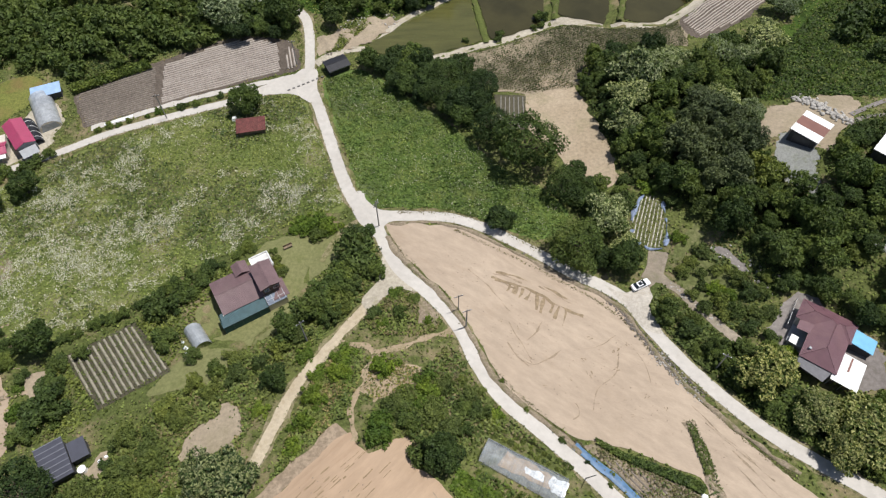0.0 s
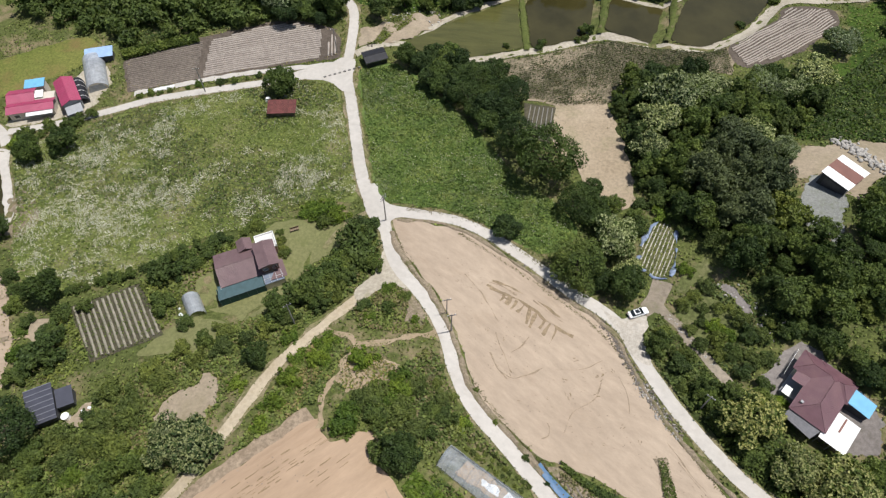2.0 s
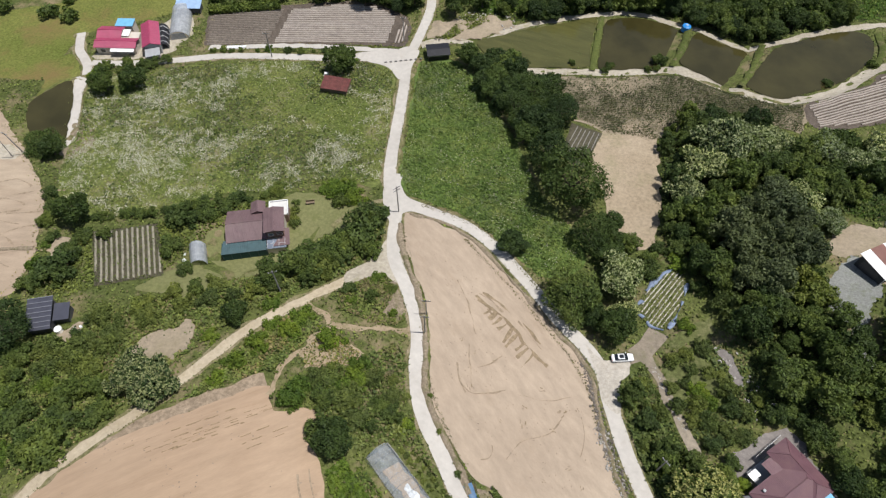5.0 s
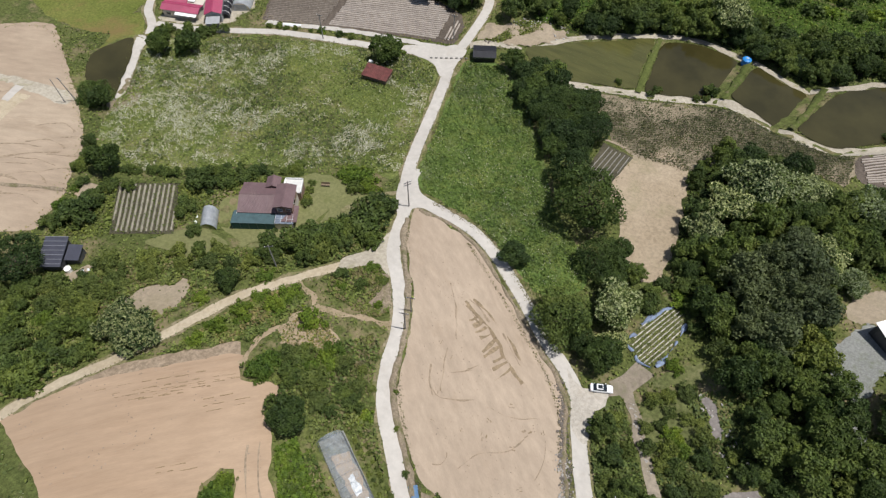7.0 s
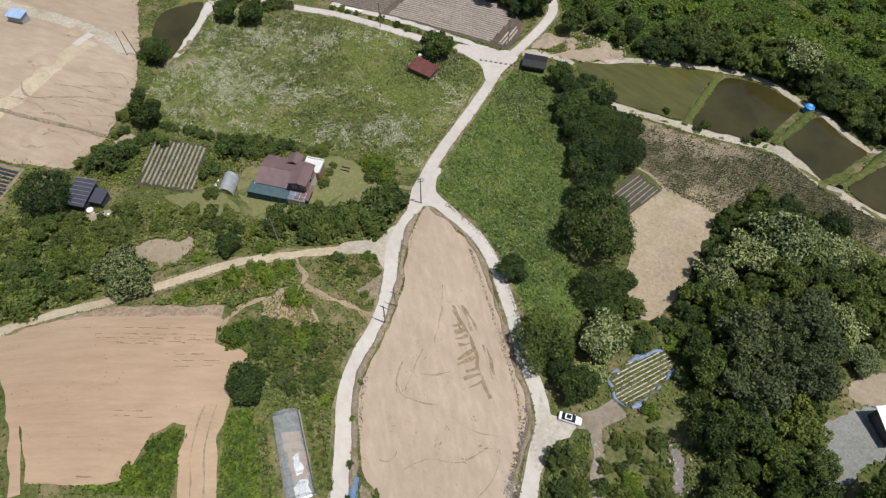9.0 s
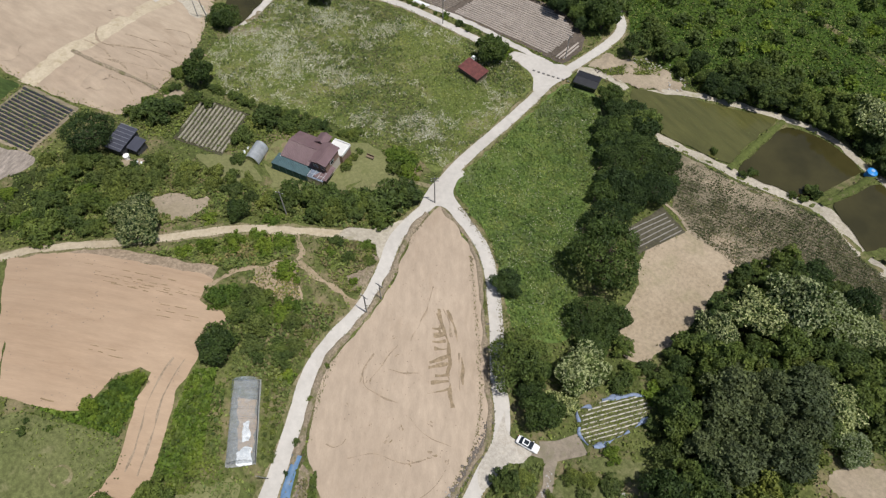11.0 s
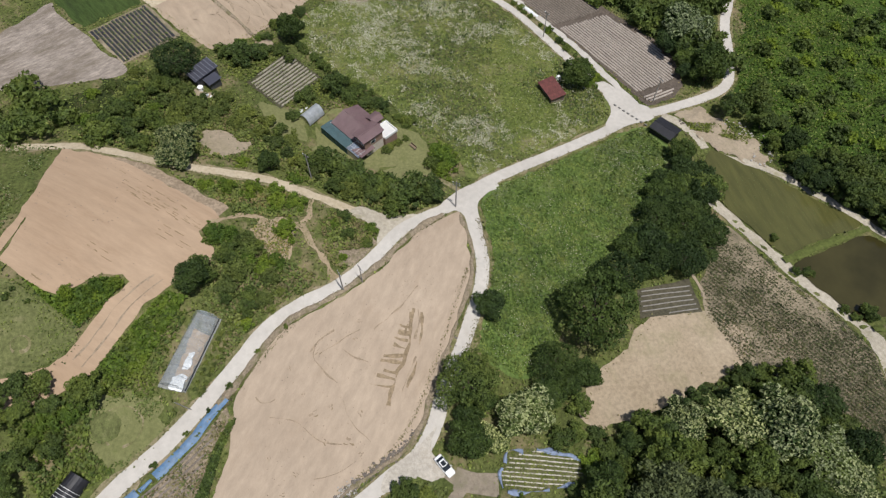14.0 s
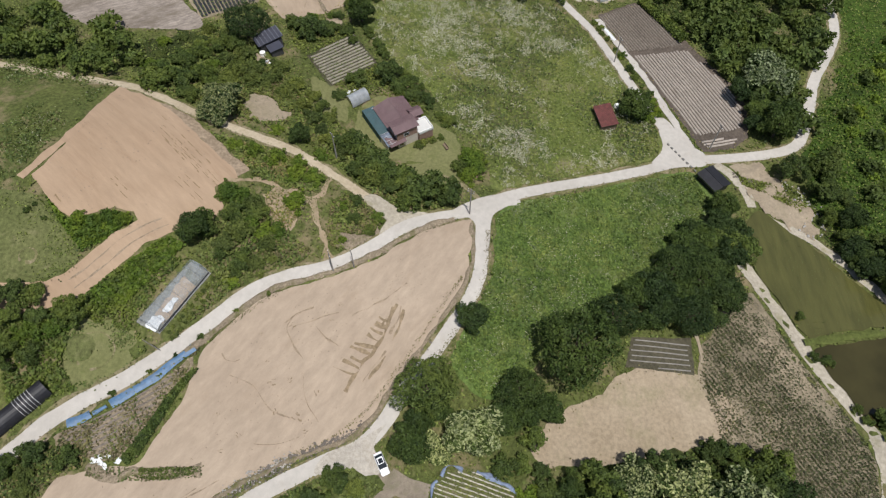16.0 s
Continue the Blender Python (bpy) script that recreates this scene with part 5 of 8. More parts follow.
SHRUBS_TRACK = [(-59.4, 19.8, 2.8), (-55.4, 22.4, 2.5), (-49.7, 25.6, 2.6), (-46.4, 30.0, 2.5), (-42.8, 34.2, 2.3), (-38.3, 38.6, 2.0), (-34.6, 41.1, 2.0), (-27.9, 45.7, 2.1), (-57.1, 16.4, 2.8), (-52.3, 19.3, 2.6), (-45.1, 22.0, 2.6), (-45.2, 26.3, 2.1), (-24.4, 48.4, 1.9), (-21.2, 52.6, 2.0), (-42.0, 40.2, 1.8), (-45.6, 35.8, 2.1), (-51.2, 31.1, 2.4), (-49.0, 10.8, 3.0), (-43.4, 8.3, 2.8), (-35.9, 44.7, 2.0)]
BRIGHTS = [(-9.9, 29.8, 2.2), (-9.8, 41.8, 2.1), (-23.7, 44.6, 1.6), (-29.2, 34.8, 1.4), (-17.0, 43.9, 1.9), (-16.8, 40.3, 1.9), (-20.4, 36.4, 1.9), (-21.6, 31.5, 1.7), (-22.6, 28.0, 1.3), (-20.6, 40.5, 1.6), (0.4, 6.9, 1.6), (-0.4, 10.9, 1.7), (-0.6, 13.6, 1.4), (-107.0, 90.5, 1.9), (-47.5, 118.0, 1.8), (-25.5, 75.5, 2.6), (-27.8, 75.6, 2.4), (-29.8, 75.4, 1.9), (-23.0, 75.0, 2.0)]
for x, y, r in OAKS:
    plant("big" if r > 3.9 else "oak", x, y, r, "field trees")
plant("tall", 25.5, 67.6, 5.2, "field trees")
for x, y, r in OAKS_SMALL:
    plant("shrub" if x < -30 and y < 22 else "oak" if y > 20 and x < 40 else "wood", x, y, r * (0.85 if x < -30 and y < 22 else 1), "field trees")
for x, y, r in CHESTNUTS:
    plant("late_chestnut" if (x > 48 and y < 60) or (x < 0 and y < 60) else "chestnut", x, y, r, "chestnut trees")
for x, y, r in SHRUBS:
    plant("shrub", x, y, r, "garden shrubs")
for x, y, r in SHRUBS_TRACK:
    plant("olive" if r < 2.7 else "shrub", x, y, r * 0.88, "trackside shrubs")
for x, y, r in BRIGHTS:
    plant("bright", x, y, r, "bright bushes")


LANES = [(spline(line_, False), half_) for line_, half_ in ((ROAD_FAR, 1.3), (ROAD_N, 1.3), (ROAD_W, 1.2), (ROAD_MAIN, 1.2), (ROAD_EAST, 1.3), (TRACK_SW, 1.0))]


def off_road(x, y, r):
    return all(edge_distance(np.array([x]), np.array([y]), line_, False)[0] > half_ + r * 0.85 for line_, half_ in LANES)


def grove(poly, gap, kinds, lo, hi, seed, group, avoid=(), stretch=1.0):
    """Fill an outline with trees no closer than the gap."""
    rng = random.Random(seed)
    done = [q for q in avoid]
    xs, ys = [q[0] for q in poly], [q[1] for q in poly]
    for _ in range(int((max(xs) - min(xs)) * (max(ys) - min(ys)) / gap * 1.6)):
        x, y = rng.uniform(min(xs), max(xs)), rng.uniform(min(ys), max(ys))
        if inside(np.array([x]), np.array([y]), poly)[0] and all((x - q[0]) ** 2 + (y - q[1]) ** 2 > (gap if len(q) == 2 else 0.5 * gap + 0.5 * q[2]) ** 2 for q in done):
            r = rng.uniform(lo, hi)
            if off_road(x, y, r):
                done.append((x, y))
                plant(rng.choice(kinds), x, y, r, group, stretch)


FOREST_E = [(32.5, 119.5), (36.0, 123.0), (44.0, 127.5), (61.0, 123.5), (74.0, 126.9), (79.9, 120.8), (69.6, 105.4), (63.2, 99.4), (63.5, 87.2), (65.4, 80.6), (68.7, 75.5), (74.4, 64.9), (74.0, 60.1), (67.3, 60.8), (60.6, 61.5), (57.7, 67.6), (51.9, 74.8), (48.4, 78.9), (43.5, 85.4), (39.5, 90.9), (37.6, 99.9)]
FOREST_S = [(46.1, 44.0), (51.6, 48.0), (56.8, 43.4), (58.2, 39.3), (62.0, 35.4), (72.0, 34.5), (79.3, 23.8), (66.8, 24.0), (58.4, 29.8), (51.6, 34.8)]
grove([(46.9, 83.9), (49.9, 95.8), (55.9, 102.7), (61.7, 97.4), (62.5, 86.3), (55.8, 78.7)], 3.6, ["pine"], 2.8, 4.2, 10, "eastern wood", CHESTNUTS, 1.2)
grove(FOREST_E, 3.3, ["wood", "wood", "olive", "wood", "oak", "shrub"], 1.8, 3.6, 11, "eastern wood", CHESTNUTS + OAKS + [(52.9, 91.7, 10), (56.7, 61.7, 6)], 1.1)
grove([(-19, 129.5), (-12, 131), (2, 127), (10, 119), (11, 110), (8, 105), (4, 105.6), (-4, 113), (-12, 121)], 3.0, ["oak", "oak", "wood"], 2.4, 3.6, 22, "field trees", OAKS + OAKS_SMALL)
grove([(22, 63), (22, 70), (28, 71), (31, 69), (33, 66), (36.0, 65.0), (34, 62), (30, 62.5)], 3.2, ["oak", "wood", "shrub"], 1.8, 2.8, 23, "field trees", OAKS + CHESTNUTS)
grove([(37.2, 79.5), (36.0, 86.0), (39.0, 90.9), (44.0, 85.9), (47.0, 79.9), (45.6, 75.0), (46.0, 81.9), (41.0, 83.4)], 2.8, ["shrub", "wood", "bright"], 1.4, 2.4, 24, "plot bushes", CHESTNUTS)
grove([(26, 80.5), (25, 86), (29, 88), (33, 85), (29, 79.5)], 3.0, ["oak", "wood"], 1.8, 3.0, 25, "field trees", OAKS)
grove(FOREST_S, 3.6, ["wood", "oak", "shrub"], 1.8, 3.0, 12, "southern wood", CHESTNUTS)
grove([(38.9, 54.3), (41.4, 57.9), (48.5, 48.6), (44.2, 42.9)], 3.0, ["shrub", "olive", "olive"], 1.0, 1.7, 13, "lane trees", OAKS_SMALL)
ORCHARD = [(45.3, 62.9, 1.8), (47.2, 64.9, 1.5), (49.4, 66.9, 1.9), (45.9, 57.8, 1.5), (48.0, 59.6, 1.4), (48.5, 62.3, 1.3), (51.1, 62.5, 1.5), (49.8, 59.0, 1.7), (52.8, 62.7, 1.2), (50.2, 56.0, 1.9), (52.0, 57.3, 1.7), (54.3, 60.4, 1.9), (46.0, 70.6, 1.7), (47.4, 54.8, 1.6), (52.7, 53.7, 2.0), (55.6, 57.1, 2.2), (55.6, 52.6, 1.9), (58.2, 53.1, 1.8), (53.9, 50.2, 2.0), (56.7, 47.9, 2.0), (58.7, 45.2, 1.7), (61.1, 57.8, 2.1), (63.6, 59.6, 2.2), (59.1, 60.2, 1.6), (57.3, 57.2, 1.8), (50.3, 53.1, 1.5)]
for x, y, r in ORCHARD:
    plant("bright" if r == 1.7 else "olive" if r < 2 else "shrub", x, y, r * 0.8, "orchard trees")
MIDDLE = [(-1.8, 26.8, 2.6), (-9.6, 31.4, 1.9), (-7.6, 33.9, 2.0), (-5.8, 35.1, 2.0), (-2.2, 36.6, 1.8), (-1.9, 32.9, 2.2), (-4.9, 31.3, 2.1), (-2.7, 39.2, 1.5), (0.4, 37.8, 1.5), (5.6, 33.4, 1.6), (8.4, 32.8, 1.2), (4.2, 36.3, 1.4), (3.0, 34.2, 1.4), (-3.6, 34.0, 1.7), (0.8, 30.6, 1.8), (3.6, 30.4, 1.2)]
for i, (x, y, r) in enumerate(MIDDLE):
    plant(("shrub", "bright", "olive")[i % 3], x, y, r, "slope bushes")
blanket("fresh_weeds", sprinkle([(0.9, 21.4), (2.2, 24.4), (5.6, 22.2), (9.5, 19.8), (13.8, 17.2), (16, 12), (12, 11.4), (10.4, 13.9), (5.6, 16.8)], 3800, 91), 0.3, 0.8, M_BRIGHT, "fresh bright green weeds beside the earth ramp", "weeds", 91, lumps=0.8)
blanket("fresh_weeds", sprinkle([(-3.9, 0.4), (0.2, 4.9), (0.3, 5.9), (-0.2, 8.6), (-2.6, 11.8), (-1.7, 15.2), (3.6, 11.2), (5.5, 8.6), (2, 5)], 2600, 92), 0.3, 0.9, M_BRIGHT, "fresh bright green weeds below the orange field", "weeds", 92, lumps=0.9)
grove([(-40, 150), (-34, 147.6), (-46, 141), (-58, 146), (-52, 153)], 3.4, ["oak", "wood"], 2.2, 3.2, 26, "roadside trees", OAKS_SMALL + CHESTNUTS)
grove([(74.9, 82.6), (79.8, 89.5), (88.7, 92.5), (96.6, 82.7), (94.8, 55.2), (79.1, 39.5), (78.4, 51.2), (75.4, 61.0)], 4.2, ["wood", "oak", "shrub"], 2.4, 3.8, 15, "eastern rim trees")
grove([(-3, 40), (2, 43), (7, 38), (12, 31.6), (9, 33), (3, 38)], 2.8, ["olive", "bright"], 0.7, 1.2, 16, "slope bushes", MIDDLE)
grove([(13.8, 0), (15, 8), (16.6, 12.4), (17.6, 13), (18.2, 10), (20, 5), (28, 8), (34, 3), (20, -8)], 2.7, ["wood", "shrub", "wood", "bright"], 1.4, 2.3, 17, "southern thicket", [(29.4, 7.4, 6.5), (31.6, 5.6, 6.5), (34, 3.6, 6.5), (25, 12.5, 5)])
grove([(-66, 14), (-58, 23), (-46, 38), (-35, 46.6), (-26, 48), (-31, 36), (-36, 22), (-42, 5), (-56, 0)], 4.4, ["olive", "olive", "bright", "shrub"], 1.2, 2.2, 18, "trackside thicket", SHRUBS_TRACK + CHESTNUTS + OAKS_SMALL + [(-38, 30, 6), (-33.4, 34.6, 4)])
grove([(-14, 52.4), (-9, 57.4), (-3.6, 54.8), (-1, 50.6), (-10, 48.8)], 3.2, ["shrub", "bright"], 0.9, 1.4, 19, "wedge bushes")
grove([(-13.8, 57.6), (-11, 68), (-14, 71), (-19, 62), (-24, 54), (-21, 50)], 2.8, ["olive", "wood"], 1.5, 2.3, 20, "hedge trees", SHRUBS)
grove([(-38.5, 150), (-33, 146), (-20, 149.6), (-8, 152), (6, 163), (19, 169), (30, 168), (39, 165), (48, 164), (57, 171), (70, 180), (66, 188), (46, 178), (30, 180), (10, 174), (-10, 160), (-30, 156)], 4.2, ["wood", "oak", "shrub"], 2.2, 3.8, 21, "northern wood", CHESTNUTS)


def far_woods(poly, gap, lo, hi, seed, keys, label):
    """Distant trees that nobody could count, joined."""
    rng = random.Random(seed)
    xs, ys = [q[0] for q in poly], [q[1] for q in poly]
    vs, done = [], []
    for _ in range(int((max(xs) - min(xs)) * (max(ys) - min(ys)) / gap ** 2 * 3)):
        x, y = rng.uniform(min(xs), max(xs)), rng.uniform(min(ys), max(ys))
        if not inside(np.array([x]), np.array([y]), poly)[0] or any((x - q[0]) ** 2 + (y - q[1]) ** 2 < gap ** 2 for q in done):
            continue
        done.append((x, y))
        me = rng.choice(KINDS[rng.choice(keys)])[0]
        v = np.empty(len(me.vertices) * 3, np.float32)
        me.vertices.foreach_get("co", v)
        v = v.reshape(-1, 3, 3)[:: 5]
        r, a = rng.uniform(lo, hi), rng.uniform(0, 6.28)
        ca, sa = math.cos(a), math.sin(a)
        cen = v.mean(1, keepdims=True)
        v = (v - cen) * 2.0 + cen
        w = np.stack([(v[..., 0] * ca - v[..., 1] * sa) * r + x, (v[..., 0] * sa + v[..., 1] * ca) * r + y, v[..., 2] * r + H(x, y)], -1)
        vs.append(w.reshape(-1, 3))
    v = np.vstack(vs)
    stuff("far_woods", v, np.arange(len(v)).reshape(-1, 3), KINDS[keys[0]][0][0].materials[0], label, "woodland")


far_woods([(-145, 150), (-128, 138), (-105, 133), (-97, 128), (-78, 136.5), (-60, 144.6), (-50, 146), (-41, 154), (-52, 156), (-74, 166), (-100, 182), (-160, 190)], 4.6, 2.4, 4.2, 31, ["wood", "shrub"], "dense mixed wood behind the ridge field")
far_woods([(-35, 158), (8, 178), (30, 186), (60, 192), (90, 200), (60, 245), (-20, 240), (-90, 210), (-80, 182)], 6.4, 1.2, 2.6, 32, ["shrub", "bright"], "scattered bushes on the northern slope")
far_woods([(-35, 160), (8, 180), (30, 188), (60, 194), (90, 200), (60, 245), (-20, 240), (-90, 210), (-80, 184)], 6.0, 1.0, 2.2, 36, ["bright"], "bright green bushes on the northern slope")
far_woods([(82, 190), (120, 200), (160, 160), (150, 110), (100, 110), (96, 140), (104, 160)], 6.5, 2.0, 3.8, 33, ["shrub", "wood"], "scrub and trees on the eastern hillside")
far_woods([(-150, 100), (-128, 108), (-150, 125), (-175, 110)], 7, 2, 3, 34, ["shrub"], "bushes at the edge of the hay field")
far_woods([(-60, -8), (-53, 0), (-46, 4), (-40.8, 2), (-41, -8), (-43, -20), (-49, -45), (-66, -45), (-61, -22)], 4.2, 2.0, 3.4, 35, ["wood", "shrub"], "wood beyond the earth track")


def hedge(line, gap, key, lo, hi, seed, group, jitter=0.4):
    """Shrubs in a straggling row."""
    rng = random.Random(seed)
    for a, b in zip(line, line[1:]):
        k = max(1, int(math.hypot(b[0] - a[0], b[1] - a[1]) / gap))
        for s in range(k):
            f_ = (s + rng.uniform(0.1, 0.9)) / k
            plant(rng.choice(key), a[0] + (b[0] - a[0]) * f_ + rng.gauss(0, jitter), a[1] + (b[1] - a[1]) * f_ + rng.gauss(0, jitter), rng.uniform(lo, hi), group)


hedge([(-86, 109.6), (-75, 113.2), (-62, 117.2), (-52, 120.6), (-45.5, 122.9)], 2.6, ["shrub", "shrub", "bright"], 0.6, 1.3, 41, "lane hedge")
hedge([(-71, 48.6), (-63, 52.8), (-55, 58.4), (-50, 62), (-44, 66), (-37.5, 70.2)], 1.7, ["shrub"], 0.8, 1.4, 42, "garden hedge")
hedge([(-69.5, 33), (-72, 39), (-77, 45.5), (-84, 51.5)], 2.6, ["shrub", "bright"], 0.8, 1.9, 43, "plot hedge", 0.8)
hedge([(-110, 92), (-104, 95), (-98, 98), (-92, 101.4)], 2.2, ["shrub", "wood"], 0.9, 1.9, 44, "farm hedge", 0.9)
hedge([(-33.4, 69), (-32.1, 66), (-31, 63.2)], 1.3, ["olive", "shrub"], 0.8, 1.15, 45, "garden hedge", 0.3)
hedge([(-3.4, -4.6), (-1.4, -1.4), (0.2, 1.2), (3, 4.4)], 2.4, ["shrub"], 0.45, 0.75, 46, "clipped shrubs", 0.8)
hedge([(62.5, 58.9), (66.3, 57.5), (69.8, 53.9), (73.1, 49.7)], 1.8, ["wood", "shrub", "oak"], 1.4, 2.6, 47, "yard trees", 0.6)
hedge([(76.5, 51.2), (78.0, 43.4), (75.1, 35.0), (67.0, 34.4)], 2.6, ["wood", "shrub"], 1.6, 2.6, 48, "yard trees", 0.6)
hedge([(-9, 152.6), (6, 163.8), (19, 169.4), (30, 168.4), (39.5, 165.4), (48, 164.8), (58, 172.4), (70, 181)], 2.3, ["oak", "wood", "wood"], 1.8, 3.2, 54, "bank trees", 0.9)
for x, y, r in ((26.1, 148.2, 1.9), (15.3, 141.9, 1.2), (5.8, 139.4, 1.0)):
    plant("shrub", x, y, r, "paddy bushes")
for k_ in range(2):
    hedge([(5.6 + k_, 31.2 + k_ * 0.8), (10 + k_, 28.6 + k_ * 0.8), (14.6 + k_, 26.2 + k_ * 0.8), (18.6 + k_, 23.9 + k_ * 0.8)], 1.0, ["olive"], 0.3, 0.5, 55 + k_, "row plants", 0.12)
hedge([(13, 139.2), (19.5, 142), (26, 145.6), (28, 146)], 5.5, ["shrub"], 0.7, 1.3, 49, "paddy bushes", 0.3)
hedge([(62, 147), (71, 157), (77, 166)], 7, ["shrub"], 0.8, 1.4, 50, "paddy bushes", 0.4)
hedge([(8.4, 39.4), (12.2, 35.6), (16.5, 31.6), (20.4, 27.6), (29.4, 17.2)], 4.2, ["shrub"], 0.35, 0.6, 51, "verge tufts", 0.3)

# ---------------------------------------------------------------- rough growth wherever nothing else lies
def untended(count, seed, x0=-135, x1=115, y0=-35, y1=205):
    rng = np.random.RandomState(seed)
    return clear_of_cover(np.column_stack([rng.uniform(x0, x1, count), rng.uniform(y0, y1, count)]))


blanket("rough_weeds", untended(78000, 51), 0.27, 0.5, M_WEED, "rough green weeds over untended ground", "weeds", 51, lumps=0.7)
blanket("rough_brambles", untended(44000, 52), 0.33, 0.7, M_OLIVE, "brambles over untended ground", "weeds", 52, lumps=0.9)
blanket("rough_stalks", untended(22000, 53), 0.22, 0.5, M_DRY, "dry yellowed grass over untended ground", "grass", 53)


WESTG = [(-55, -28), (-41, -12), (-37, 1), (-16, -3.4), (-8, -6), (2, -9), (0, -40)]
for poly_, count_, mat_, seed_, size_ in ((WESTG, 6000, M_WEED, 95, 0.24), (WESTG, 2500, M_OLIVE, 96, 0.3), (WESTG, 1500, M_DAISY, 89, 0.08), (MOUND, 700, M_WEED, 98, 0.22), (LAWN_SW, 600, M_WEED, 97, 0.18), (LAWN_SW, 160, M_OLIVE, 88, 0.2)):
    blanket("grass_tufts", sprinkle(poly_, count_, seed_, drifts), size_, 0.2, mat_, "rough tufts over the grass", "grass", seed_)
blanket("furrow_weeds", sprinkle(STRIP_S, 1100, 99, drifts), 0.22, 0.35, M_DRY, "dry weeds over the old furrows", "weeds", 99)
blanket("furrow_weeds", sprinkle(STRIP_S, 350, 94, drifts), 0.22, 0.35, M_SCRUB, "green weeds over the old furrows", "weeds", 94)
for seed_, key_ in enumerate(("middle", "triangle", "wedge", "strip")):
    blanket("dry_grass", clear_of_cover(sprinkle(SCRUB[key_][0], 3000 if key_ == "strip" else 1300, 101 + seed_, drifts)), 0.24, 0.5, M_DRY, "dry straw-coloured grass among the bushes", "grass", 101 + seed_)
BARE = [(-12.8, 36.4), (-12.4, 41), (-11.2, 42.6), (-7.2, 42.4), (-4.2, 41.4), (-3.2, 39.6), (-6.4, 37.6), (-10.4, 35.6)]
CLEARED = [(-40.4, 27.2), (-41.2, 29.6), (-38, 33), (-34.6, 35.6), (-32.8, 35.8), (-31.8, 32.5), (-32.2, 28.4), (-36.4, 26.6)]
for seed_, (mat_, count_) in enumerate(((M_DRY, 420), (M_OLIVE, 260), (M_WEED, 200))):
    blanket("bank_tufts", sprinkle(BARE, count_, 261 + seed_, drifts), 0.2, 0.3, mat_, "tufts of weeds on the eroded bank", "weeds", 261 + seed_)
specks = sprinkle([(-4, 68), (8, 66), (30, 52), (35.8, 45.6), (49.0, 27.3), (41.2, 17.6), (37.4, 29.4), (16, 38), (8, 48)], 230, 71, drifts)
blanket("soil_clods", specks, 0.13, 0.02, M_CLOD, "small dark clods scattered on the harrowed soil", "soil", 71, up=6.0)
blanket("soil_clods", sprinkle(SW_FIELD, 160, 72, drifts), 0.15, 0.02, M_CLOD, "small dark clods scattered on the orange soil", "soil", 72, up=6.0)


def roadside(line, wide, per_metre, seed, mat_, label):
    """Tufts straggling along both edges of a road or track."""
    rng = np.random.RandomState(seed)
    lp = np.array(spline(line, False))
    seg = np.hypot(*(lp[1:] - lp[:-1]).T)
    count = int(seg.sum() * 2 * per_metre)
    k = rng.choice(len(seg), count, p=seg / seg.sum())
    f_ = rng.uniform(size=(count, 1))
    d = (lp[1:] - lp[:-1])[k] / np.maximum(seg[k], 1e-6)[:, None]
    off = rng.choice([-1, 1], count) * (wide / 2 + np.abs(rng.normal(size=count)) * 0.45 - 0.12)
    pts = lp[k] * (1 - f_) + lp[k + 1] * f_ + np.column_stack([-d[:, 1], d[:, 0]]) * off[:, None]
    clump = np.array([noise.noise(Vector((q[0] * 0.35, q[1] * 0.35, seed))) for q in pts])
    free = clump > -0.12
    for loop in (JUNCTION_S, JUNCTION_N, MOUTH, JUNCTION_E):
        free &= ~inside(pts[:, 0], pts[:, 1], loop)
    for lane, half in LANES:
        free &= edge_distance(pts[:, 0], pts[:, 1], lane, False) > half - 0.12
    blanket("road_edge_weeds", pts[free], 0.15, 0.3, mat_, label, "weeds", seed)


for i, (line_, wide_) in enumerate(((ROAD_N, 2.7), (ROAD_W, 2.4), (ROAD_POND, 2.4), (ROAD_FAR, 2.6), (ROAD_MAIN, 2.5), (ROAD_EAST, 2.6), (TRACK_SW, 1.9))):
    roadside(line_, wide_, 3.2, 210 + i, M_WEED, "green weeds straggling along the road edge")
    roadside(line_, wide_, 2.0, 230 + i, M_DRY, "dry grass straggling along the road edge")


roadside([(-19.2, 47.4), (-16.2, 46.9), (-13.6, 46.0), (-11.8, 44.6), (-11.9, 42.3), (-12.9, 39.0), (-13.9, 35.0), (-13.6, 31)], 0.7, 5.0, 251, M_WEED, "weeds straggling over the trodden path")
roadside([(-11.9, 44.4), (-8.8, 45.0), (-5.0, 46.4), (-1.6, 47.9), (1.6, 49.2)], 0.8, 5.0, 252, M_OLIVE, "weeds straggling over the trodden path")


def fringe(poly, per_metre, out, seed, mat_, label):
    """Weeds straggling over a field's edge."""
    rng = np.random.RandomState(seed)
    pts = []
    for a, b in zip(poly, poly[1:] + poly[:1]):
        k = int(math.hypot(b[0] - a[0], b[1] - a[1]) * per_metre)
        f_ = rng.uniform(size=(k, 1))
        pts.append(np.array(a) * (1 - f_) + np.array(b) * f_ + rng.normal(size=(k, 2)) * out)
    blanket("edge_weeds", np.vstack(pts), 0.17, 0.3, mat_, label, "weeds", seed)


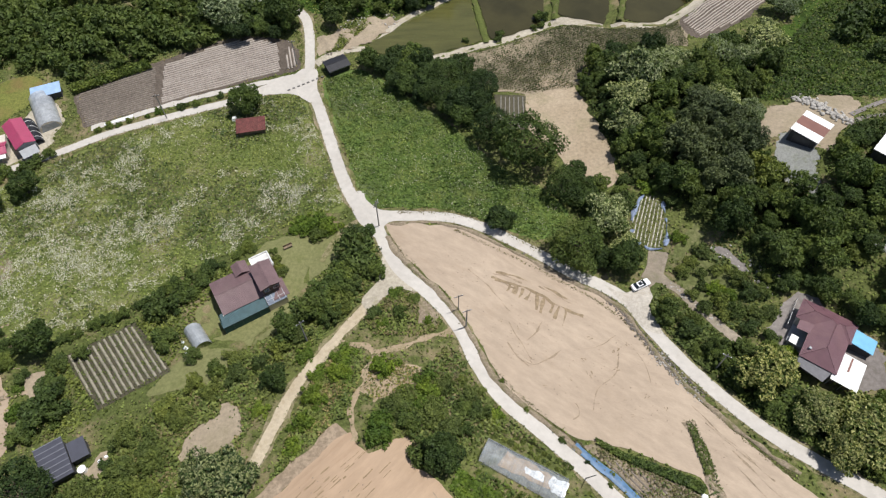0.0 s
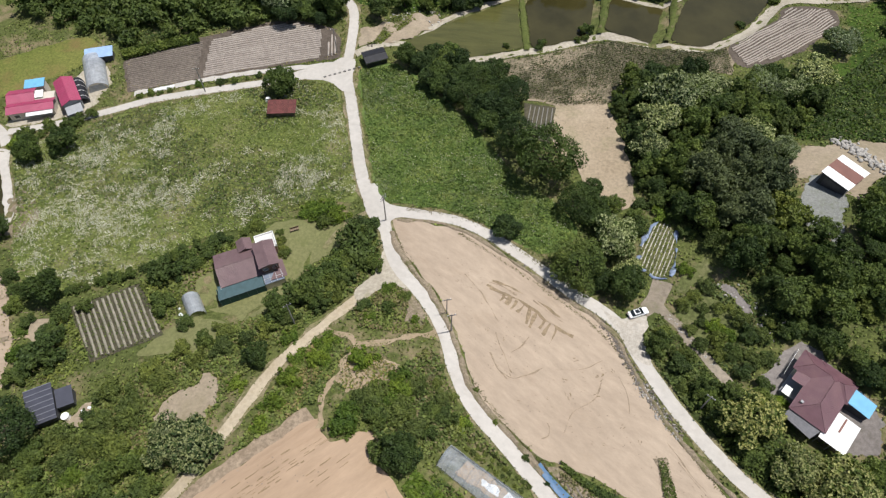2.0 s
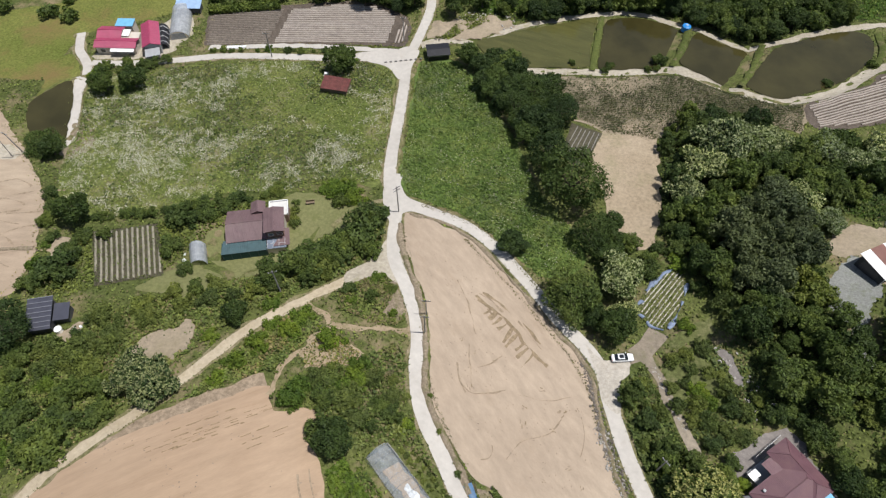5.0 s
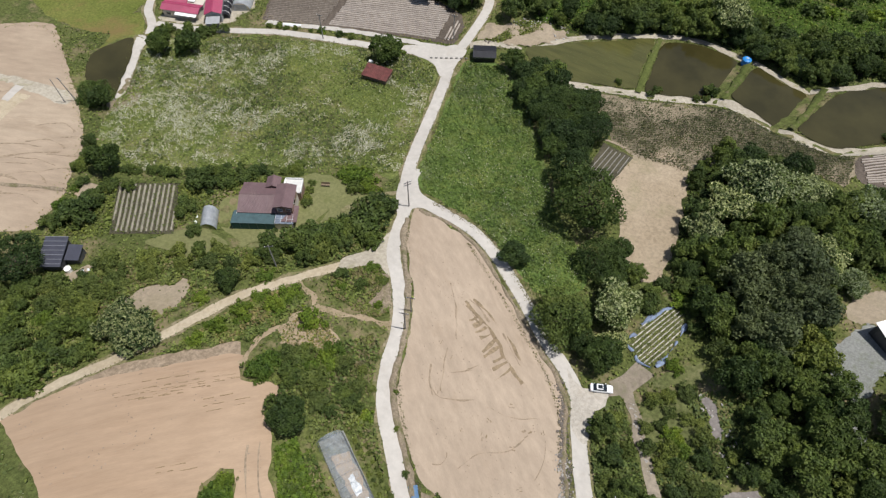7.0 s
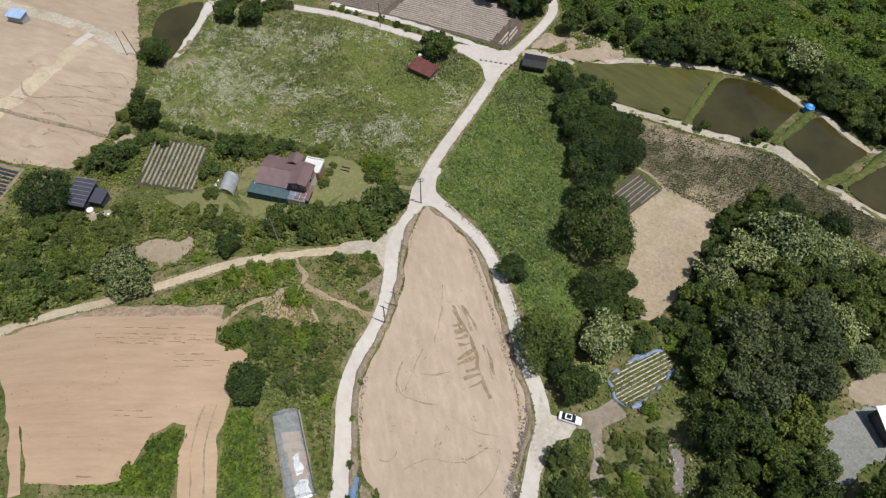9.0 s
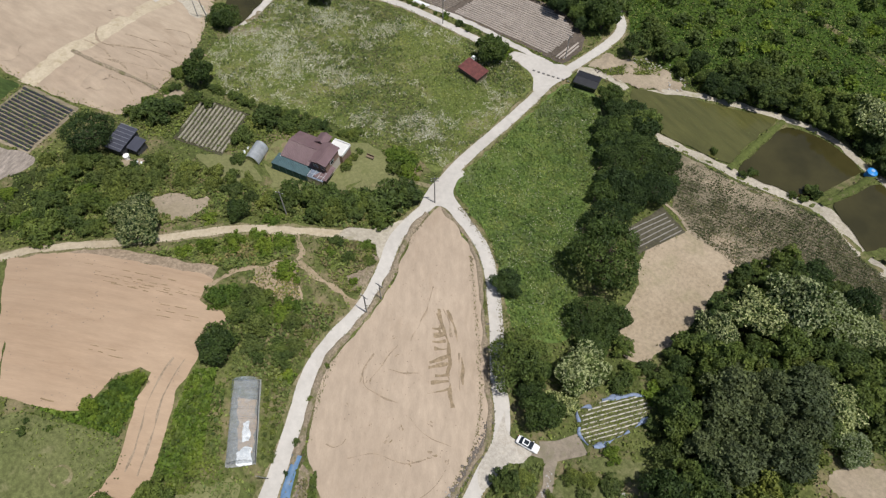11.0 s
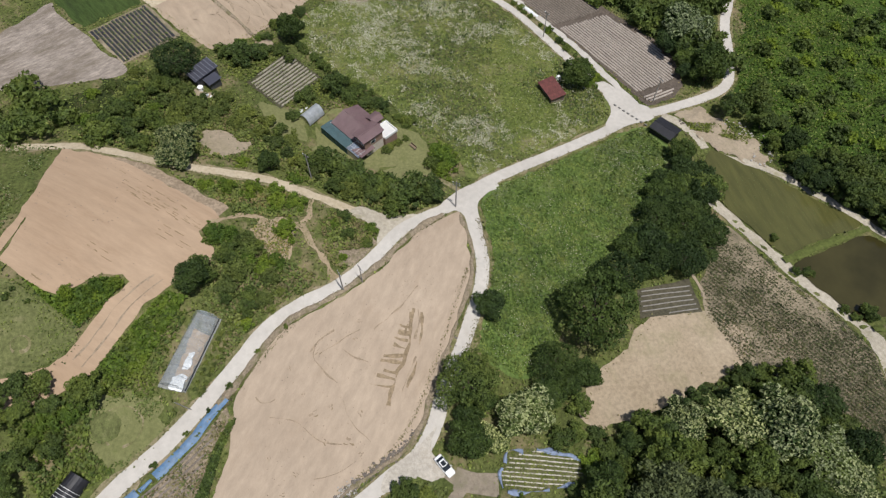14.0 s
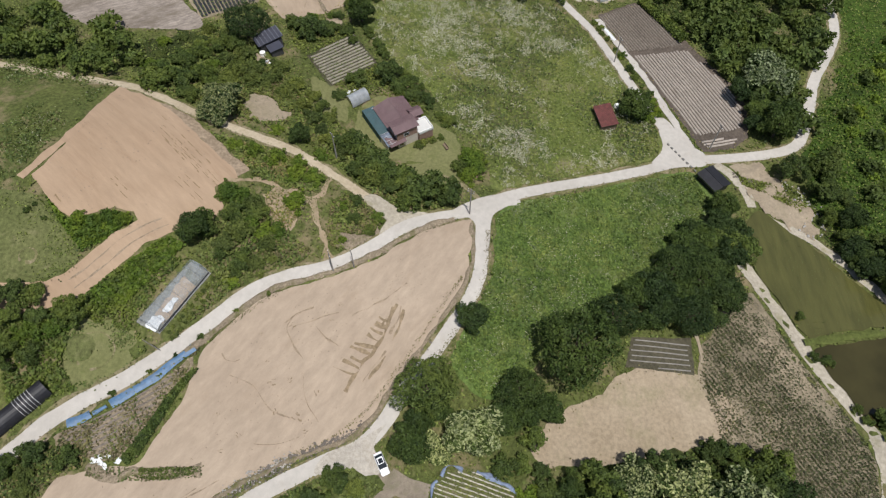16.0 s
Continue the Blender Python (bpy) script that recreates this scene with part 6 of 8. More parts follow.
for i, (poly_, mat_) in enumerate(((TAN_NE, M_DRY), (DIRT_W, M_DRY), (DIRT_W, M_WEED), (CROP, M_DRY), (RIDGE_FIELD, M_DRY), (LAWN_SW, M_BUSH), (VINYL, M_BUSH), (STRIPED, M_WEED), (MOUND, M_WEED), (BARE, M_WEED), (BARE, M_OLIVE), (CLEARED, M_WEED), (LAWN_SW, M_OLIVE))):
    fringe(chaikin(poly_, True, 1), 2.4, 0.7, 80 + i, mat_, "weeds straggling over the field edge")

# ---------------------------------------------------------------- building helpers
M_PURPLE = solid("brown_purple_roof_sheet", (0.145, 0.092, 0.096), 0.55, var=0.14, scale=0.6, stripes=("X", 1.9, 0.04), stain=(0.18, 0.125, 0.12))
M_MAROON = solid("maroon_roof_sheet", (0.135, 0.068, 0.08), 0.5, var=0.12, scale=0.6, stripes=("X", 1.9, 0.04), stain=(0.18, 0.1, 0.1))
M_CRIMSON = solid("crimson_roof_sheet", (0.34, 0.05, 0.11), 0.45, var=0.12, scale=0.5, stripes=("X", 1.9, 0.04))
M_RUST = solid("rusty_red_sheet", (0.13, 0.04, 0.035), 0.75, var=0.35, scale=0.9, stripes=("X", 2.6, 0.05), stain=(0.12, 0.05, 0.035))
M_BROWNR = solid("brown_roof_sheet", (0.20, 0.095, 0.075), 0.55, var=0.1, scale=0.5, stripes=("X", 2.0, 0.04))
M_WHITER = solid("white_roof_sheet", (0.82, 0.82, 0.80), 0.5, var=0.05, scale=0.6, stripes=("X", 2.0, 0.03))
M_SKYBLUE = solid("sky_blue_sheet", (0.16, 0.42, 0.62), 0.5, var=0.1, scale=0.7, stripes=("X", 2.0, 0.03))
M_PALEBLUE = solid("pale_blue_sheet", (0.30, 0.43, 0.62), 0.5, var=0.15, scale=0.7)
M_GLAZED = solid("dull_glazing", (0.17, 0.20, 0.25), 0.25, var=0.25, scale=1.0)
M_BARS = solid("aluminium_glazing_bar", (0.45, 0.46, 0.48), 0.4, var=0.1)
M_AWNING = solid("dark_grey_awning", (0.12, 0.12, 0.13), 0.6, var=0.2)
M_NET = solid("bluish_grey_netting", (0.20, 0.25, 0.36), 0.7, var=0.4, scale=1.5)
M_TEAL = solid("teal_netting", (0.025, 0.075, 0.08), 0.8, var=0.25, scale=2.5, bump=0.02)
M_TEALROOF = solid("teal_awning_sheet", (0.04, 0.085, 0.095), 0.5, var=0.2, scale=1.0, stripes=("X", 2.4, 0.03))
M_DARKROOF = solid("dark_blue_grey_roof_panel", (0.055, 0.057, 0.075), 0.4, var=0.15, scale=0.8, spec=0.5)
M_SEAM = solid("pale_roof_batten", (0.16, 0.165, 0.19), 0.5, var=0.1)
M_BLACKTARP = solid("black_tarp", (0.018, 0.018, 0.022), 0.55, var=0.3, scale=1.2, bump=0.04)
M_PLASTER = solid("cream_plaster_wall", (0.55, 0.5, 0.43), 0.85, var=0.1, scale=0.8, stain=(0.42, 0.37, 0.3))
M_BRICKW = solid("brown_house_wall", (0.26, 0.17, 0.13), 0.85, var=0.2, scale=3.0)
M_DARKWALL = solid("dark_shed_wall", (0.06, 0.06, 0.065), 0.7, var=0.2, scale=1.0)
M_GREYWALL = solid("grey_sheet_wall", (0.33, 0.34, 0.35), 0.6, var=0.12, scale=1.0)
M_WHITE = solid("white_paint", (0.80, 0.80, 0.78), 0.5, var=0.05)
M_TERRACE = solid("white_terrace_coating", (0.58, 0.575, 0.55), 0.7, var=0.08, scale=0.8)
M_GLASS = solid("dark_window_glass", (0.02, 0.025, 0.03), 0.08, var=0.2, spec=0.6)
M_FRAME = solid("galvanised_tube", (0.4, 0.41, 0.42), 0.4, 0.7, var=0.1)
M_FILM = see_through("greenhouse_film", (0.42, 0.47, 0.50), 0.76, 0.22)
M_HAZE = see_through("milky_greenhouse_film", (0.46, 0.49, 0.52), 0.3, 0.3)
M_SHEET = solid("white_plastic_sheet", (0.75, 0.77, 0.78), 0.4, var=0.08, scale=1.2, bump=0.03)
M_TARP = solid("blue_tarpaulin", (0.085, 0.165, 0.28), 0.5, var=0.2, scale=1.5, bump=0.05, stain=(0.17, 0.21, 0.27))
M_TANK = solid("blue_plastic_tank", (0.03, 0.24, 0.62), 0.4, var=0.08)
M_POLE = solid("concrete_pole", (0.27, 0.26, 0.245), 0.85, var=0.15, scale=2)
M_METAL = solid("dark_steel", (0.09, 0.09, 0.1), 0.5, 0.5)
M_CARW = solid("white_car_paint", (0.80, 0.81, 0.82), 0.25, var=0.03, spec=0.6)
M_TYRE = solid("tyre_rubber", (0.02, 0.02, 0.02), 0.85)
M_RED = solid("red_lamp", (0.4, 0.02, 0.02), 0.3)
M_WOODP = solid("weathered_timber", (0.2, 0.15, 0.1), 0.9, var=0.3, scale=3)
M_BLOCKD = solid("dark_kerb_block", (0.16, 0.155, 0.145), 0.9, var=0.2, scale=2)


def thing(name, x, y, turn, label, category, group="", dz=0.0):
    root = tagged(new(name), label, category, group)
    root.matrix_basis = pose(x, y, H(x, y) + dz, 0, 0, turn)
    return root


def box(x0, x1, y0, y1, z0, z1, bm=None, bevel=0.0):
    own = bmesh.new() if bm is None else bm
    r = bmesh.ops.create_cube(own, size=1)
    bmesh.ops.transform(own, matrix=Matrix.LocRotScale(((x0 + x1) / 2, (y0 + y1) / 2, (z0 + z1) / 2), None, (x1 - x0, y1 - y0, z1 - z0)), verts=r["verts"])
    if bevel:
        es = list({e for v in r["verts"] for e in v.link_edges})
        bmesh.ops.bevel(own, geom=es, offset=bevel, segments=2, affect="EDGES")
    return own


def sheet(quad, thick=0.08, bm=None):
    """A flat panel with thickness from four corners."""
    own = bmesh.new() if bm is None else bm
    q = [Vector(c) for c in quad]
    n = (q[1] - q[0]).cross(q[2] - q[1]).normalized()
    if n.z < 0:
        n = -n
    lo, hi = [own.verts.new(c) for c in q], [own.verts.new(c + n * thick) for c in q]
    k = len(q)
    own.faces.new(lo)
    own.faces.new(hi)
    for i in range(k):
        own.faces.new((lo[i], lo[(i + 1) % k], hi[(i + 1) % k], hi[i]))
    return own


def shell(x0, x1, y0, y1, z0, z1, gable=None, gz=0.0):
    """A hollow-looking wall block; gable 'x' or 'y' names the way the ridge runs."""
    bm = bmesh.new()
    if not gable:
        return box(x0, x1, y0, y1, z0, z1, bm)
    if gable == "x":
        prof = [(y0, z0), (y1, z0), (y1, z1), ((y0 + y1) / 2, gz), (y0, z1)]
        a, b = [bm.verts.new((x0, p_[0], p_[1])) for p_ in prof], [bm.verts.new((x1, p_[0], p_[1])) for p_ in prof]
    else:
        prof = [(x0, z0), (x1, z0), (x1, z1), ((x0 + x1) / 2, gz), (x0, z1)]
        a, b = [bm.verts.new((p_[0], y0, p_[1])) for p_ in prof], [bm.verts.new((p_[0], y1, p_[1])) for p_ in prof]
    bm.faces.new(a)
    bm.faces.new(b)
    for i in range(5):
        bm.faces.new((a[i], a[(i + 1) % 5], b[(i + 1) % 5], b[i]))
    return bm


def gable_roof(parent, x0, x1, y0, y1, eave, ridge, mat, along="x", over=0.35, thick=0.1, label=""):
    """Two pitched slabs and a ridge cap."""
    x0, x1, y0, y1 = x0 - over, x1 + over, y0 - over, y1 + over
    if along == "x":
        m_ = (y0 + y1) / 2
        a, b = [(x0, y0, eave), (x1, y0, eave), (x1, m_, ridge), (x0, m_, ridge)], [(x0, y1, eave), (x1, y1, eave), (x1, m_, ridge), (x0, m_, ridge)]
        cap = box(x0, x1, m_ - 0.14, m_ + 0.14, ridge + thick * 0.6, ridge + thick + 0.06)
    else:
        m_ = (x0 + x1) / 2
        a, b = [(x0, y0, eave), (x0, y1, eave), (m_, y1, ridge), (m_, y0, ridge)], [(x1, y0, eave), (x1, y1, eave), (m_, y1, ridge), (m_, y0, ridge)]
        cap = box(m_ - 0.14, m_ + 0.14, y0, y1, ridge + thick * 0.6, ridge + thick + 0.06)
    r1 = part("roof_slope", sheet(a, thick), mat, parent, label)
    part("roof_slope", sheet(b, thick), mat, parent, label)
    part("ridge_cap", cap, mat, r1)


def hip_roof(parent, x0, x1, y0, y1, eave, ridge, mat, along="y", over=0.4, label=""):
    x0, x1, y0, y1 = x0 - over, x1 + over, y0 - over, y1 + over
    if along == "y":
        m_, i = (x0 + x1) / 2, (x1 - x0) / 2
        p0, p1 = (m_, y0 + i, ridge), (m_, y1 - i, ridge)
        quads = [[(x0, y0, eave), (x0, y1, eave), p1, p0], [(x1, y0, eave), (x1, y1, eave), p1, p0], [(x0, y0, eave), (x1, y0, eave), p0], [(x0, y1, eave), (x1, y1, eave), p1]]
    else:
        m_, i = (y0 + y1) / 2, (y1 - y0) / 2
        p0, p1 = (x0 + i, m_, ridge), (x1 - i, m_, ridge)
        quads = [[(x0, y0, eave), (x1, y0, eave), p1, p0], [(x0, y1, eave), (x1, y1, eave), p1, p0], [(x0, y0, eave), (x0, y1, eave), p0], [(x1, y0, eave), (x1, y1, eave), p1]]
    for q in quads:
        part("roof_slope", sheet(q, 0.1), mat, parent, label)


def window(parent, x, y, z, w, h_, face):
    """A framed pane on a wall; face: '-y', '+y', '-x' or '+x'."""
    s = -1 if face[0] == "-" else 1
    if face[1] == "y":
        f_ = part("window", box(x - w / 2, x + w / 2, y, y + s * 0.06, z, z + h_) if s > 0 else box(x - w / 2, x + w / 2, y - 0.06, y, z, z + h_), M_WHITE, parent, "white framed window")
        part("pane", box(x - w / 2 + 0.08, x + w / 2 - 0.08, *((y + 0.05, y + 0.075) if s > 0 else (y - 0.075, y - 0.05)), z + 0.08, z + h_ - 0.08), M_GLASS, f_)
    else:
        f_ = part("window", box(*((x, x + 0.06) if s > 0 else (x - 0.06, x)), y - w / 2, y + w / 2, z, z + h_), M_WHITE, parent, "white framed window")
        part("pane", box(*((x + 0.05, x + 0.075) if s > 0 else (x - 0.075, x - 0.05)), y - w / 2 + 0.08, y + w / 2 - 0.08, z + 0.08, z + h_ - 0.08), M_GLASS, f_)


def tube(a, b, r, sides=8, bm=None, r2=None):
    own = bmesh.new() if bm is None else bm
    m_ = (Vector(b) - Vector(a)).to_track_quat("Z", "Y").to_matrix().to_4x4()
    m_.translation = (Vector(a) + Vector(b)) / 2
    bmesh.ops.create_cone(own, cap_ends=True, segments=sides, radius1=r, radius2=r if r2 is None else r2, depth=(Vector(b) - Vector(a)).length, matrix=m_)
    return own


def arch(x0, x1, half, tall, wall=0.0, sides=12, thick=0.03):
    """A tunnel skin along x."""
    bm = bmesh.new()
    prof = [(-half, 0.0)] + [(-half * math.cos(math.pi * i / sides), wall + (tall - wall) * math.sin(math.pi * i / sides)) for i in range(sides + 1)] + [(half, 0.0)]
    xs = np.linspace(x0, x1, max(2, int((x1 - x0) / 1.2)))
    grid_ = [[bm.verts.new((x, p_[0], p_[1] + 0.02 * math.sin(i * 2.1 + j))) for i, p_ in enumerate(prof)] for j, x in enumerate(xs)]
    for a, b in zip(grid_, grid_[1:]):
        for i in range(len(prof) - 1):
            bm.faces.new((a[i], a[i + 1], b[i + 1], b[i]))
    bmesh.ops.remove_doubles(bm, verts=bm.verts, dist=1e-4)
    return bm


def hoop(x, half, tall, wall=0.0, r=0.03, sides=10):
    bm = bmesh.new()
    pts = [(x, -half, 0)] + [(x, -half * math.cos(math.pi * i / sides), wall + (tall - wall) * math.sin(math.pi * i / sides)) for i in range(sides + 1)] + [(x, half, 0)]
    for a, b in zip(pts, pts[1:]):
        if (Vector(a) - Vector(b)).length > 0.01:
            tube(a, b, r, 5, bm)
    return bm


# ---------------------------------------------------------------- brown-roofed house with teal veranda
hw = thing("house", -39.4, 51.1, 31, "two-storey house with brown-purple sheet roofs and teal veranda", "house", dz=0.15)
hw.matrix_basis = hw.matrix_basis @ Matrix.Scale(0.94, 4)
part("lower_wall", shell(1.5, 13.0, 2.8, 9.6, -0.6, 2.6), M_PLASTER, hw)
part("upper_wall", shell(9.6, 13.0, 2.6, 7.8, 2.55, 5.1, "y", 5.5), M_BRICKW, hw)
gable_roof(hw, 1.5, 9.5, 2.8, 10.0, 2.65, 3.9, M_PURPLE, "x", 0.45)
gable_roof(hw, 9.6, 13.0, 2.4, 7.8, 5.15, 5.65, M_PURPLE, "y", 0.4)
gable_roof(hw, 6.4, 9.0, 8.8, 11.4, 3.4, 4.1, M_PURPLE, "y", 0.2)
part("back_wall", shell(6.6, 8.8, 9.0, 11.2, -0.4, 3.4, "y", 3.9), M_BRICKW, hw)
part("side_roof", sheet([(10.6, 0.5, 2.4), (14.0, 0.5, 2.3), (14.0, 4.6, 2.5), (13.1, 4.6, 2.7)], 0.1), M_PURPLE, hw)
part("terrace_wall", shell(10.05, 13.75, 7.9, 11.45, -0.5, 2.6), M_BRICKW, hw)
terrace = part("terrace", box(9.9, 13.9, 7.9, 11.6, 2.6, 2.9), M_TERRACE, hw, "white flat roof terrace")
for q in ((9.9, 13.9, 11.45, 11.6), (13.75, 13.9, 7.9, 11.6), (9.9, 10.05, 9.8, 11.6)):
    part("parapet", box(q[0], q[1], q[2], q[3], 2.9, 3.35), M_WHITE, terrace)
veranda = part("veranda_roof", sheet([(0.0, 0.0, 2.1), (9.2, 0.0, 2.1), (9.2, 3.0, 2.55), (0.4, 3.0, 2.55)], 0.07), M_TEALROOF, hw, "teal awning roof")
part("veranda_net", box(0.0, 9.2, 0.02, 0.08, -0.5, 2.1), M_TEAL, hw, "dark teal shade netting")
part("veranda_net", box(0.0, 0.06, 0.08, 3.0, -0.5, 2.1), M_TEAL, hw, "dark teal shade netting")
for i in range(6):
    part("post", box(0.1 + i * 1.8, 0.2 + i * 1.8, -0.06, 0.0, -0.6, 2.2), M_TEALROOF, veranda)
part("sunroom_roof", sheet([(9.3, 0.1, 2.15), (13.3, 0.1, 2.15), (13.3, 2.3, 2.45), (9.3, 2.3, 2.45)], 0.05), M_GLAZED, hw, "pale glazed sunroom roof")
for i in range(4):
    part("glazing_bar", box(9.4 + i * 1.2, 9.47 + i * 1.2, 0.05, 2.35, 2.5, 2.58), M_BARS, hw, "pale glazing bar")
part("glazing_bar", box(9.3, 13.3, 1.1, 1.17, 2.42, 2.5), M_BARS, hw, "pale glazing bar")
part("sunroom_wall", box(9.3, 13.2, 0.12, 0.2, -0.5, 2.15), M_PLASTER, hw)
part("gutter", box(1.0, 1.12, 2.2, 9.8, 2.5, 2.66), M_WHITE, hw, "white eaves gutter")
for x_ in (10.4, 12.2):
    window(hw, x_, 2.6, 3.2, 1.1, 0.9, "-y")
window(hw, 13.0, 5.0, 3.2, 1.4, 0.9, "+x")
window(hw, 13.0, 3.6, 0.6, 1.2, 1.1, "+x")
window(hw, 1.5, 6.0, 0.7, 1.6, 1.1, "-x")

tent = thing("garden_greenhouse", -44.0, 49.7, 128, "small milky plastic hoop greenhouse on the lawn", "greenhouse")
part("cover", arch(-2.3, 2.3, 1.6, 2.1), M_HAZE, tent)
for i in range(4):
    part("hoop", hoop(-2.3 + i * 1.53, 1.57, 2.06), M_FRAME, tent)
part("end_panel", sheet([(2.3, -1.5, 0), (2.3, 1.5, 0), (2.3, 1.0, 1.6), (2.3, -1.0, 1.6)], 0.03), M_HAZE, tent)

for x_, y_, s_ in ((-45.6, 47.6, 0.5), (-44.9, 46.6, 0.4), (-46.4, 48.8, 0.35), (-54.6, 27.6, 0.45), (-53.9, 28.4, 0.35)):
    sack = thing("plastic_sack", x_, y_, x_ * 40, "pale filled plastic sack lying outdoors", "sack", "sacks")
    part("bag", box(-s_, s_, -s_ * 0.6, s_ * 0.6, -0.05, 0.32, bevel=0.13), M_SHEET, sack)
bench = thing("garden_bench", -30.6, 69.8, 30, "dark garden bench on the lawn", "bench")
part("seat", box(-0.9, 0.9, -0.25, 0.25, 0.4, 0.47), M_WOODP, bench)
part("backrest", box(-0.9, 0.9, 0.22, 0.28, 0.5, 0.95), M_WOODP, bench)
for x_ in (-0.75, 0.75):
    part("leg", box(x_ - 0.05, x_ + 0.05, -0.22, 0.22, 0, 0.4), M_METAL, bench)

# ---------------------------------------------------------------- dark hut among the bushes
hut = thing("hut", -61.0, 23.5, 33, "small hut with dark blue-grey seamed metal roof", "hut")
part("wall", shell(0.2, 3.9, 0.3, 5.8, -0.8, 2.2), M_DARKWALL, hut)
hr = part("roof", sheet([(-0.2, -0.2, 2.15), (4.2, -0.2, 2.15), (4.2, 6.2, 2.75), (-0.2, 6.2, 2.75)], 0.1), M_DARKROOF, hut)
for i in range(7):
    y_ = 0.3 + i * 0.95
    part("seam", sheet([(-0.2, y_, 2.3 + (y_ + 0.2) * 0.094), (4.2, y_, 2.3 + (y_ + 0.2) * 0.094), (4.2, y_ + 0.14, 2.3 + (y_ + 0.34) * 0.094), (-0.2, y_ + 0.14, 2.3 + (y_ + 0.34) * 0.094)], 0.05), M_SEAM, hr)
part("annex_wall", shell(4.2, 6.6, 1.8, 4.6, -0.8, 1.8), M_DARKWALL, hut)
part("annex_roof", sheet([(4.25, 1.5, 1.85), (6.9, 1.5, 1.7), (6.9, 4.9, 1.9), (4.25, 4.9, 2.05)], 0.08), M_DARKROOF, hut)
dish = thing("water_drum", -56.9, 26.3, 0, "round white drum beside the hut", "drum")
part("drum", tube((0, 0, 0), (0, 0, 0.9), 0.62, 16), M_WHITE, dish)
part("lid", tube((0, 0, 0.9), (0, 0, 1.02), 0.66, 16), M_WHITE, dish)

# ---------------------------------------------------------------- farmhouse with maroon roof, white and blue lean-tos
eh = thing("farmhouse", 59.2, 43.5, -34.9, "single-storey farmhouse with maroon hipped metal roof", "house", dz=0.5)
part("wall", shell(0.3, 5.3, 0.3, 10.4, -0.8, 2.6), M_PLASTER, eh)
part("wing_wall", shell(-2.4, 5.6, 6.8, 10.4, -0.8, 2.6), M_PLASTER, eh)
hip_roof(eh, 0.2, 5.4, 0.2, 10.5, 2.65, 4.0, M_MAROON, "y", 0.45)
hip_roof(eh, -2.6, 5.9, 6.9, 10.4, 2.66, 3.7, M_MAROON, "x", 0.4)
part("porch_roof", sheet([(-2.2, 4.6, 2.5), (0.4, 4.6, 2.75), (0.4, 6.6, 2.85), (-2.2, 6.6, 2.6)], 0.1), M_MAROON, eh)
part("porch_deck", box(-2.4, 0.2, 3.0, 6.8, -0.8, 0.2), M_GREYWALL, eh)
white_lean = part("white_canopy", sheet([(5.3, -1.2, 2.35), (9.6, -1.2, 2.25), (9.6, 4.6, 2.25), (5.3, 4.6, 2.45)], 0.09), M_WHITER, eh, "white sheet-metal canopy roof")
part("canopy_ridge", box(7.2, 7.5, 1.6, 4.4, 2.38, 2.5), M_BROWNR, white_lean)
for x_, y_ in ((5.5, -1.0), (9.4, -1.0), (9.4, 4.4), (7.4, -1.0)):
    part("canopy_post", box(x_ - 0.06, x_ + 0.06, y_ - 0.06, y_ + 0.06, -1.0, 2.3), M_FRAME, white_lean)
blue_lean = part("blue_canopy", sheet([(6.0, 6.9, 2.75), (9.9, 6.9, 2.3), (9.9, 9.9, 2.3), (6.0, 9.9, 2.75)], 0.09), M_SKYBLUE, eh, "sky-blue corrugated canopy roof")
part("blue_wall", box(6.2, 9.7, 9.6, 9.75, -1.0, 2.3), M_DARKWALL, blue_lean)
part("blue_wall", box(6.2, 9.7, 7.0, 7.15, -1.0, 2.3), M_DARKWALL, blue_lean)
part("front_awning", sheet([(-0.6, -1.5, 2.0), (4.6, -2.2, 1.9), (5.2, -0.2, 2.5), (0.2, 0.0, 2.5)], 0.07), M_AWNING, eh, "dark grey lean-to awning")
part("chimney", box(0.5, 0.9, 1.4, 1.8, 2.7, 3.6), M_GREYWALL, eh)
window(eh, 0.3, 2.2, 0.6, 1.6, 1.2, "-x")
window(eh, 2.4, 0.3, 0.6, 1.6, 1.2, "-y")
shack = thing("white_cabinet", 59.8, 47.1, -35, "small white shed by the porch", "shed")
part("body", box(-0.5, 0.5, -0.7, 0.7, -0.2, 1.5, bevel=0.04), M_GREYWALL, shack)
part("lid", sheet([(-0.6, -0.8, 1.5), (0.6, -0.8, 1.5), (0.6, 0.8, 1.65), (-0.6, 0.8, 1.65)], 0.06), M_WHITE, shack)
fence = thing("yard_fence", 61.2, 52.4, 58, "dark metal fence beside the porch", "fence")
for i in range(7):
    part("post", box(-3 + i, -2.94 + i, -0.03, 0.03, -0.2, 1.5), M_METAL, fence)
part("rail", box(-3, 3.06, -0.02, 0.02, 1.3, 1.38), M_WHITE, fence)
part("rail", box(-3, 3.06, -0.02, 0.02, 0.6, 0.66), M_METAL, fence)

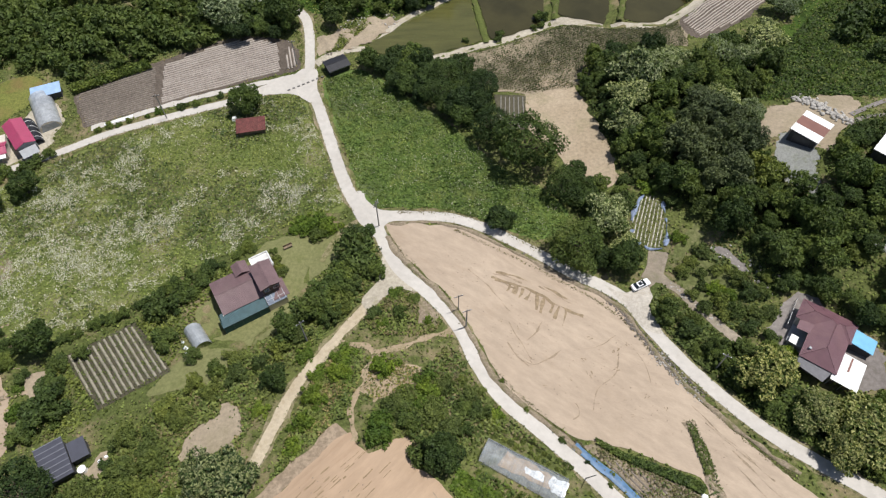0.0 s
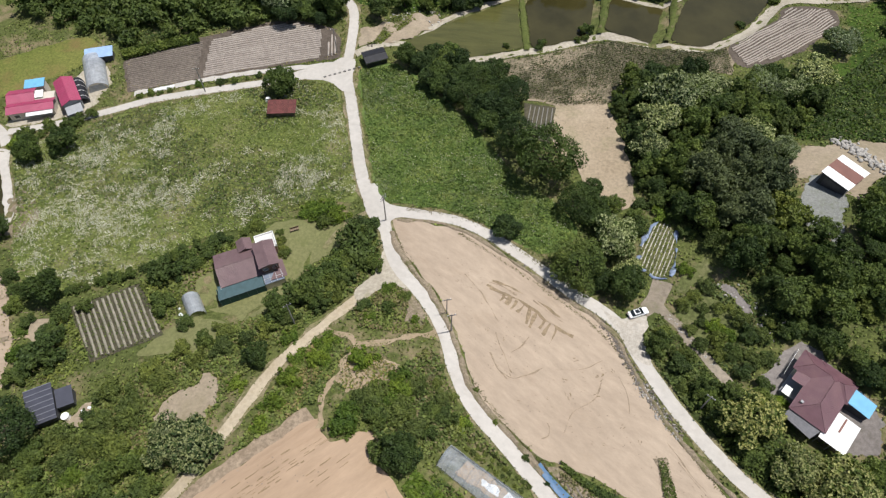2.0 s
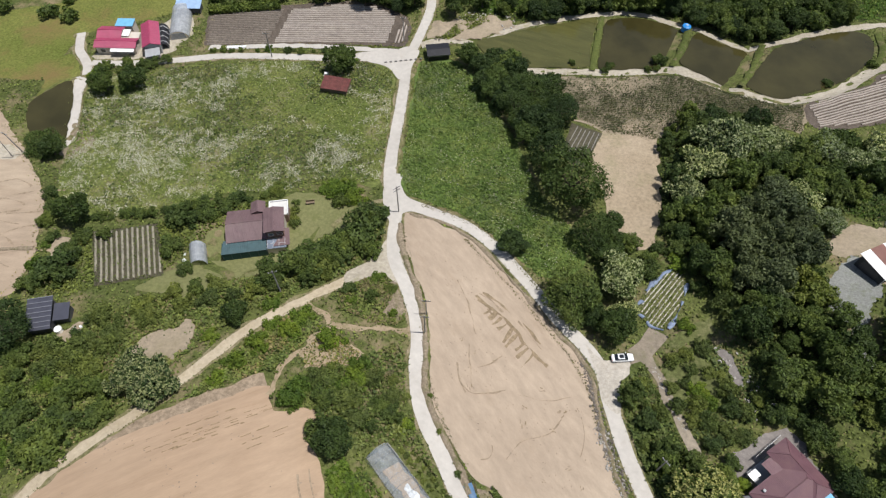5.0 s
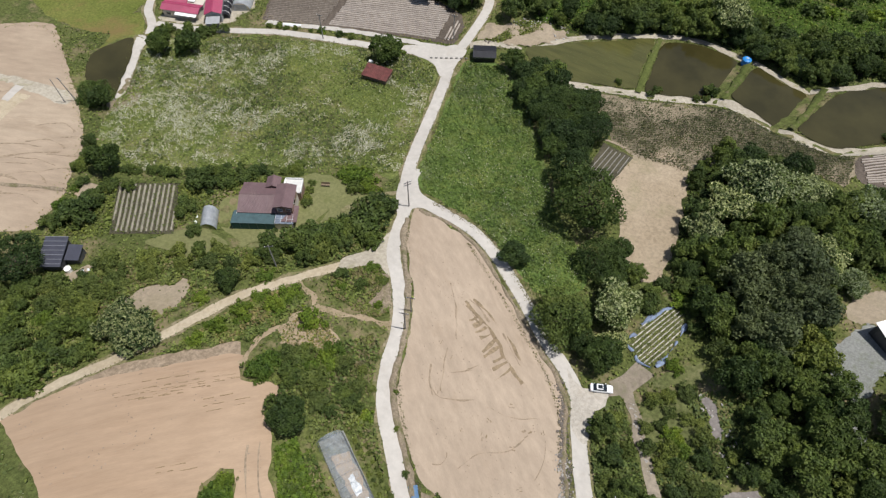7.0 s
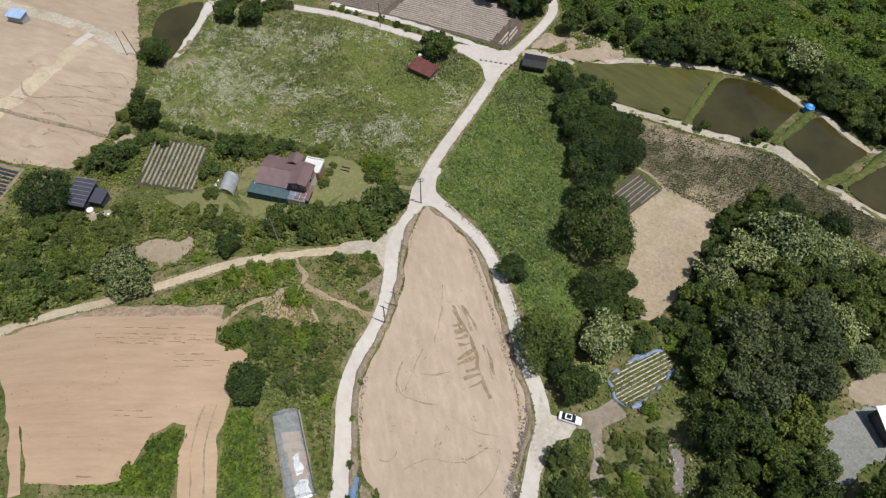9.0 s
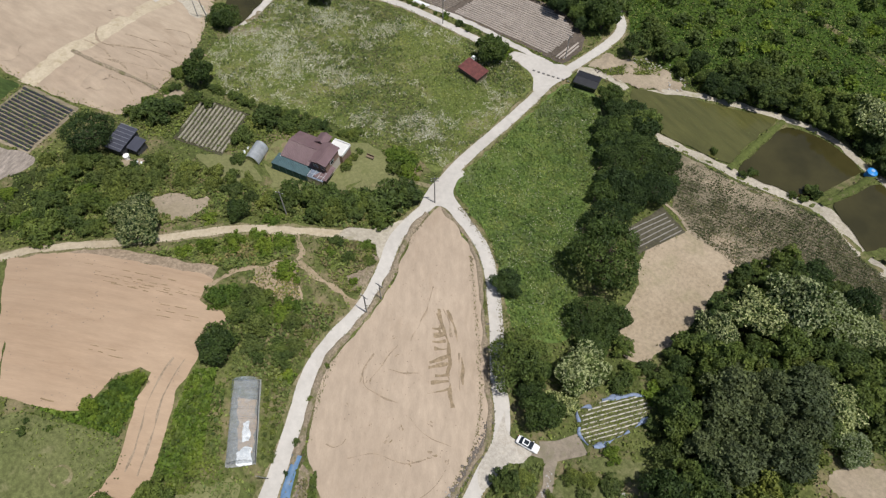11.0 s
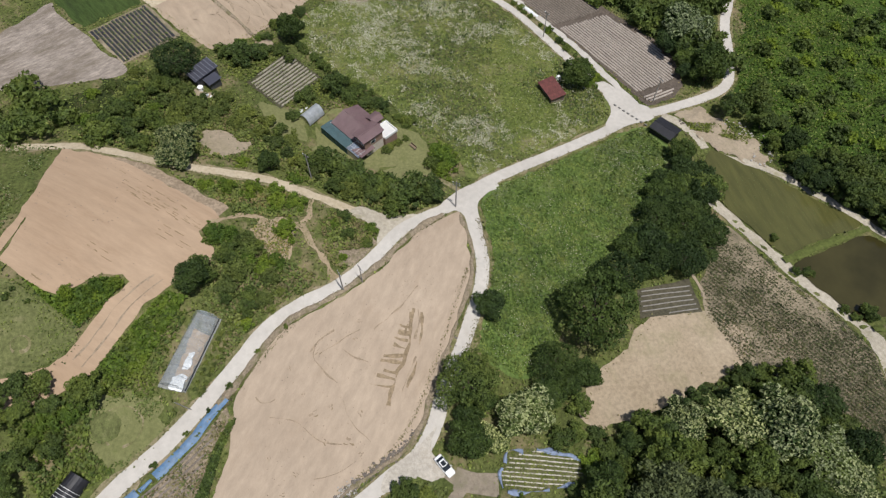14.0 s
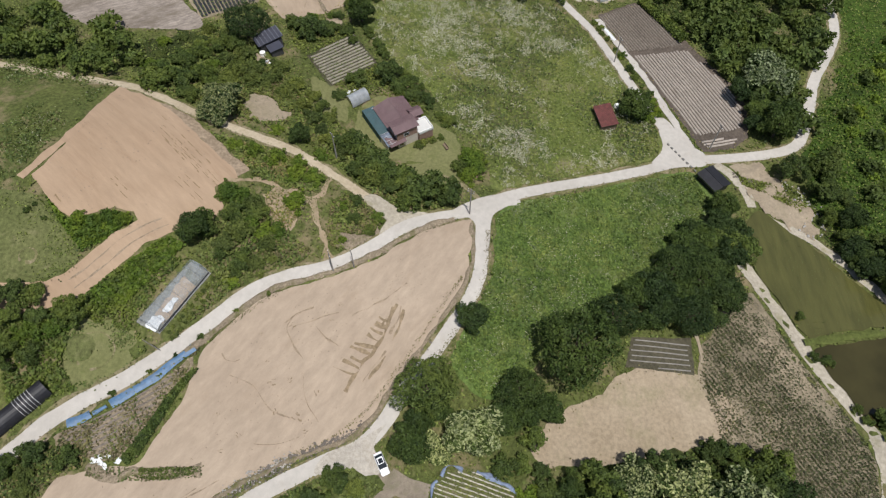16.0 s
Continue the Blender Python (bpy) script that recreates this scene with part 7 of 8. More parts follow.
# ---------------------------------------------------------------- striped barn and its neighbour
barn = thing("barn", 70.3, 91.3, -44.1, "barn with white and brown striped sheet roof", "barn", dz=0.6)
barn.matrix_basis = barn.matrix_basis @ Matrix.Scale(0.95, 4)
part("wall", shell(0.15, 5.75, 0.2, 6.9, -1.6, 2.9), M_DARKWALL, barn)
for y0, y1, mt in ((-0.2, 1.9, M_WHITER), (1.9, 4.9, M_BROWNR), (4.9, 7.2, M_WHITER)):
    part("roof_panel", sheet([(-0.2, y0, 3.0 + 0.13 * (3.4 - abs(y0 - 3.4))), (6.1, y0, 3.0 + 0.13 * (3.4 - abs(y0 - 3.4))), (6.1, y1, 3.0 + 0.13 * (3.4 - abs(y1 - 3.4))), (-0.2, y1, 3.0 + 0.13 * (3.4 - abs(y1 - 3.4)))], 0.1), mt, barn, "white roof sheets" if mt is M_WHITER else "brown roof sheets")
part("door", box(1.0, 4.6, 0.1, 0.18, -1.0, 2.4), M_METAL, barn)
part("downpipe", tube((5.9, 0.0, -1.0), (5.9, 0.0, 2.9), 0.06), M_WHITE, barn)
barn2 = thing("white_roofed_shed", 82.9, 83.6, -44, "shed with bright white roof behind the thicket", "shed")
part("wall", shell(0.1, 5.8, 0.2, 6.0, -1.2, 2.9), M_DARKWALL, barn2)
part("roof", sheet([(-0.2, -0.2, 3.0), (6.1, -0.2, 3.0), (6.1, 6.2, 3.3), (-0.2, 6.2, 3.3)], 0.1), M_WHITER, barn2)
part("door", box(1.2, 3.8, 0.1, 0.18, -1.0, 2.3), M_METAL, barn2)

# ---------------------------------------------------------------- crimson-roofed farm
farm = thing("red_farmhouse", -113.2, 97.8, 21, "long farmhouse with crimson sheet roofs", "house")
part("wall", shell(0.3, 10.8, 0.4, 6.6, -0.6, 2.5), M_PLASTER, farm)
gable_roof(farm, 0.3, 10.8, 0.4, 3.6, 2.5, 3.2, M_CRIMSON, "x", 0.4)
gable_roof(farm, 0.0, 6.0, 3.9, 8.0, 2.7, 3.6, M_CRIMSON, "x", 0.35)
part("back_wall", shell(0.2, 5.8, 4.0, 7.8, -0.4, 2.7, "x", 3.5), M_PLASTER, farm)
part("white_roof", sheet([(6.3, 4.4, 2.9), (8.3, 4.4, 2.9), (8.3, 6.8, 3.1), (6.3, 6.8, 3.1)], 0.08), M_WHITER, farm, "white flat roof patch")
part("blue_roof", sheet([(3.4, 8.2, 3.0), (8.2, 8.2, 3.0), (8.2, 11.2, 3.2), (3.4, 11.2, 3.2)], 0.08), M_SKYBLUE, farm, "sky-blue back roof")
part("blue_roof_wall", shell(3.6, 8.0, 8.3, 11.0, -0.5, 3.0), M_PLASTER, farm)
part("front_awning", sheet([(4.5, -1.0, 2.1), (10.8, -1.0, 2.1), (10.8, 0.3, 2.4), (4.5, 0.3, 2.4)], 0.06), M_WHITER, farm, "white front awning")
for x_ in (2.0, 5.0, 8.5):
    window(farm, x_, 0.4, 0.7, 1.4, 1.1, "-y")
farm2 = thing("red_barn", -100.4, 102.2, -51, "barn with two-tone crimson pitched roof", "barn")
part("wall", shell(-9.0, 0.2, 0.3, 4.4, -0.6, 3.0, "x", 3.8), M_GREYWALL, farm2)
gable_roof(farm2, -9.0, 0.2, 0.3, 4.4, 3.05, 3.95, M_CRIMSON, "x", 0.3)
part("porch_roof", sheet([(0.5, 0.4, 2.4), (3.4, 0.4, 2.2), (3.4, 4.2, 2.2), (0.5, 4.2, 2.4)], 0.08), M_GREYWALL, farm2, "grey porch roof")
for y_ in (0.6, 4.0):
    part("porch_post", box(3.1, 3.25, y_ - 0.07, y_ + 0.07, -0.6, 2.2), M_FRAME, farm2)
tunnel = thing("black_tunnel", -100.2, 109.8, -53, "black shade-net tunnel with white straps", "tunnel")
part("cover", arch(-4.4, 4.4, 1.4, 2.2), M_BLACKTARP, tunnel)
for i in range(4):
    part("strap", hoop(-3.2 + i * 2.1, 1.44, 2.24, r=0.06), M_WHITE, tunnel)
ghn = thing("farm_greenhouse", -99.6, 116.8, -59, "grey plastic tunnel greenhouse at the farm", "greenhouse")
part("cover", arch(-6.2, 6.2, 2.7, 2.9, 0.6), M_HAZE, ghn)
for i in range(7):
    part("hoop", hoop(-6.2 + i * 2.06, 2.66, 2.86, 0.6, 0.04), M_FRAME, ghn)
part("end_wall", sheet([(6.2, -2.4, 0), (6.2, 2.4, 0), (6.2, 1.6, 2.3), (6.2, -1.6, 2.3)], 0.04), M_HAZE, ghn)
bshed = thing("blue_roofed_shed", -101, 123.2, 22, "long shed with pale blue roof", "shed")
part("wall", shell(-3.2, 3.2, -1.4, 1.4, -0.5, 2.3), M_DARKWALL, bshed)
part("roof", sheet([(-3.6, -1.8, 2.2), (3.6, -1.8, 2.2), (3.6, 1.8, 2.7), (-3.6, 1.8, 2.7)], 0.08), M_PALEBLUE, bshed)

# ---------------------------------------------------------------- small sheds
red_shed = thing("red_shed", -45.3, 107.5, 10, "low shed with rusty red corrugated roof", "shed")
part("wall", shell(-3.0, 3.0, -1.8, 1.8, -0.4, 1.7), M_WOODP, red_shed)
part("roof", sheet([(-3.4, -2.25, 1.75), (3.4, -2.1, 1.75), (3.4, 1.9, 2.3), (-3.45, 1.9, 2.3)], 0.07), M_RUST, red_shed)
for x_ in (-3.2, 3.2):
    part("post", box(x_ - 0.06, x_ + 0.06, -2.1, -1.98, -0.4, 1.75), M_WOODP, red_shed)
stack = thing("white_crate", -50.2, 111.0, 15, "small pale crate stack by the tree", "crate")
part("crate", box(-0.6, 0.6, -0.5, 0.5, 0, 0.7, bevel=0.03), M_WHITE, stack)
part("crate", box(-0.4, 0.5, -0.4, 0.35, 0.7, 1.2, bevel=0.03), M_WHITE, stack)
blk = thing("black_shed", -27.1, 129.1, 30, "shed wrapped in black tarpaulin beside the junction", "shed")
part("wall", shell(-2.7, 2.7, -1.9, 1.9, -0.4, 1.9), M_BLACKTARP, blk)
gable_roof(blk, -2.7, 2.7, -2.0, 2.0, 1.9, 2.3, M_BLACKTARP, "x", 0.3)
for y_ in (-2.2, 2.2):
    part("weight_bar", box(-2.9, 2.9, y_ - 0.05, y_ + 0.05, 1.72, 1.84), M_FRAME, blk)
blks = thing("black_film_shed", 30.6, 6.4, -40, "long low shed under black film tied with white cords", "shed")
part("cover", arch(-3.0, 7.0, 1.65, 1.9), M_BLACKTARP, blks)
for i in range(6):
    part("cord", hoop(-0.9 + i * 0.5, 1.68, 1.93, r=0.028), M_WHITE, blks)
blue_stand = thing("blue_site_hut", -131.3, 44.9, 30, "pale blue site hut on the sand plot", "hut")
part("wall", shell(-2.0, 2.0, -1.3, 1.3, -0.2, 2.2), M_GREYWALL, blue_stand)
part("roof", sheet([(-2.3, -1.6, 2.2), (2.3, -1.6, 2.2), (2.3, 1.6, 2.4), (-2.3, 1.6, 2.4)], 0.08), M_PALEBLUE, blue_stand)

# ---------------------------------------------------------------- long greenhouse
gh = thing("greenhouse", 11.7, 24.2, -27.4, "long clear plastic greenhouse with white sheet inside", "greenhouse", dz=-0.1)
part("cover", arch(-6.4, 6.4, 2.05, 2.2, 0.5), M_FILM, gh)
for i in range(9):
    part("hoop", hoop(-6.4 + i * 1.6, 2.0, 2.16, 0.5, 0.02), M_FRAME, gh)
for x_ in (-6.4, 6.4):
    part("end_film", sheet([(x_, -2.0, 0), (x_, 2.0, 0), (x_, 1.7, 1.4), (x_, 0.7, 2.1), (x_, -0.7, 2.1), (x_, -1.7, 1.4)], 0.03), M_FILM, gh)
part("base_rail", box(-6.4, 6.4, -2.12, -2.04, 0, 0.25), M_DARKWALL, gh)
part("base_rail", box(-6.4, 6.4, 2.04, 2.12, 0, 0.25), M_DARKWALL, gh)
sheet_w = thing("plastic_sheet", 13.2, 23.9, -25, "folded white plastic sheet on the greenhouse floor", "sheet", dz=0.17)
def crumpled(x0, x1, y0, y1, tall, seed):
    """A heaped sheet: a ragged grid with folds."""
    bm = bmesh.new()
    nx, ny = max(4, int((x1 - x0) / 0.18)), max(4, int((y1 - y0) / 0.18))
    g = [[None] * (ny + 1) for _ in range(nx + 1)]
    for i in range(nx + 1):
        for j in range(ny + 1):
            u, w = i / nx, j / ny
            e = min(u, 1 - u, w, 1 - w) * 4
            x, y = x0 + (x1 - x0) * u, y0 + (y1 - y0) * w
            d = noise.noise_vector(Vector((x * 1.1, y * 1.1, seed)))
            f_ = abs(noise.noise(Vector((x * 2.2, y * 1.2, seed + 5))))
            g[i][j] = bm.verts.new((x + d.x * 0.45, y + d.y * 0.35, min(1, e) * tall * (0.35 + f_) + 0.02))
    for i in range(nx):
        for j in range(ny):
            bm.faces.new((g[i][j], g[i + 1][j], g[i + 1][j + 1], g[i][j + 1]))
    return bm


part("fold", crumpled(-1.5, 1.7, -0.6, 0.6, 0.25, 1), M_SHEET, sheet_w)
part("fold", crumpled(-2.6, -1.6, -0.8, -0.2, 0.25, 2), M_SHEET, sheet_w)
part("fold", crumpled(2.6, 5.2, -1.5, 0.9, 0.3, 3), M_SHEET, sheet_w)

# ---------------------------------------------------------------- blue tarpaulin along the road
def tarp(line, width, seed):
    ob = strip("tarpaulin", line, width, M_TARP, 0.24, "weathered blue tarpaulin laid along the road edge", "tarpaulin", rag=0.22, crown=0.15, step=0.4, seed=seed, kind="thing", cols=9, times=1)
    for v in ob.data.vertices:
        v.co.z += 0.09 * noise.noise(Vector((v.co.x * 1.3, v.co.y * 1.3, seed)))
    return ob


for line in ([(37.6, 73.4), (37.1, 71.0), (38.6, 69.6)], [(39.4, 69.2), (40.6, 68.4), (42.6, 68.4)], [(43.4, 69.0), (44.2, 71.9), (44.6, 75.4)], [(44.6, 76.6), (44.5, 79.5)], [(37.9, 75.6), (39.6, 79.4), (41.2, 82.0)]):
    strip("blue_netting", line, 0.62, M_NET, 0.2, "pale blue netting along the seedling plot", "netting", rag=0.9, crown=0.25, step=0.35, kind="thing", seed=171)
tarp([(20.1, 28.6), (23.0, 26.0), (26.0, 23.2), (28.4, 20.4), (30.3, 18.1)], 1.35, 3)
tarp([(32.0, 15.6), (33.0, 14.2), (33.6, 12.6)], 1.3, 4)
tarp([(30.6, 17.6), (31.9, 15.9)], 0.5, 5)
for i, q in enumerate([(38.9, 17.6), (39.1, 18.6), (38.4, 18.2), (38.6, 21.2), (39.6, 19.4), (38.0, 19.6)]):
    rag_ = thing("litter_sheet", q[0], q[1], i * 50, "crumpled white plastic litter", "litter", "litter")
    bm = bmesh.new()
    bmesh.ops.create_icosphere(bm, subdivisions=2, radius=0.45)
    for v in bm.verts:
        v.co = Vector((v.co.x * 1.3, v.co.y, v.co.z * 0.3)) * (1 + 0.6 * noise.noise(v.co * 3 + Vector((i, 0, 0)))) + Vector((0, 0, 0.1))
    part("crumple", bm, M_SHEET, rag_)

# ---------------------------------------------------------------- parked car
car = thing("car", 37.1, 60.4, 26.5, "white sedan parked at the lane's mouth", "car", dz=0.09)
car.matrix_basis = car.matrix_basis @ Matrix.Scale(0.83, 4)


def lofted(stations, bm):
    """A body from cross-sections along x: (x, half width, z low, z high, top half width)."""
    rings = []
    for x, hw_, zl, zh, tw in stations:
        zm = zl + (zh - zl) * 0.62
        prof = [(-hw_ * 0.94, zl), (-hw_, zm), (-tw, zh), (tw, zh), (hw_, zm), (hw_ * 0.94, zl)]
        rings.append([bm.verts.new((x, a, b)) for a, b in prof])
    for a, b in zip(rings, rings[1:]):
        for i in range(6):
            bm.faces.new((a[i], a[(i + 1) % 6], b[(i + 1) % 6], b[i]))
    bm.faces.new(rings[0])
    bm.faces.new(rings[-1])
    return bm


body = part("body", lofted([(-2.32, 0.74, 0.38, 0.74, 0.62), (-2.2, 0.84, 0.3, 0.9, 0.74), (-1.5, 0.9, 0.25, 0.98, 0.8), (0.75, 0.9, 0.25, 0.95, 0.8), (1.9, 0.87, 0.26, 0.82, 0.74), (2.25, 0.78, 0.32, 0.7, 0.64), (2.34, 0.66, 0.38, 0.6, 0.56)], bmesh.new()), M_CARW, car)
part("glasshouse", lofted([(-1.75, 0.74, 0.93, 0.97, 0.7), (-1.1, 0.76, 0.93, 1.34, 0.58), (0.2, 0.77, 0.93, 1.38, 0.6), (1.05, 0.76, 0.92, 0.96, 0.7)], bmesh.new()), M_GLASS, car, "dark tinted car windows")
roof_ = part("roof", box(-1.12, 0.22, -0.6, 0.6, 1.33, 1.42, bevel=0.03), M_CARW, car)
part("sunroof", box(-0.85, 0.1, -0.42, 0.42, 1.415, 1.43), M_GLASS, roof_)
for s in (-1, 1):
    for x_ in (-1.4, 1.38):
        w_ = part("wheel", tube((x_, s * 0.72, 0.31), (x_, s * 0.92, 0.31), 0.31, 16), M_TYRE, car)
        part("rim", tube((x_, s * 0.9, 0.31), (x_, s * 0.935, 0.31), 0.2, 12), M_FRAME, w_)
    part("headlight", box(2.12, 2.3, s * 0.45 - 0.14, s * 0.45 + 0.14, 0.58, 0.7), M_SHEET, car)
    part("tail_light", box(-2.31, -2.2, s * 0.55 - 0.16, s * 0.55 + 0.16, 0.66, 0.8), M_RED, car)
    part("mirror", box(0.7, 0.86, s * 0.95 - 0.08, s * 0.95 + 0.08, 0.92, 1.04), M_CARW, car)

# ---------------------------------------------------------------- poles, tank, kerb blocks, rocks
def pole(x, y, tall, turn, label, arms=1, r=0.15, lean=0.0):
    p_ = thing("utility_pole", x, y, turn, label, "pole", "utility poles", dz=-0.1)
    p_.matrix_basis = p_.matrix_basis @ pose(0, 0, 0, lean, 0, 0)
    part("shaft", tube((0, 0, 0), (0, 0, tall), r, 10, None, r * 0.62), M_POLE, p_)
    for i in range(arms):
        a_ = part("crossarm", box(-0.8, 0.8, -0.06, 0.06, tall - 0.5 - i * 0.7, tall - 0.4 - i * 0.7), M_METAL, p_)
        for x_ in (-0.65, 0, 0.65):
            part("insulator", tube((x_, 0, tall - 0.4 - i * 0.7), (x_, 0, tall - 0.22 - i * 0.7), 0.05, 6), M_WHITE, a_)
    return p_


pole(4.0, 49.8, 6.6, 20, "concrete utility pole beside the field road")
pole(2.7, 53.4, 5.6, 20, "slim concrete pole beside the field road", r=0.11)
pole(-12.9, 74.9, 8.4, 60, "tall concrete utility pole at the junction", arms=2)
pole(-67.6, 113.0, 8.0, 20, "concrete utility pole on the lane", arms=1)
pole(-98.6, 59.4, 8.0, 0, "leaning utility pole by the sand plot", lean=6)
pole(-99.8, 57.4, 7.5, 0, "utility pole by the sand plot", arms=0, r=0.12)
pole(-23.5, 47.5, 7.6, 40, "utility pole among trackside bushes")
pole(46.4, 42.8, 6.0, -30, "utility pole beside the eastern road")
pole(21.1, 23.6, 5.5, 30, "thin pole beside the greenhouse", arms=0, r=0.09, lean=10)
pole(-37.8, 131.2, 8.0, 10, "utility pole at the ridge field's corner")
tank = thing("water_tank", 30.3, 162.9, 0, "round blue plastic water tank on the paddy bund", "tank")
part("drum", tube((0, 0, 0), (0, 0, 1.5), 1.15, 20), M_TANK, tank)
part("shoulder", tube((0, 0, 1.5), (0, 0, 1.75), 1.15, 20, None, 0.75), M_TANK, tank)
part("lid", tube((0, 0, 1.75), (0, 0, 1.86), 0.42, 14), M_PALEBLUE, tank)
for i in range(8):
    k_ = i / 7
    x_, y_ = -38.6 + 7.9 * k_, 121.6 + 4.6 * k_
    kb = thing("kerb_block", x_, y_, 30, "dark kerb block in a dotted line across the junction", "block", "kerb blocks", dz=0.13)
    part("block", box(-0.34, 0.34, -0.2, 0.2, 0, 0.25, bevel=0.05), M_BLOCKD, kb)


def rock_mesh(seed, mat):
    bm = bmesh.new()
    bmesh.ops.create_icosphere(bm, subdivisions=1, radius=1)
    for v in bm.verts:
        v.co *= 0.75 + 0.5 * noise.noise(v.co * 1.3 + Vector((seed * 3.1, 0, 0)))
        v.co.z *= 0.7
    me = bpy.data.meshes.new("rock")
    bm.to_mesh(me)
    bm.free()
    me.materials.append(mat)
    return me


ROCKS = [rock_mesh(i, M_ROCK) for i in range(5)]
DARK_ROCKS = [rock_mesh(i + 7, M_ROCKD) for i in range(4)]
rock_rng = random.Random(9)


def rocks(line, count, spread, lo, hi, label, group, shapes=ROCKS):
    for _ in range(count):
        i = rock_rng.randrange(len(line) - 1)
        f_ = rock_rng.random()
        x = line[i][0] * (1 - f_) + line[i + 1][0] * f_ + rock_rng.gauss(0, spread)
        y = line[i][1] * (1 - f_) + line[i + 1][1] * f_ + rock_rng.gauss(0, spread)
        s = rock_rng.uniform(lo, hi)
        ob = tagged(new("rock", rock_rng.choice(shapes)), label, "rock", group)
        ob.matrix_basis = pose(x, y, H(x, y) + s * 0.25, rock_rng.uniform(-20, 20), rock_rng.uniform(-20, 20), rock_rng.uniform(0, 360)) @ Matrix.Diagonal((s, s * rock_rng.uniform(0.7, 1.1), s, 1))


def rubble(name, line, count, spread, lo, hi, mat, label, seed, shapes):
    """Loose stones too many to count, heaped along a line."""
    rng = np.random.RandomState(seed)
    verts, faces = [], []
    for _ in range(count):
        me = shapes[rng.randint(len(shapes))]
        i, f_ = rng.randint(len(line) - 1), rng.uniform()
        x = line[i][0] * (1 - f_) + line[i + 1][0] * f_ + rng.normal() * spread
        y = line[i][1] * (1 - f_) + line[i + 1][1] * f_ + rng.normal() * spread
        size, turn = rng.uniform(lo, hi), rng.uniform(0, 6.28)
        m_ = Matrix.Translation((x, y, H(x, y) + 0.08 + size * 0.2)) @ Matrix.Rotation(turn, 4, "Z") @ Matrix.Diagonal((size, size * rng.uniform(0.6, 1.1), size, 1))
        base = len(verts)
        verts += [tuple(m_ @ v.co) for v in me.vertices]
        faces += [[base + k for k in q.vertices] for q in me.polygons]
    return stuff(name, np.array(verts), np.array(faces), mat, label, "rubble")


rubble("barn_rubble", [(77.6, 104.4), (79.2, 102.2), (81.2, 99.4), (83.2, 95.4)], 170, 0.8, 0.3, 0.75, M_ROCK, "pale boulders of the rubble bank behind the barn", 401, ROCKS)
rocks([(3, 74.6), (9.4, 71.4), (19.9, 64.7), (25.4, 61.3), (30.2, 58.3), (33.8, 54.2), (35.5, 50.1), (38.9, 43.1), (43.6, 35.9), (48.8, 29.7)], 90, 0.28, 0.14, 0.34, "small dark weathered stone on the field bank", "bank stones", DARK_ROCKS)
rocks([(33.2, 52.8), (34.7, 50.2), (35.9, 47.6), (37.2, 45.2), (38.6, 42.8), (40.2, 40.4)], 60, 0.3, 0.22, 0.5, "dark weathered stone heaped on the field bank", "bank stones", DARK_ROCKS)
rocks([(42.4, 60.9), (45.6, 56.8), (49.7, 50.9)], 40, 0.25, 0.15, 0.35, "stone of the low dry wall by the lane", "lane wall stones")
rocks([(51.3, 67.9), (54.8, 65.7), (58.7, 61.1), (59.2, 57.6)], 40, 0.9, 0.15, 0.5, "grey stone on the slope between trees", "slope stones")
for line in ([(83.4, 93.9), (87.6, 95.9), (92.3, 96.6), (104, 98)], [(85.2, 97.0), (90.3, 99.6), (94.4, 101.5), (106, 106)]):
    strip("concrete_channel", line, 1.1, M_YARD, 0.2, "pale concrete drainage channel", "channel", rag=0.1)

rubble("slope_rubble", [(-28.4, 145), (-22, 149), (-15, 148.6), (-13, 146)], 80, 0.9, 0.15, 0.45, M_ROCK, "pale stones on the eroded sandy slope", 402, ROCKS)
rubble("bank_rubble", [(30.4, 57.6), (32.6, 54.6), (34.1, 51.9), (36.2, 48.4), (38.4, 45.0), (40.6, 41.3), (43.2, 37.6)], 420, 0.3, 0.08, 0.26, M_ROCKD, "dark rubble along the edge of the field", 403, DARK_ROCKS)
rubble("bank_rubble", [(36.6, 46.6), (38.2, 43.6), (40.6, 39.8), (42.4, 37.4)], 260, 0.5, 0.1, 0.3, M_ROCK, "grey stones heaped along the edge of the field", 404, ROCKS)
rocks([(-30.6, 134.6), (-29.6, 136.4), (-27.6, 138)], 14, 0.5, 0.3, 0.6, "dark stone at the road culvert", "culvert stones", DARK_ROCKS)
blanket("slope_weeds", sprinkle([(-31, 135.6), (-28, 140), (-27.6, 146), (-20, 150), (-14, 149), (-20, 146), (-24, 141), (-27, 136)], 1500, 93, drifts), 0.24, 0.5, M_OLIVE, "green weeds on the eroded sandy slope", "weeds", 93, lumps=0.8)

# ---------------------------------------------------------------- marks on the bare fields
strip("damp_streak", [(9.1, 61.6), (11.6, 60.4), (14.9, 59.5), (17.9, 57.9), (20.7, 56.1), (23.3, 54.5), (25.5, 53.6)], 0.62, M_DAMP, 0.095, "long damp streak in the sandy field", "stain", rag=0.7, step=0.3, seed=31)
for i, line in enumerate(([(10.0, 62.7), (13.1, 62.1), (15.9, 60.9)], [(9.4, 62.2), (12.2, 61.4), (14.8, 60.4)], [(9.8, 61.0), (12.0, 59.7), (13.6, 58.9)], [(17.9, 60.0), (20.7, 58.2), (23.5, 56.2)], [(18.8, 59.9), (21.0, 58.6), (23.0, 57.2)])):
    strip("damp_streak", line, 0.3 if i % 2 else 0.42, M_DAMP if i % 2 == 0 else M_RUT, 0.09, "damp streak in the sandy field", "stain", rag=0.5, step=0.3, seed=21 + i)
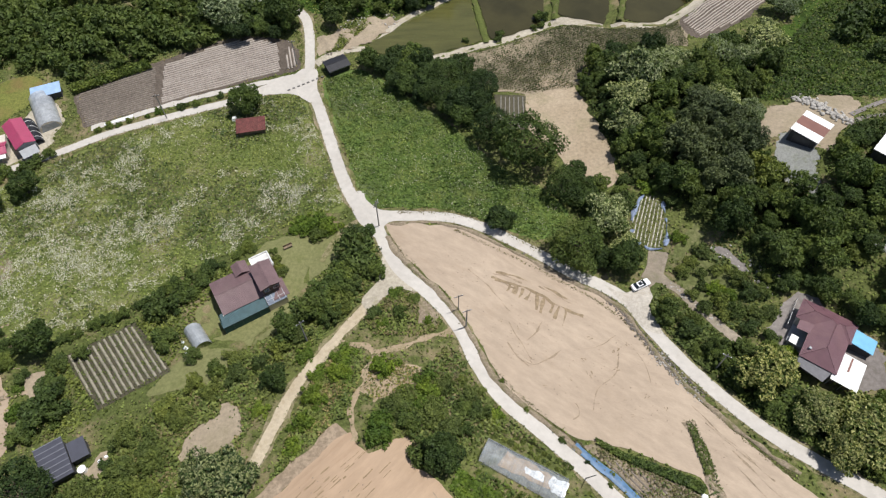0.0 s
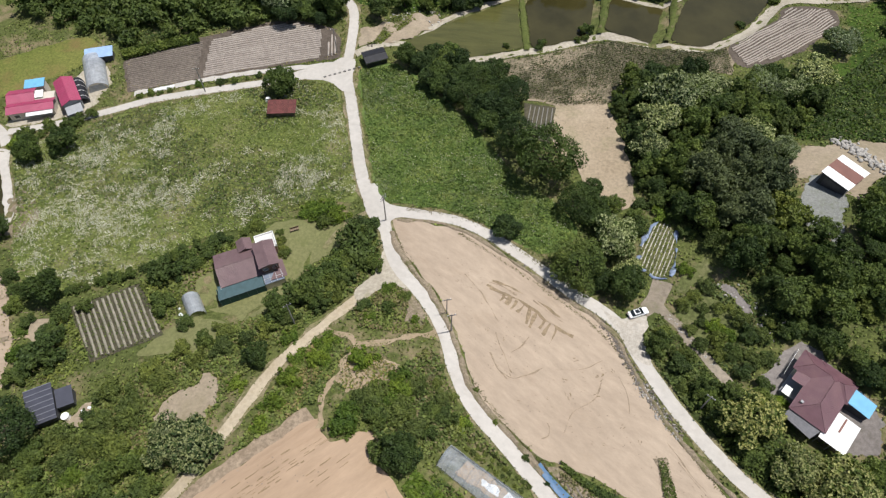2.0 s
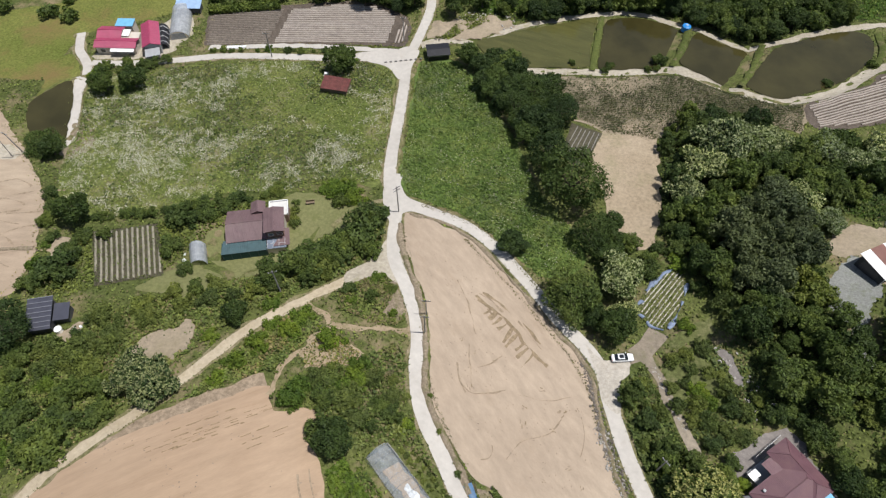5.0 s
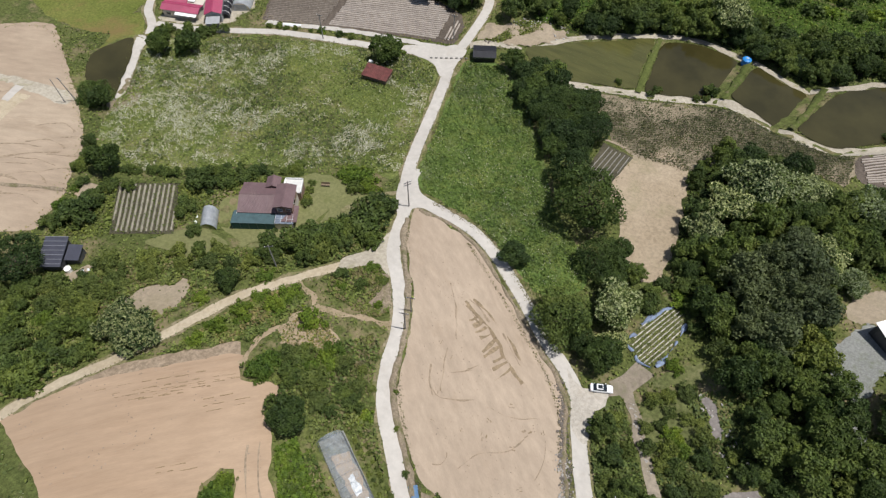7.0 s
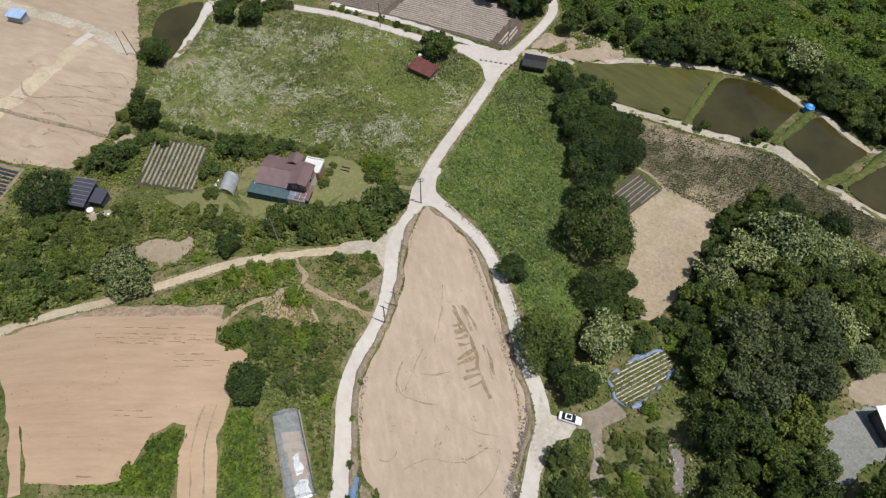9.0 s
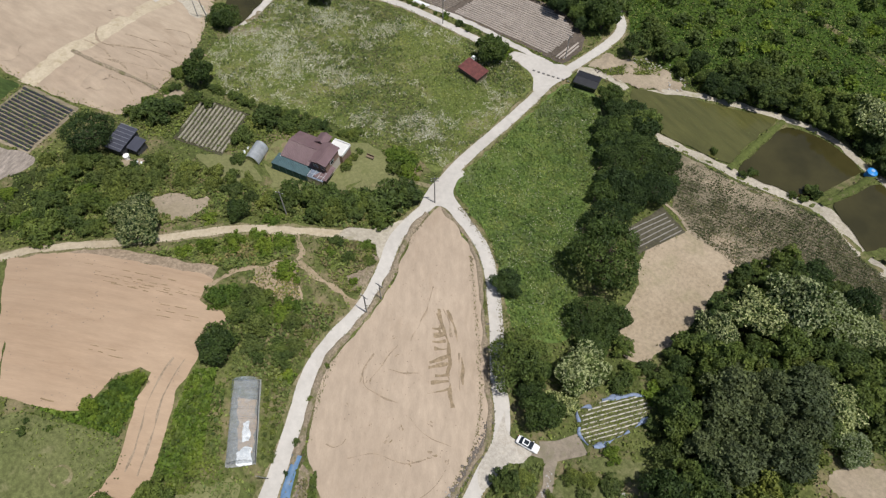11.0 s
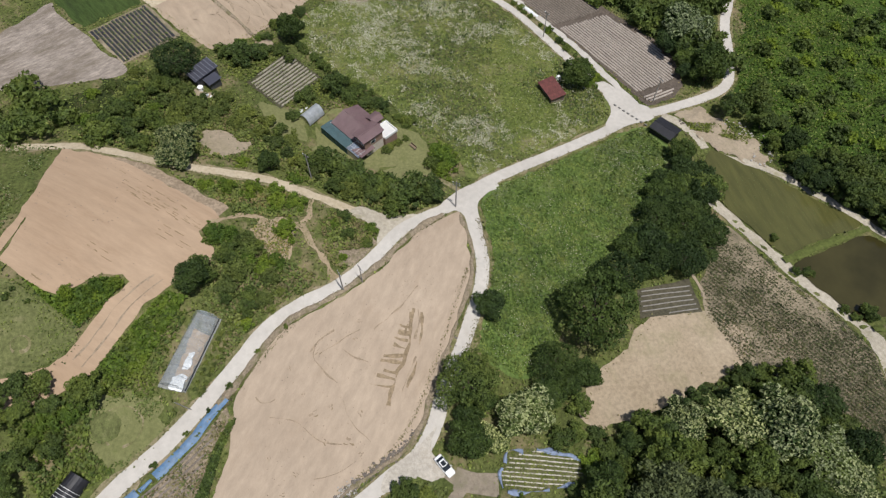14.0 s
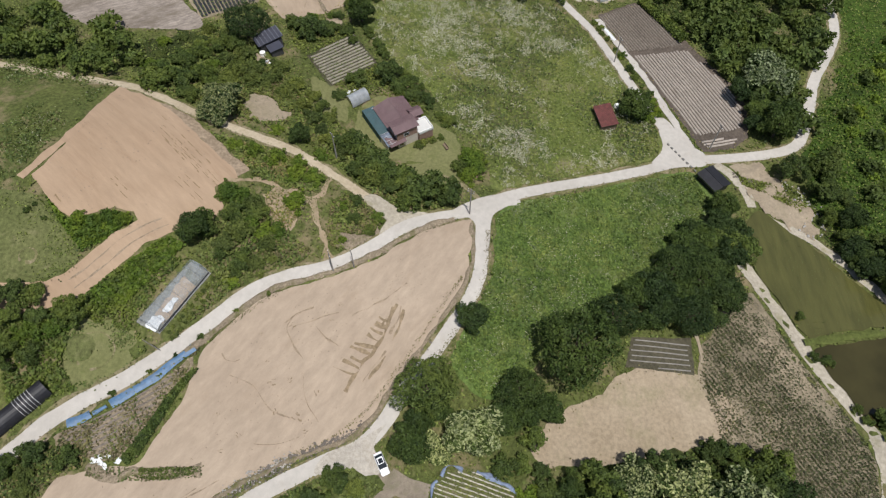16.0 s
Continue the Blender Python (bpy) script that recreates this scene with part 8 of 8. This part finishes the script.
TEETH = ((12.5, 60.1, 11.7, 58.4), (13.8, 59.7, 13.0, 57.8), (15.0, 59.2, 14.0, 56.9), (16.1, 58.6, 15.1, 56.6), (17.4, 58.2, 16.7, 54.5), (18.7, 57.5, 17.5, 53.8), (20.4, 56.3, 19.2, 54.1), (21.2, 55.6, 20.0, 52.7), (22.4, 55.1, 21.2, 51.3))
for i, (x0, y0, x1, y1) in enumerate(TEETH):
    strip("damp_tooth", [(x0, y0), (x0 * 0.5 + x1 * 0.5 + 0.15, y0 * 0.5 + y1 * 0.5), (x1, y1)], 0.42 + 0.1 * (i * 5 % 3), M_DAMP, 0.09, "damp spill mark in the sandy field", "stain", rag=0.6, step=0.3, seed=33 + i, times=1)
RUTS = ([(23.4, 46.3), (25.5, 46.7), (27.3, 47.3), (30.8, 49.7)], [(11.5, 51.3), (12.7, 48.8), (14.0, 45.9), (15.0, 44.1), (15.9, 43.6)], [(4.7, 63.1), (8.1, 59.5), (12.0, 53.8)], [(20.6, 33.1), (21.7, 33.8), (21.9, 35.1), (21.4, 36.0)], [(34.8, 40.2), (34.9, 41.9), (34.4, 44.3), (33.3, 46.9)], [(24.2, 34.8), (25.5, 38.5), (29.2, 42.0), (30.4, 45.5)], [(12.2, 45), (14.6, 43.0), (17.0, 43.6), (20.4, 46.0)], [(14.4, 47.6), (16.4, 49.6), (17.6, 51.8)], [(11.0, 47), (12.4, 44.6), (14.4, 42.4)], [(40.6, 36), (44, 31), (48, 26.4)], [(42, 33), (46, 28), (50, 23.6)], [(43, 28.6), (46, 24), (48.6, 20)], [(45, 28.4), (48, 24), (51, 20)])
for i, line in enumerate(RUTS):
    strip("wheel_rut", line, 0.15, M_RUT, 0.088, "faint wheel rut in the sandy field", "rut", rag=0.35, step=0.4, seed=50 + i)
SPOTS = ((25.9, 48.8, 0.5), (24.1, 44.4, 0.45), (24.7, 41.6, 0.7), (30.3, 46.2, 0.8), (29.6, 42.8, 0.55), (25.2, 36.2, 0.25), (32.4, 47.8, 0.4), (13.3, 50.3, 0.4), (16.8, 50.1, 0.35), (16.8, 38.8, 0.35), (14.6, 43.8, 0.6), (10.1, 51.6, 0.4), (33.6, 37.6, 0.5), (30.6, 34.0, 0.3), (21.4, 40.4, 0.3), (36.2, 35.4, 0.4))
for i, (x, y, r_) in enumerate(SPOTS):
    a_ = i * 2.4
    for k_ in range(3):
        cx_, cy_ = x + r_ * 0.7 * math.cos(a_ + k_ * 2.1), y + r_ * 0.7 * math.sin(a_ + k_ * 2.1)
        strip("damp_spot", [(cx_ - r_ * 0.5 * math.cos(a_), cy_ - r_ * 0.5 * math.sin(a_)), (cx_ + 0.06, cy_ + 0.05), (cx_ + r_ * 0.5 * math.cos(a_ + 0.4), cy_ + r_ * 0.5 * math.sin(a_ + 0.4))], r_ * 0.32, M_DAMP if (i + k_) % 2 else M_RUT, 0.09, "small damp scuff in the sandy soil", "stain", rag=r_ * 0.35, step=0.12, seed=70 + i * 3 + k_)
dash = random.Random(77)
FURROWS = [((-25.5, 13.4), (-12.9, 26.7)), ((-24.7, 13.6), (-12.2, 26.5)), ((-23.1, 14.7), (-11.4, 26.9)), ((-22.3, 14.6), (-14.2, 23.2)), ((-21.4, 15.2), (-15.6, 20.9)), ((-12.4, 19.8), (-8.6, 24.2)), ((-11.2, 19.6), (-8.0, 23.4)), ((-13.4, 20.4), (-9.6, 24.8)), ((-9.4, 9.3), (-6.2, 12.5)), ((-28.0, 12.8), (-16.4, 25.0)), ((-10.2, 9.6), (-7.4, 12.6)), ((-4.6, 1.4), (-2.4, 3.6))]
for (ax, ay), (bx, by) in FURROWS:
    long_ = math.hypot(bx - ax, by - ay)
    ux, uy = (bx - ax) / long_, (by - ay) / long_
    s_ = dash.uniform(0, 0.8)
    while s_ < long_:
        run = dash.uniform(0.5, 2.4)
        x0, y0 = ax + ux * s_ + dash.uniform(-0.12, 0.12), ay + uy * s_ + dash.uniform(-0.12, 0.12)
        strip("tractor_line", [(x0, y0), (x0 + ux * run * 0.5 + dash.uniform(-0.08, 0.08), y0 + uy * run * 0.5), (x0 + ux * run, y0 + uy * run)], dash.uniform(0.1, 0.18), M_RUTO, 0.088, "tractor line across the orange soil", "rut", rag=0.15, step=0.4, seed=dash.randrange(99), cols=3)
        s_ += run + dash.uniform(0.3, 1.8)
for i, o_ in enumerate((-0.9, 0.8)):
    strip("ramp_rut", [(-1.9 + o_ * 0.6, 20.2 + o_ * 0.8), (0.2 + o_ * 0.62, 17.6 + o_ * 0.78), (3.0 + o_ * 0.58, 14.9 + o_ * 0.81), (5.6 + o_ * 0.57, 13.0 + o_ * 0.82), (8.2 + o_ * 0.65, 11.2 + o_ * 0.76), (11.6 + o_ * 0.75, 8.2 + o_ * 0.65)], 0.2, M_RUT, 0.094, "wheel rut on the earth ramp", "rut", rag=0.25, step=0.5, seed=201 + i)
strip("plot_track", [(-145, 44), (-135.9, 47.8), (-124.7, 53.3), (-111, 57.3), (-99, 58.6)], 4.0, M_SANDPATH, 0.09, "pale vehicle track across the sand plot", "track", rag=0.8, seed=131)
strip("plot_track", [(-90, 14.5), (-97, 24.8), (-100.2, 33.6), (-108.6, 46.3), (-111, 54)], 4.5, M_TRACK, 0.085, "pale vehicle track across the sand plot", "track", rag=0.9, seed=132)
drape("plot_slab", [(-113, 49.6), (-116.1, 55.2), (-113.9, 55.9), (-110.9, 50.1)], M_ROAD, 0.11, "new concrete slab on the sand plot", "slab", smooth_times=0, rag=0.1)
for i in range(14):
    x0, y0 = -100 + i * 1.5, 30 + (i * 7 % 5) * 4.5
    strip("plot_rut", [(x0, y0), (x0 + 4, y0 + 2.2 + (i % 3)), (x0 + 9, y0 + 3.4 + (i % 2) * 2)], 0.35, M_RUT, 0.085, "digger rut in the sand plot", "rut", rag=0.5, seed=140 + i)
HEDGE = [(23.4, 30.2), (28.4, 27.4), (33.6, 25.5), (37.6, 24.0), (39.3, 22.6), (38.3, 21.5), (36.0, 22.6), (31.9, 24.6), (28.0, 26.3), (24.2, 28.6)]
blanket("strip_weeds", sprinkle(HEDGE, 2600, 41), 0.2, 0.6, M_BUSH, "dark green weed strip across the field corner", "weeds", 41)
for x, y, r_ in ((38.7, 14.4, 1.75), (38.3, 9.6, 1.9), (41.4, 8.8, 1.2), (40.2, 6.0, 1.8), (43.6, 9.6, 1.1)):
    plant("shrub" if r_ > 1.2 else "olive", x, y, r_, "field corner bushes")
for count_, mat_, seed_ in ((800, M_BUSH, 43), (700, M_OLIVE, 48), (500, M_DRY, 44)):
    blanket("corner_weeds", sprinkle([(36.6, 12.6), (36.8, 16.4), (39.8, 16.6), (41.2, 13.4), (44.4, 11.4), (49, 9.2), (48, 4), (39, 5)], count_, seed_), 0.24, 0.55, mat_, "rank dark weeds below the field corner", "weeds", seed_, lumps=0.8)
strip("weedy_edge", [(39.6, 17.0), (40.6, 20.0), (40.4, 24.0), (40.2, 28.0), (39.4, 33.2)], 1.5, M_BANK, 0.1, "low weedy ridge of dry earth in the field corner", "bank", crown=0.25, rag=1.4, step=0.35, seed=45)
for mat_, seed_ in ((M_DRY, 46), (M_WEED, 47)):
    blanket("edge_weeds", sprinkle([(38.8, 17.0), (39.6, 22.0), (39.2, 28.0), (38.6, 33.4), (40.2, 33.4), (41.2, 28), (41.6, 22), (41, 17)], 260, seed_), 0.2, 0.3, mat_, "ragged weeds on the field corner ridge", "weeds", seed_)
blanket("strip_weeds", sprinkle([(39.0, 32.8), (39.9, 32.6), (41.2, 27.6), (41.0, 24.6), (39.6, 24.4), (39.3, 28)], 1000, 42), 0.18, 0.4, M_OLIVE, "weedy tuft island in the field corner", "weeds", 42)
strip("plot_berm", [(-97, 26.4), (-88.7, 30.9), (-81.3, 35.6), (-75, 39)], 0.9, M_BANK, 0.1, "low brown earth ridge across the sand plot", "bank", crown=0.35, rag=0.5, seed=181)
strip("plot_berm", [(-104, 34), (-97.5, 33), (-90.5, 41), (-84.5, 45.6)], 0.5, M_RUT, 0.09, "curved digger track in the sand plot", "rut", rag=0.4, seed=182)
for i, (x, y, r_) in enumerate([(-88, 24.6, 3.2), (-83.8, 27.2, 2.6), (-85.5, 30, 1.8), (-103.5, 13.5, 3.0), (-107, 8.5, 2.6), (-110, 41, 3.0), (-118, 52.5, 2.2)]):
    heap = drape("sand_heap", [(x + r_ * math.cos(k_ * 0.785) * 1.2, y + r_ * math.sin(k_ * 0.785)) for k_ in range(8)], M_SANDW, 0.1, "low spoil heap on the sand plot", "heap", rag=0.9, step=0.5, grid=0.7, seed=183 + i)
    for v in heap.data.vertices:
        d = math.hypot((v.co.x - x) / 1.2, v.co.y - y) / r_
        v.co.z += 0.9 * max(0, 1 - d) * (0.7 + 0.6 * noise.noise(Vector((v.co.x, v.co.y, 2.0))))
film_tunnel = thing("film_tunnel", -101.2, 1.4, 72, "low grey plastic film tunnel at the planted plot", "tunnel")
part("cover", arch(-4.2, 4.2, 1.5, 1.5), M_HAZE, film_tunnel)
for i in range(5):
    part("hoop", hoop(-4.2 + i * 2.1, 1.47, 1.47), M_FRAME, film_tunnel)
strip("verge_sheet", [(-83, 111.9), (-80, 113.1), (-76.6, 114.6)], 1.0, M_SHEET, 0.25, "white and blue plastic sheet along the verge", "sheet", rag=0.4, crown=0.2, kind="thing")
for cx_, cy_, rr_ in ((22.1, 13.8, 3.0), (7.3, 0.4, 1.3)):
    strip("trodden_ring", [(cx_ + rr_ * math.cos(k_ * 0.628), cy_ + rr_ * math.sin(k_ * 0.628)) for k_ in range(10)], 0.28, M_VERGE, 0.1, "faint trodden ring round the grave mound", "path", rag=0.4, step=0.5, seed=191)
mound = drape("grave_mound", [(20.5, 9.5), (19.6, 12), (21, 14), (23.4, 13.4), (24.2, 11), (22.6, 9.2)], M_LAWN, 0.1, "low grassy grave mound", "mound")
for v in mound.data.vertices:
    d = math.hypot(v.co.x - 21.9, v.co.y - 11.6)
    v.co.z += 0.9 * max(0, 1 - (d / 2.3) ** 2)
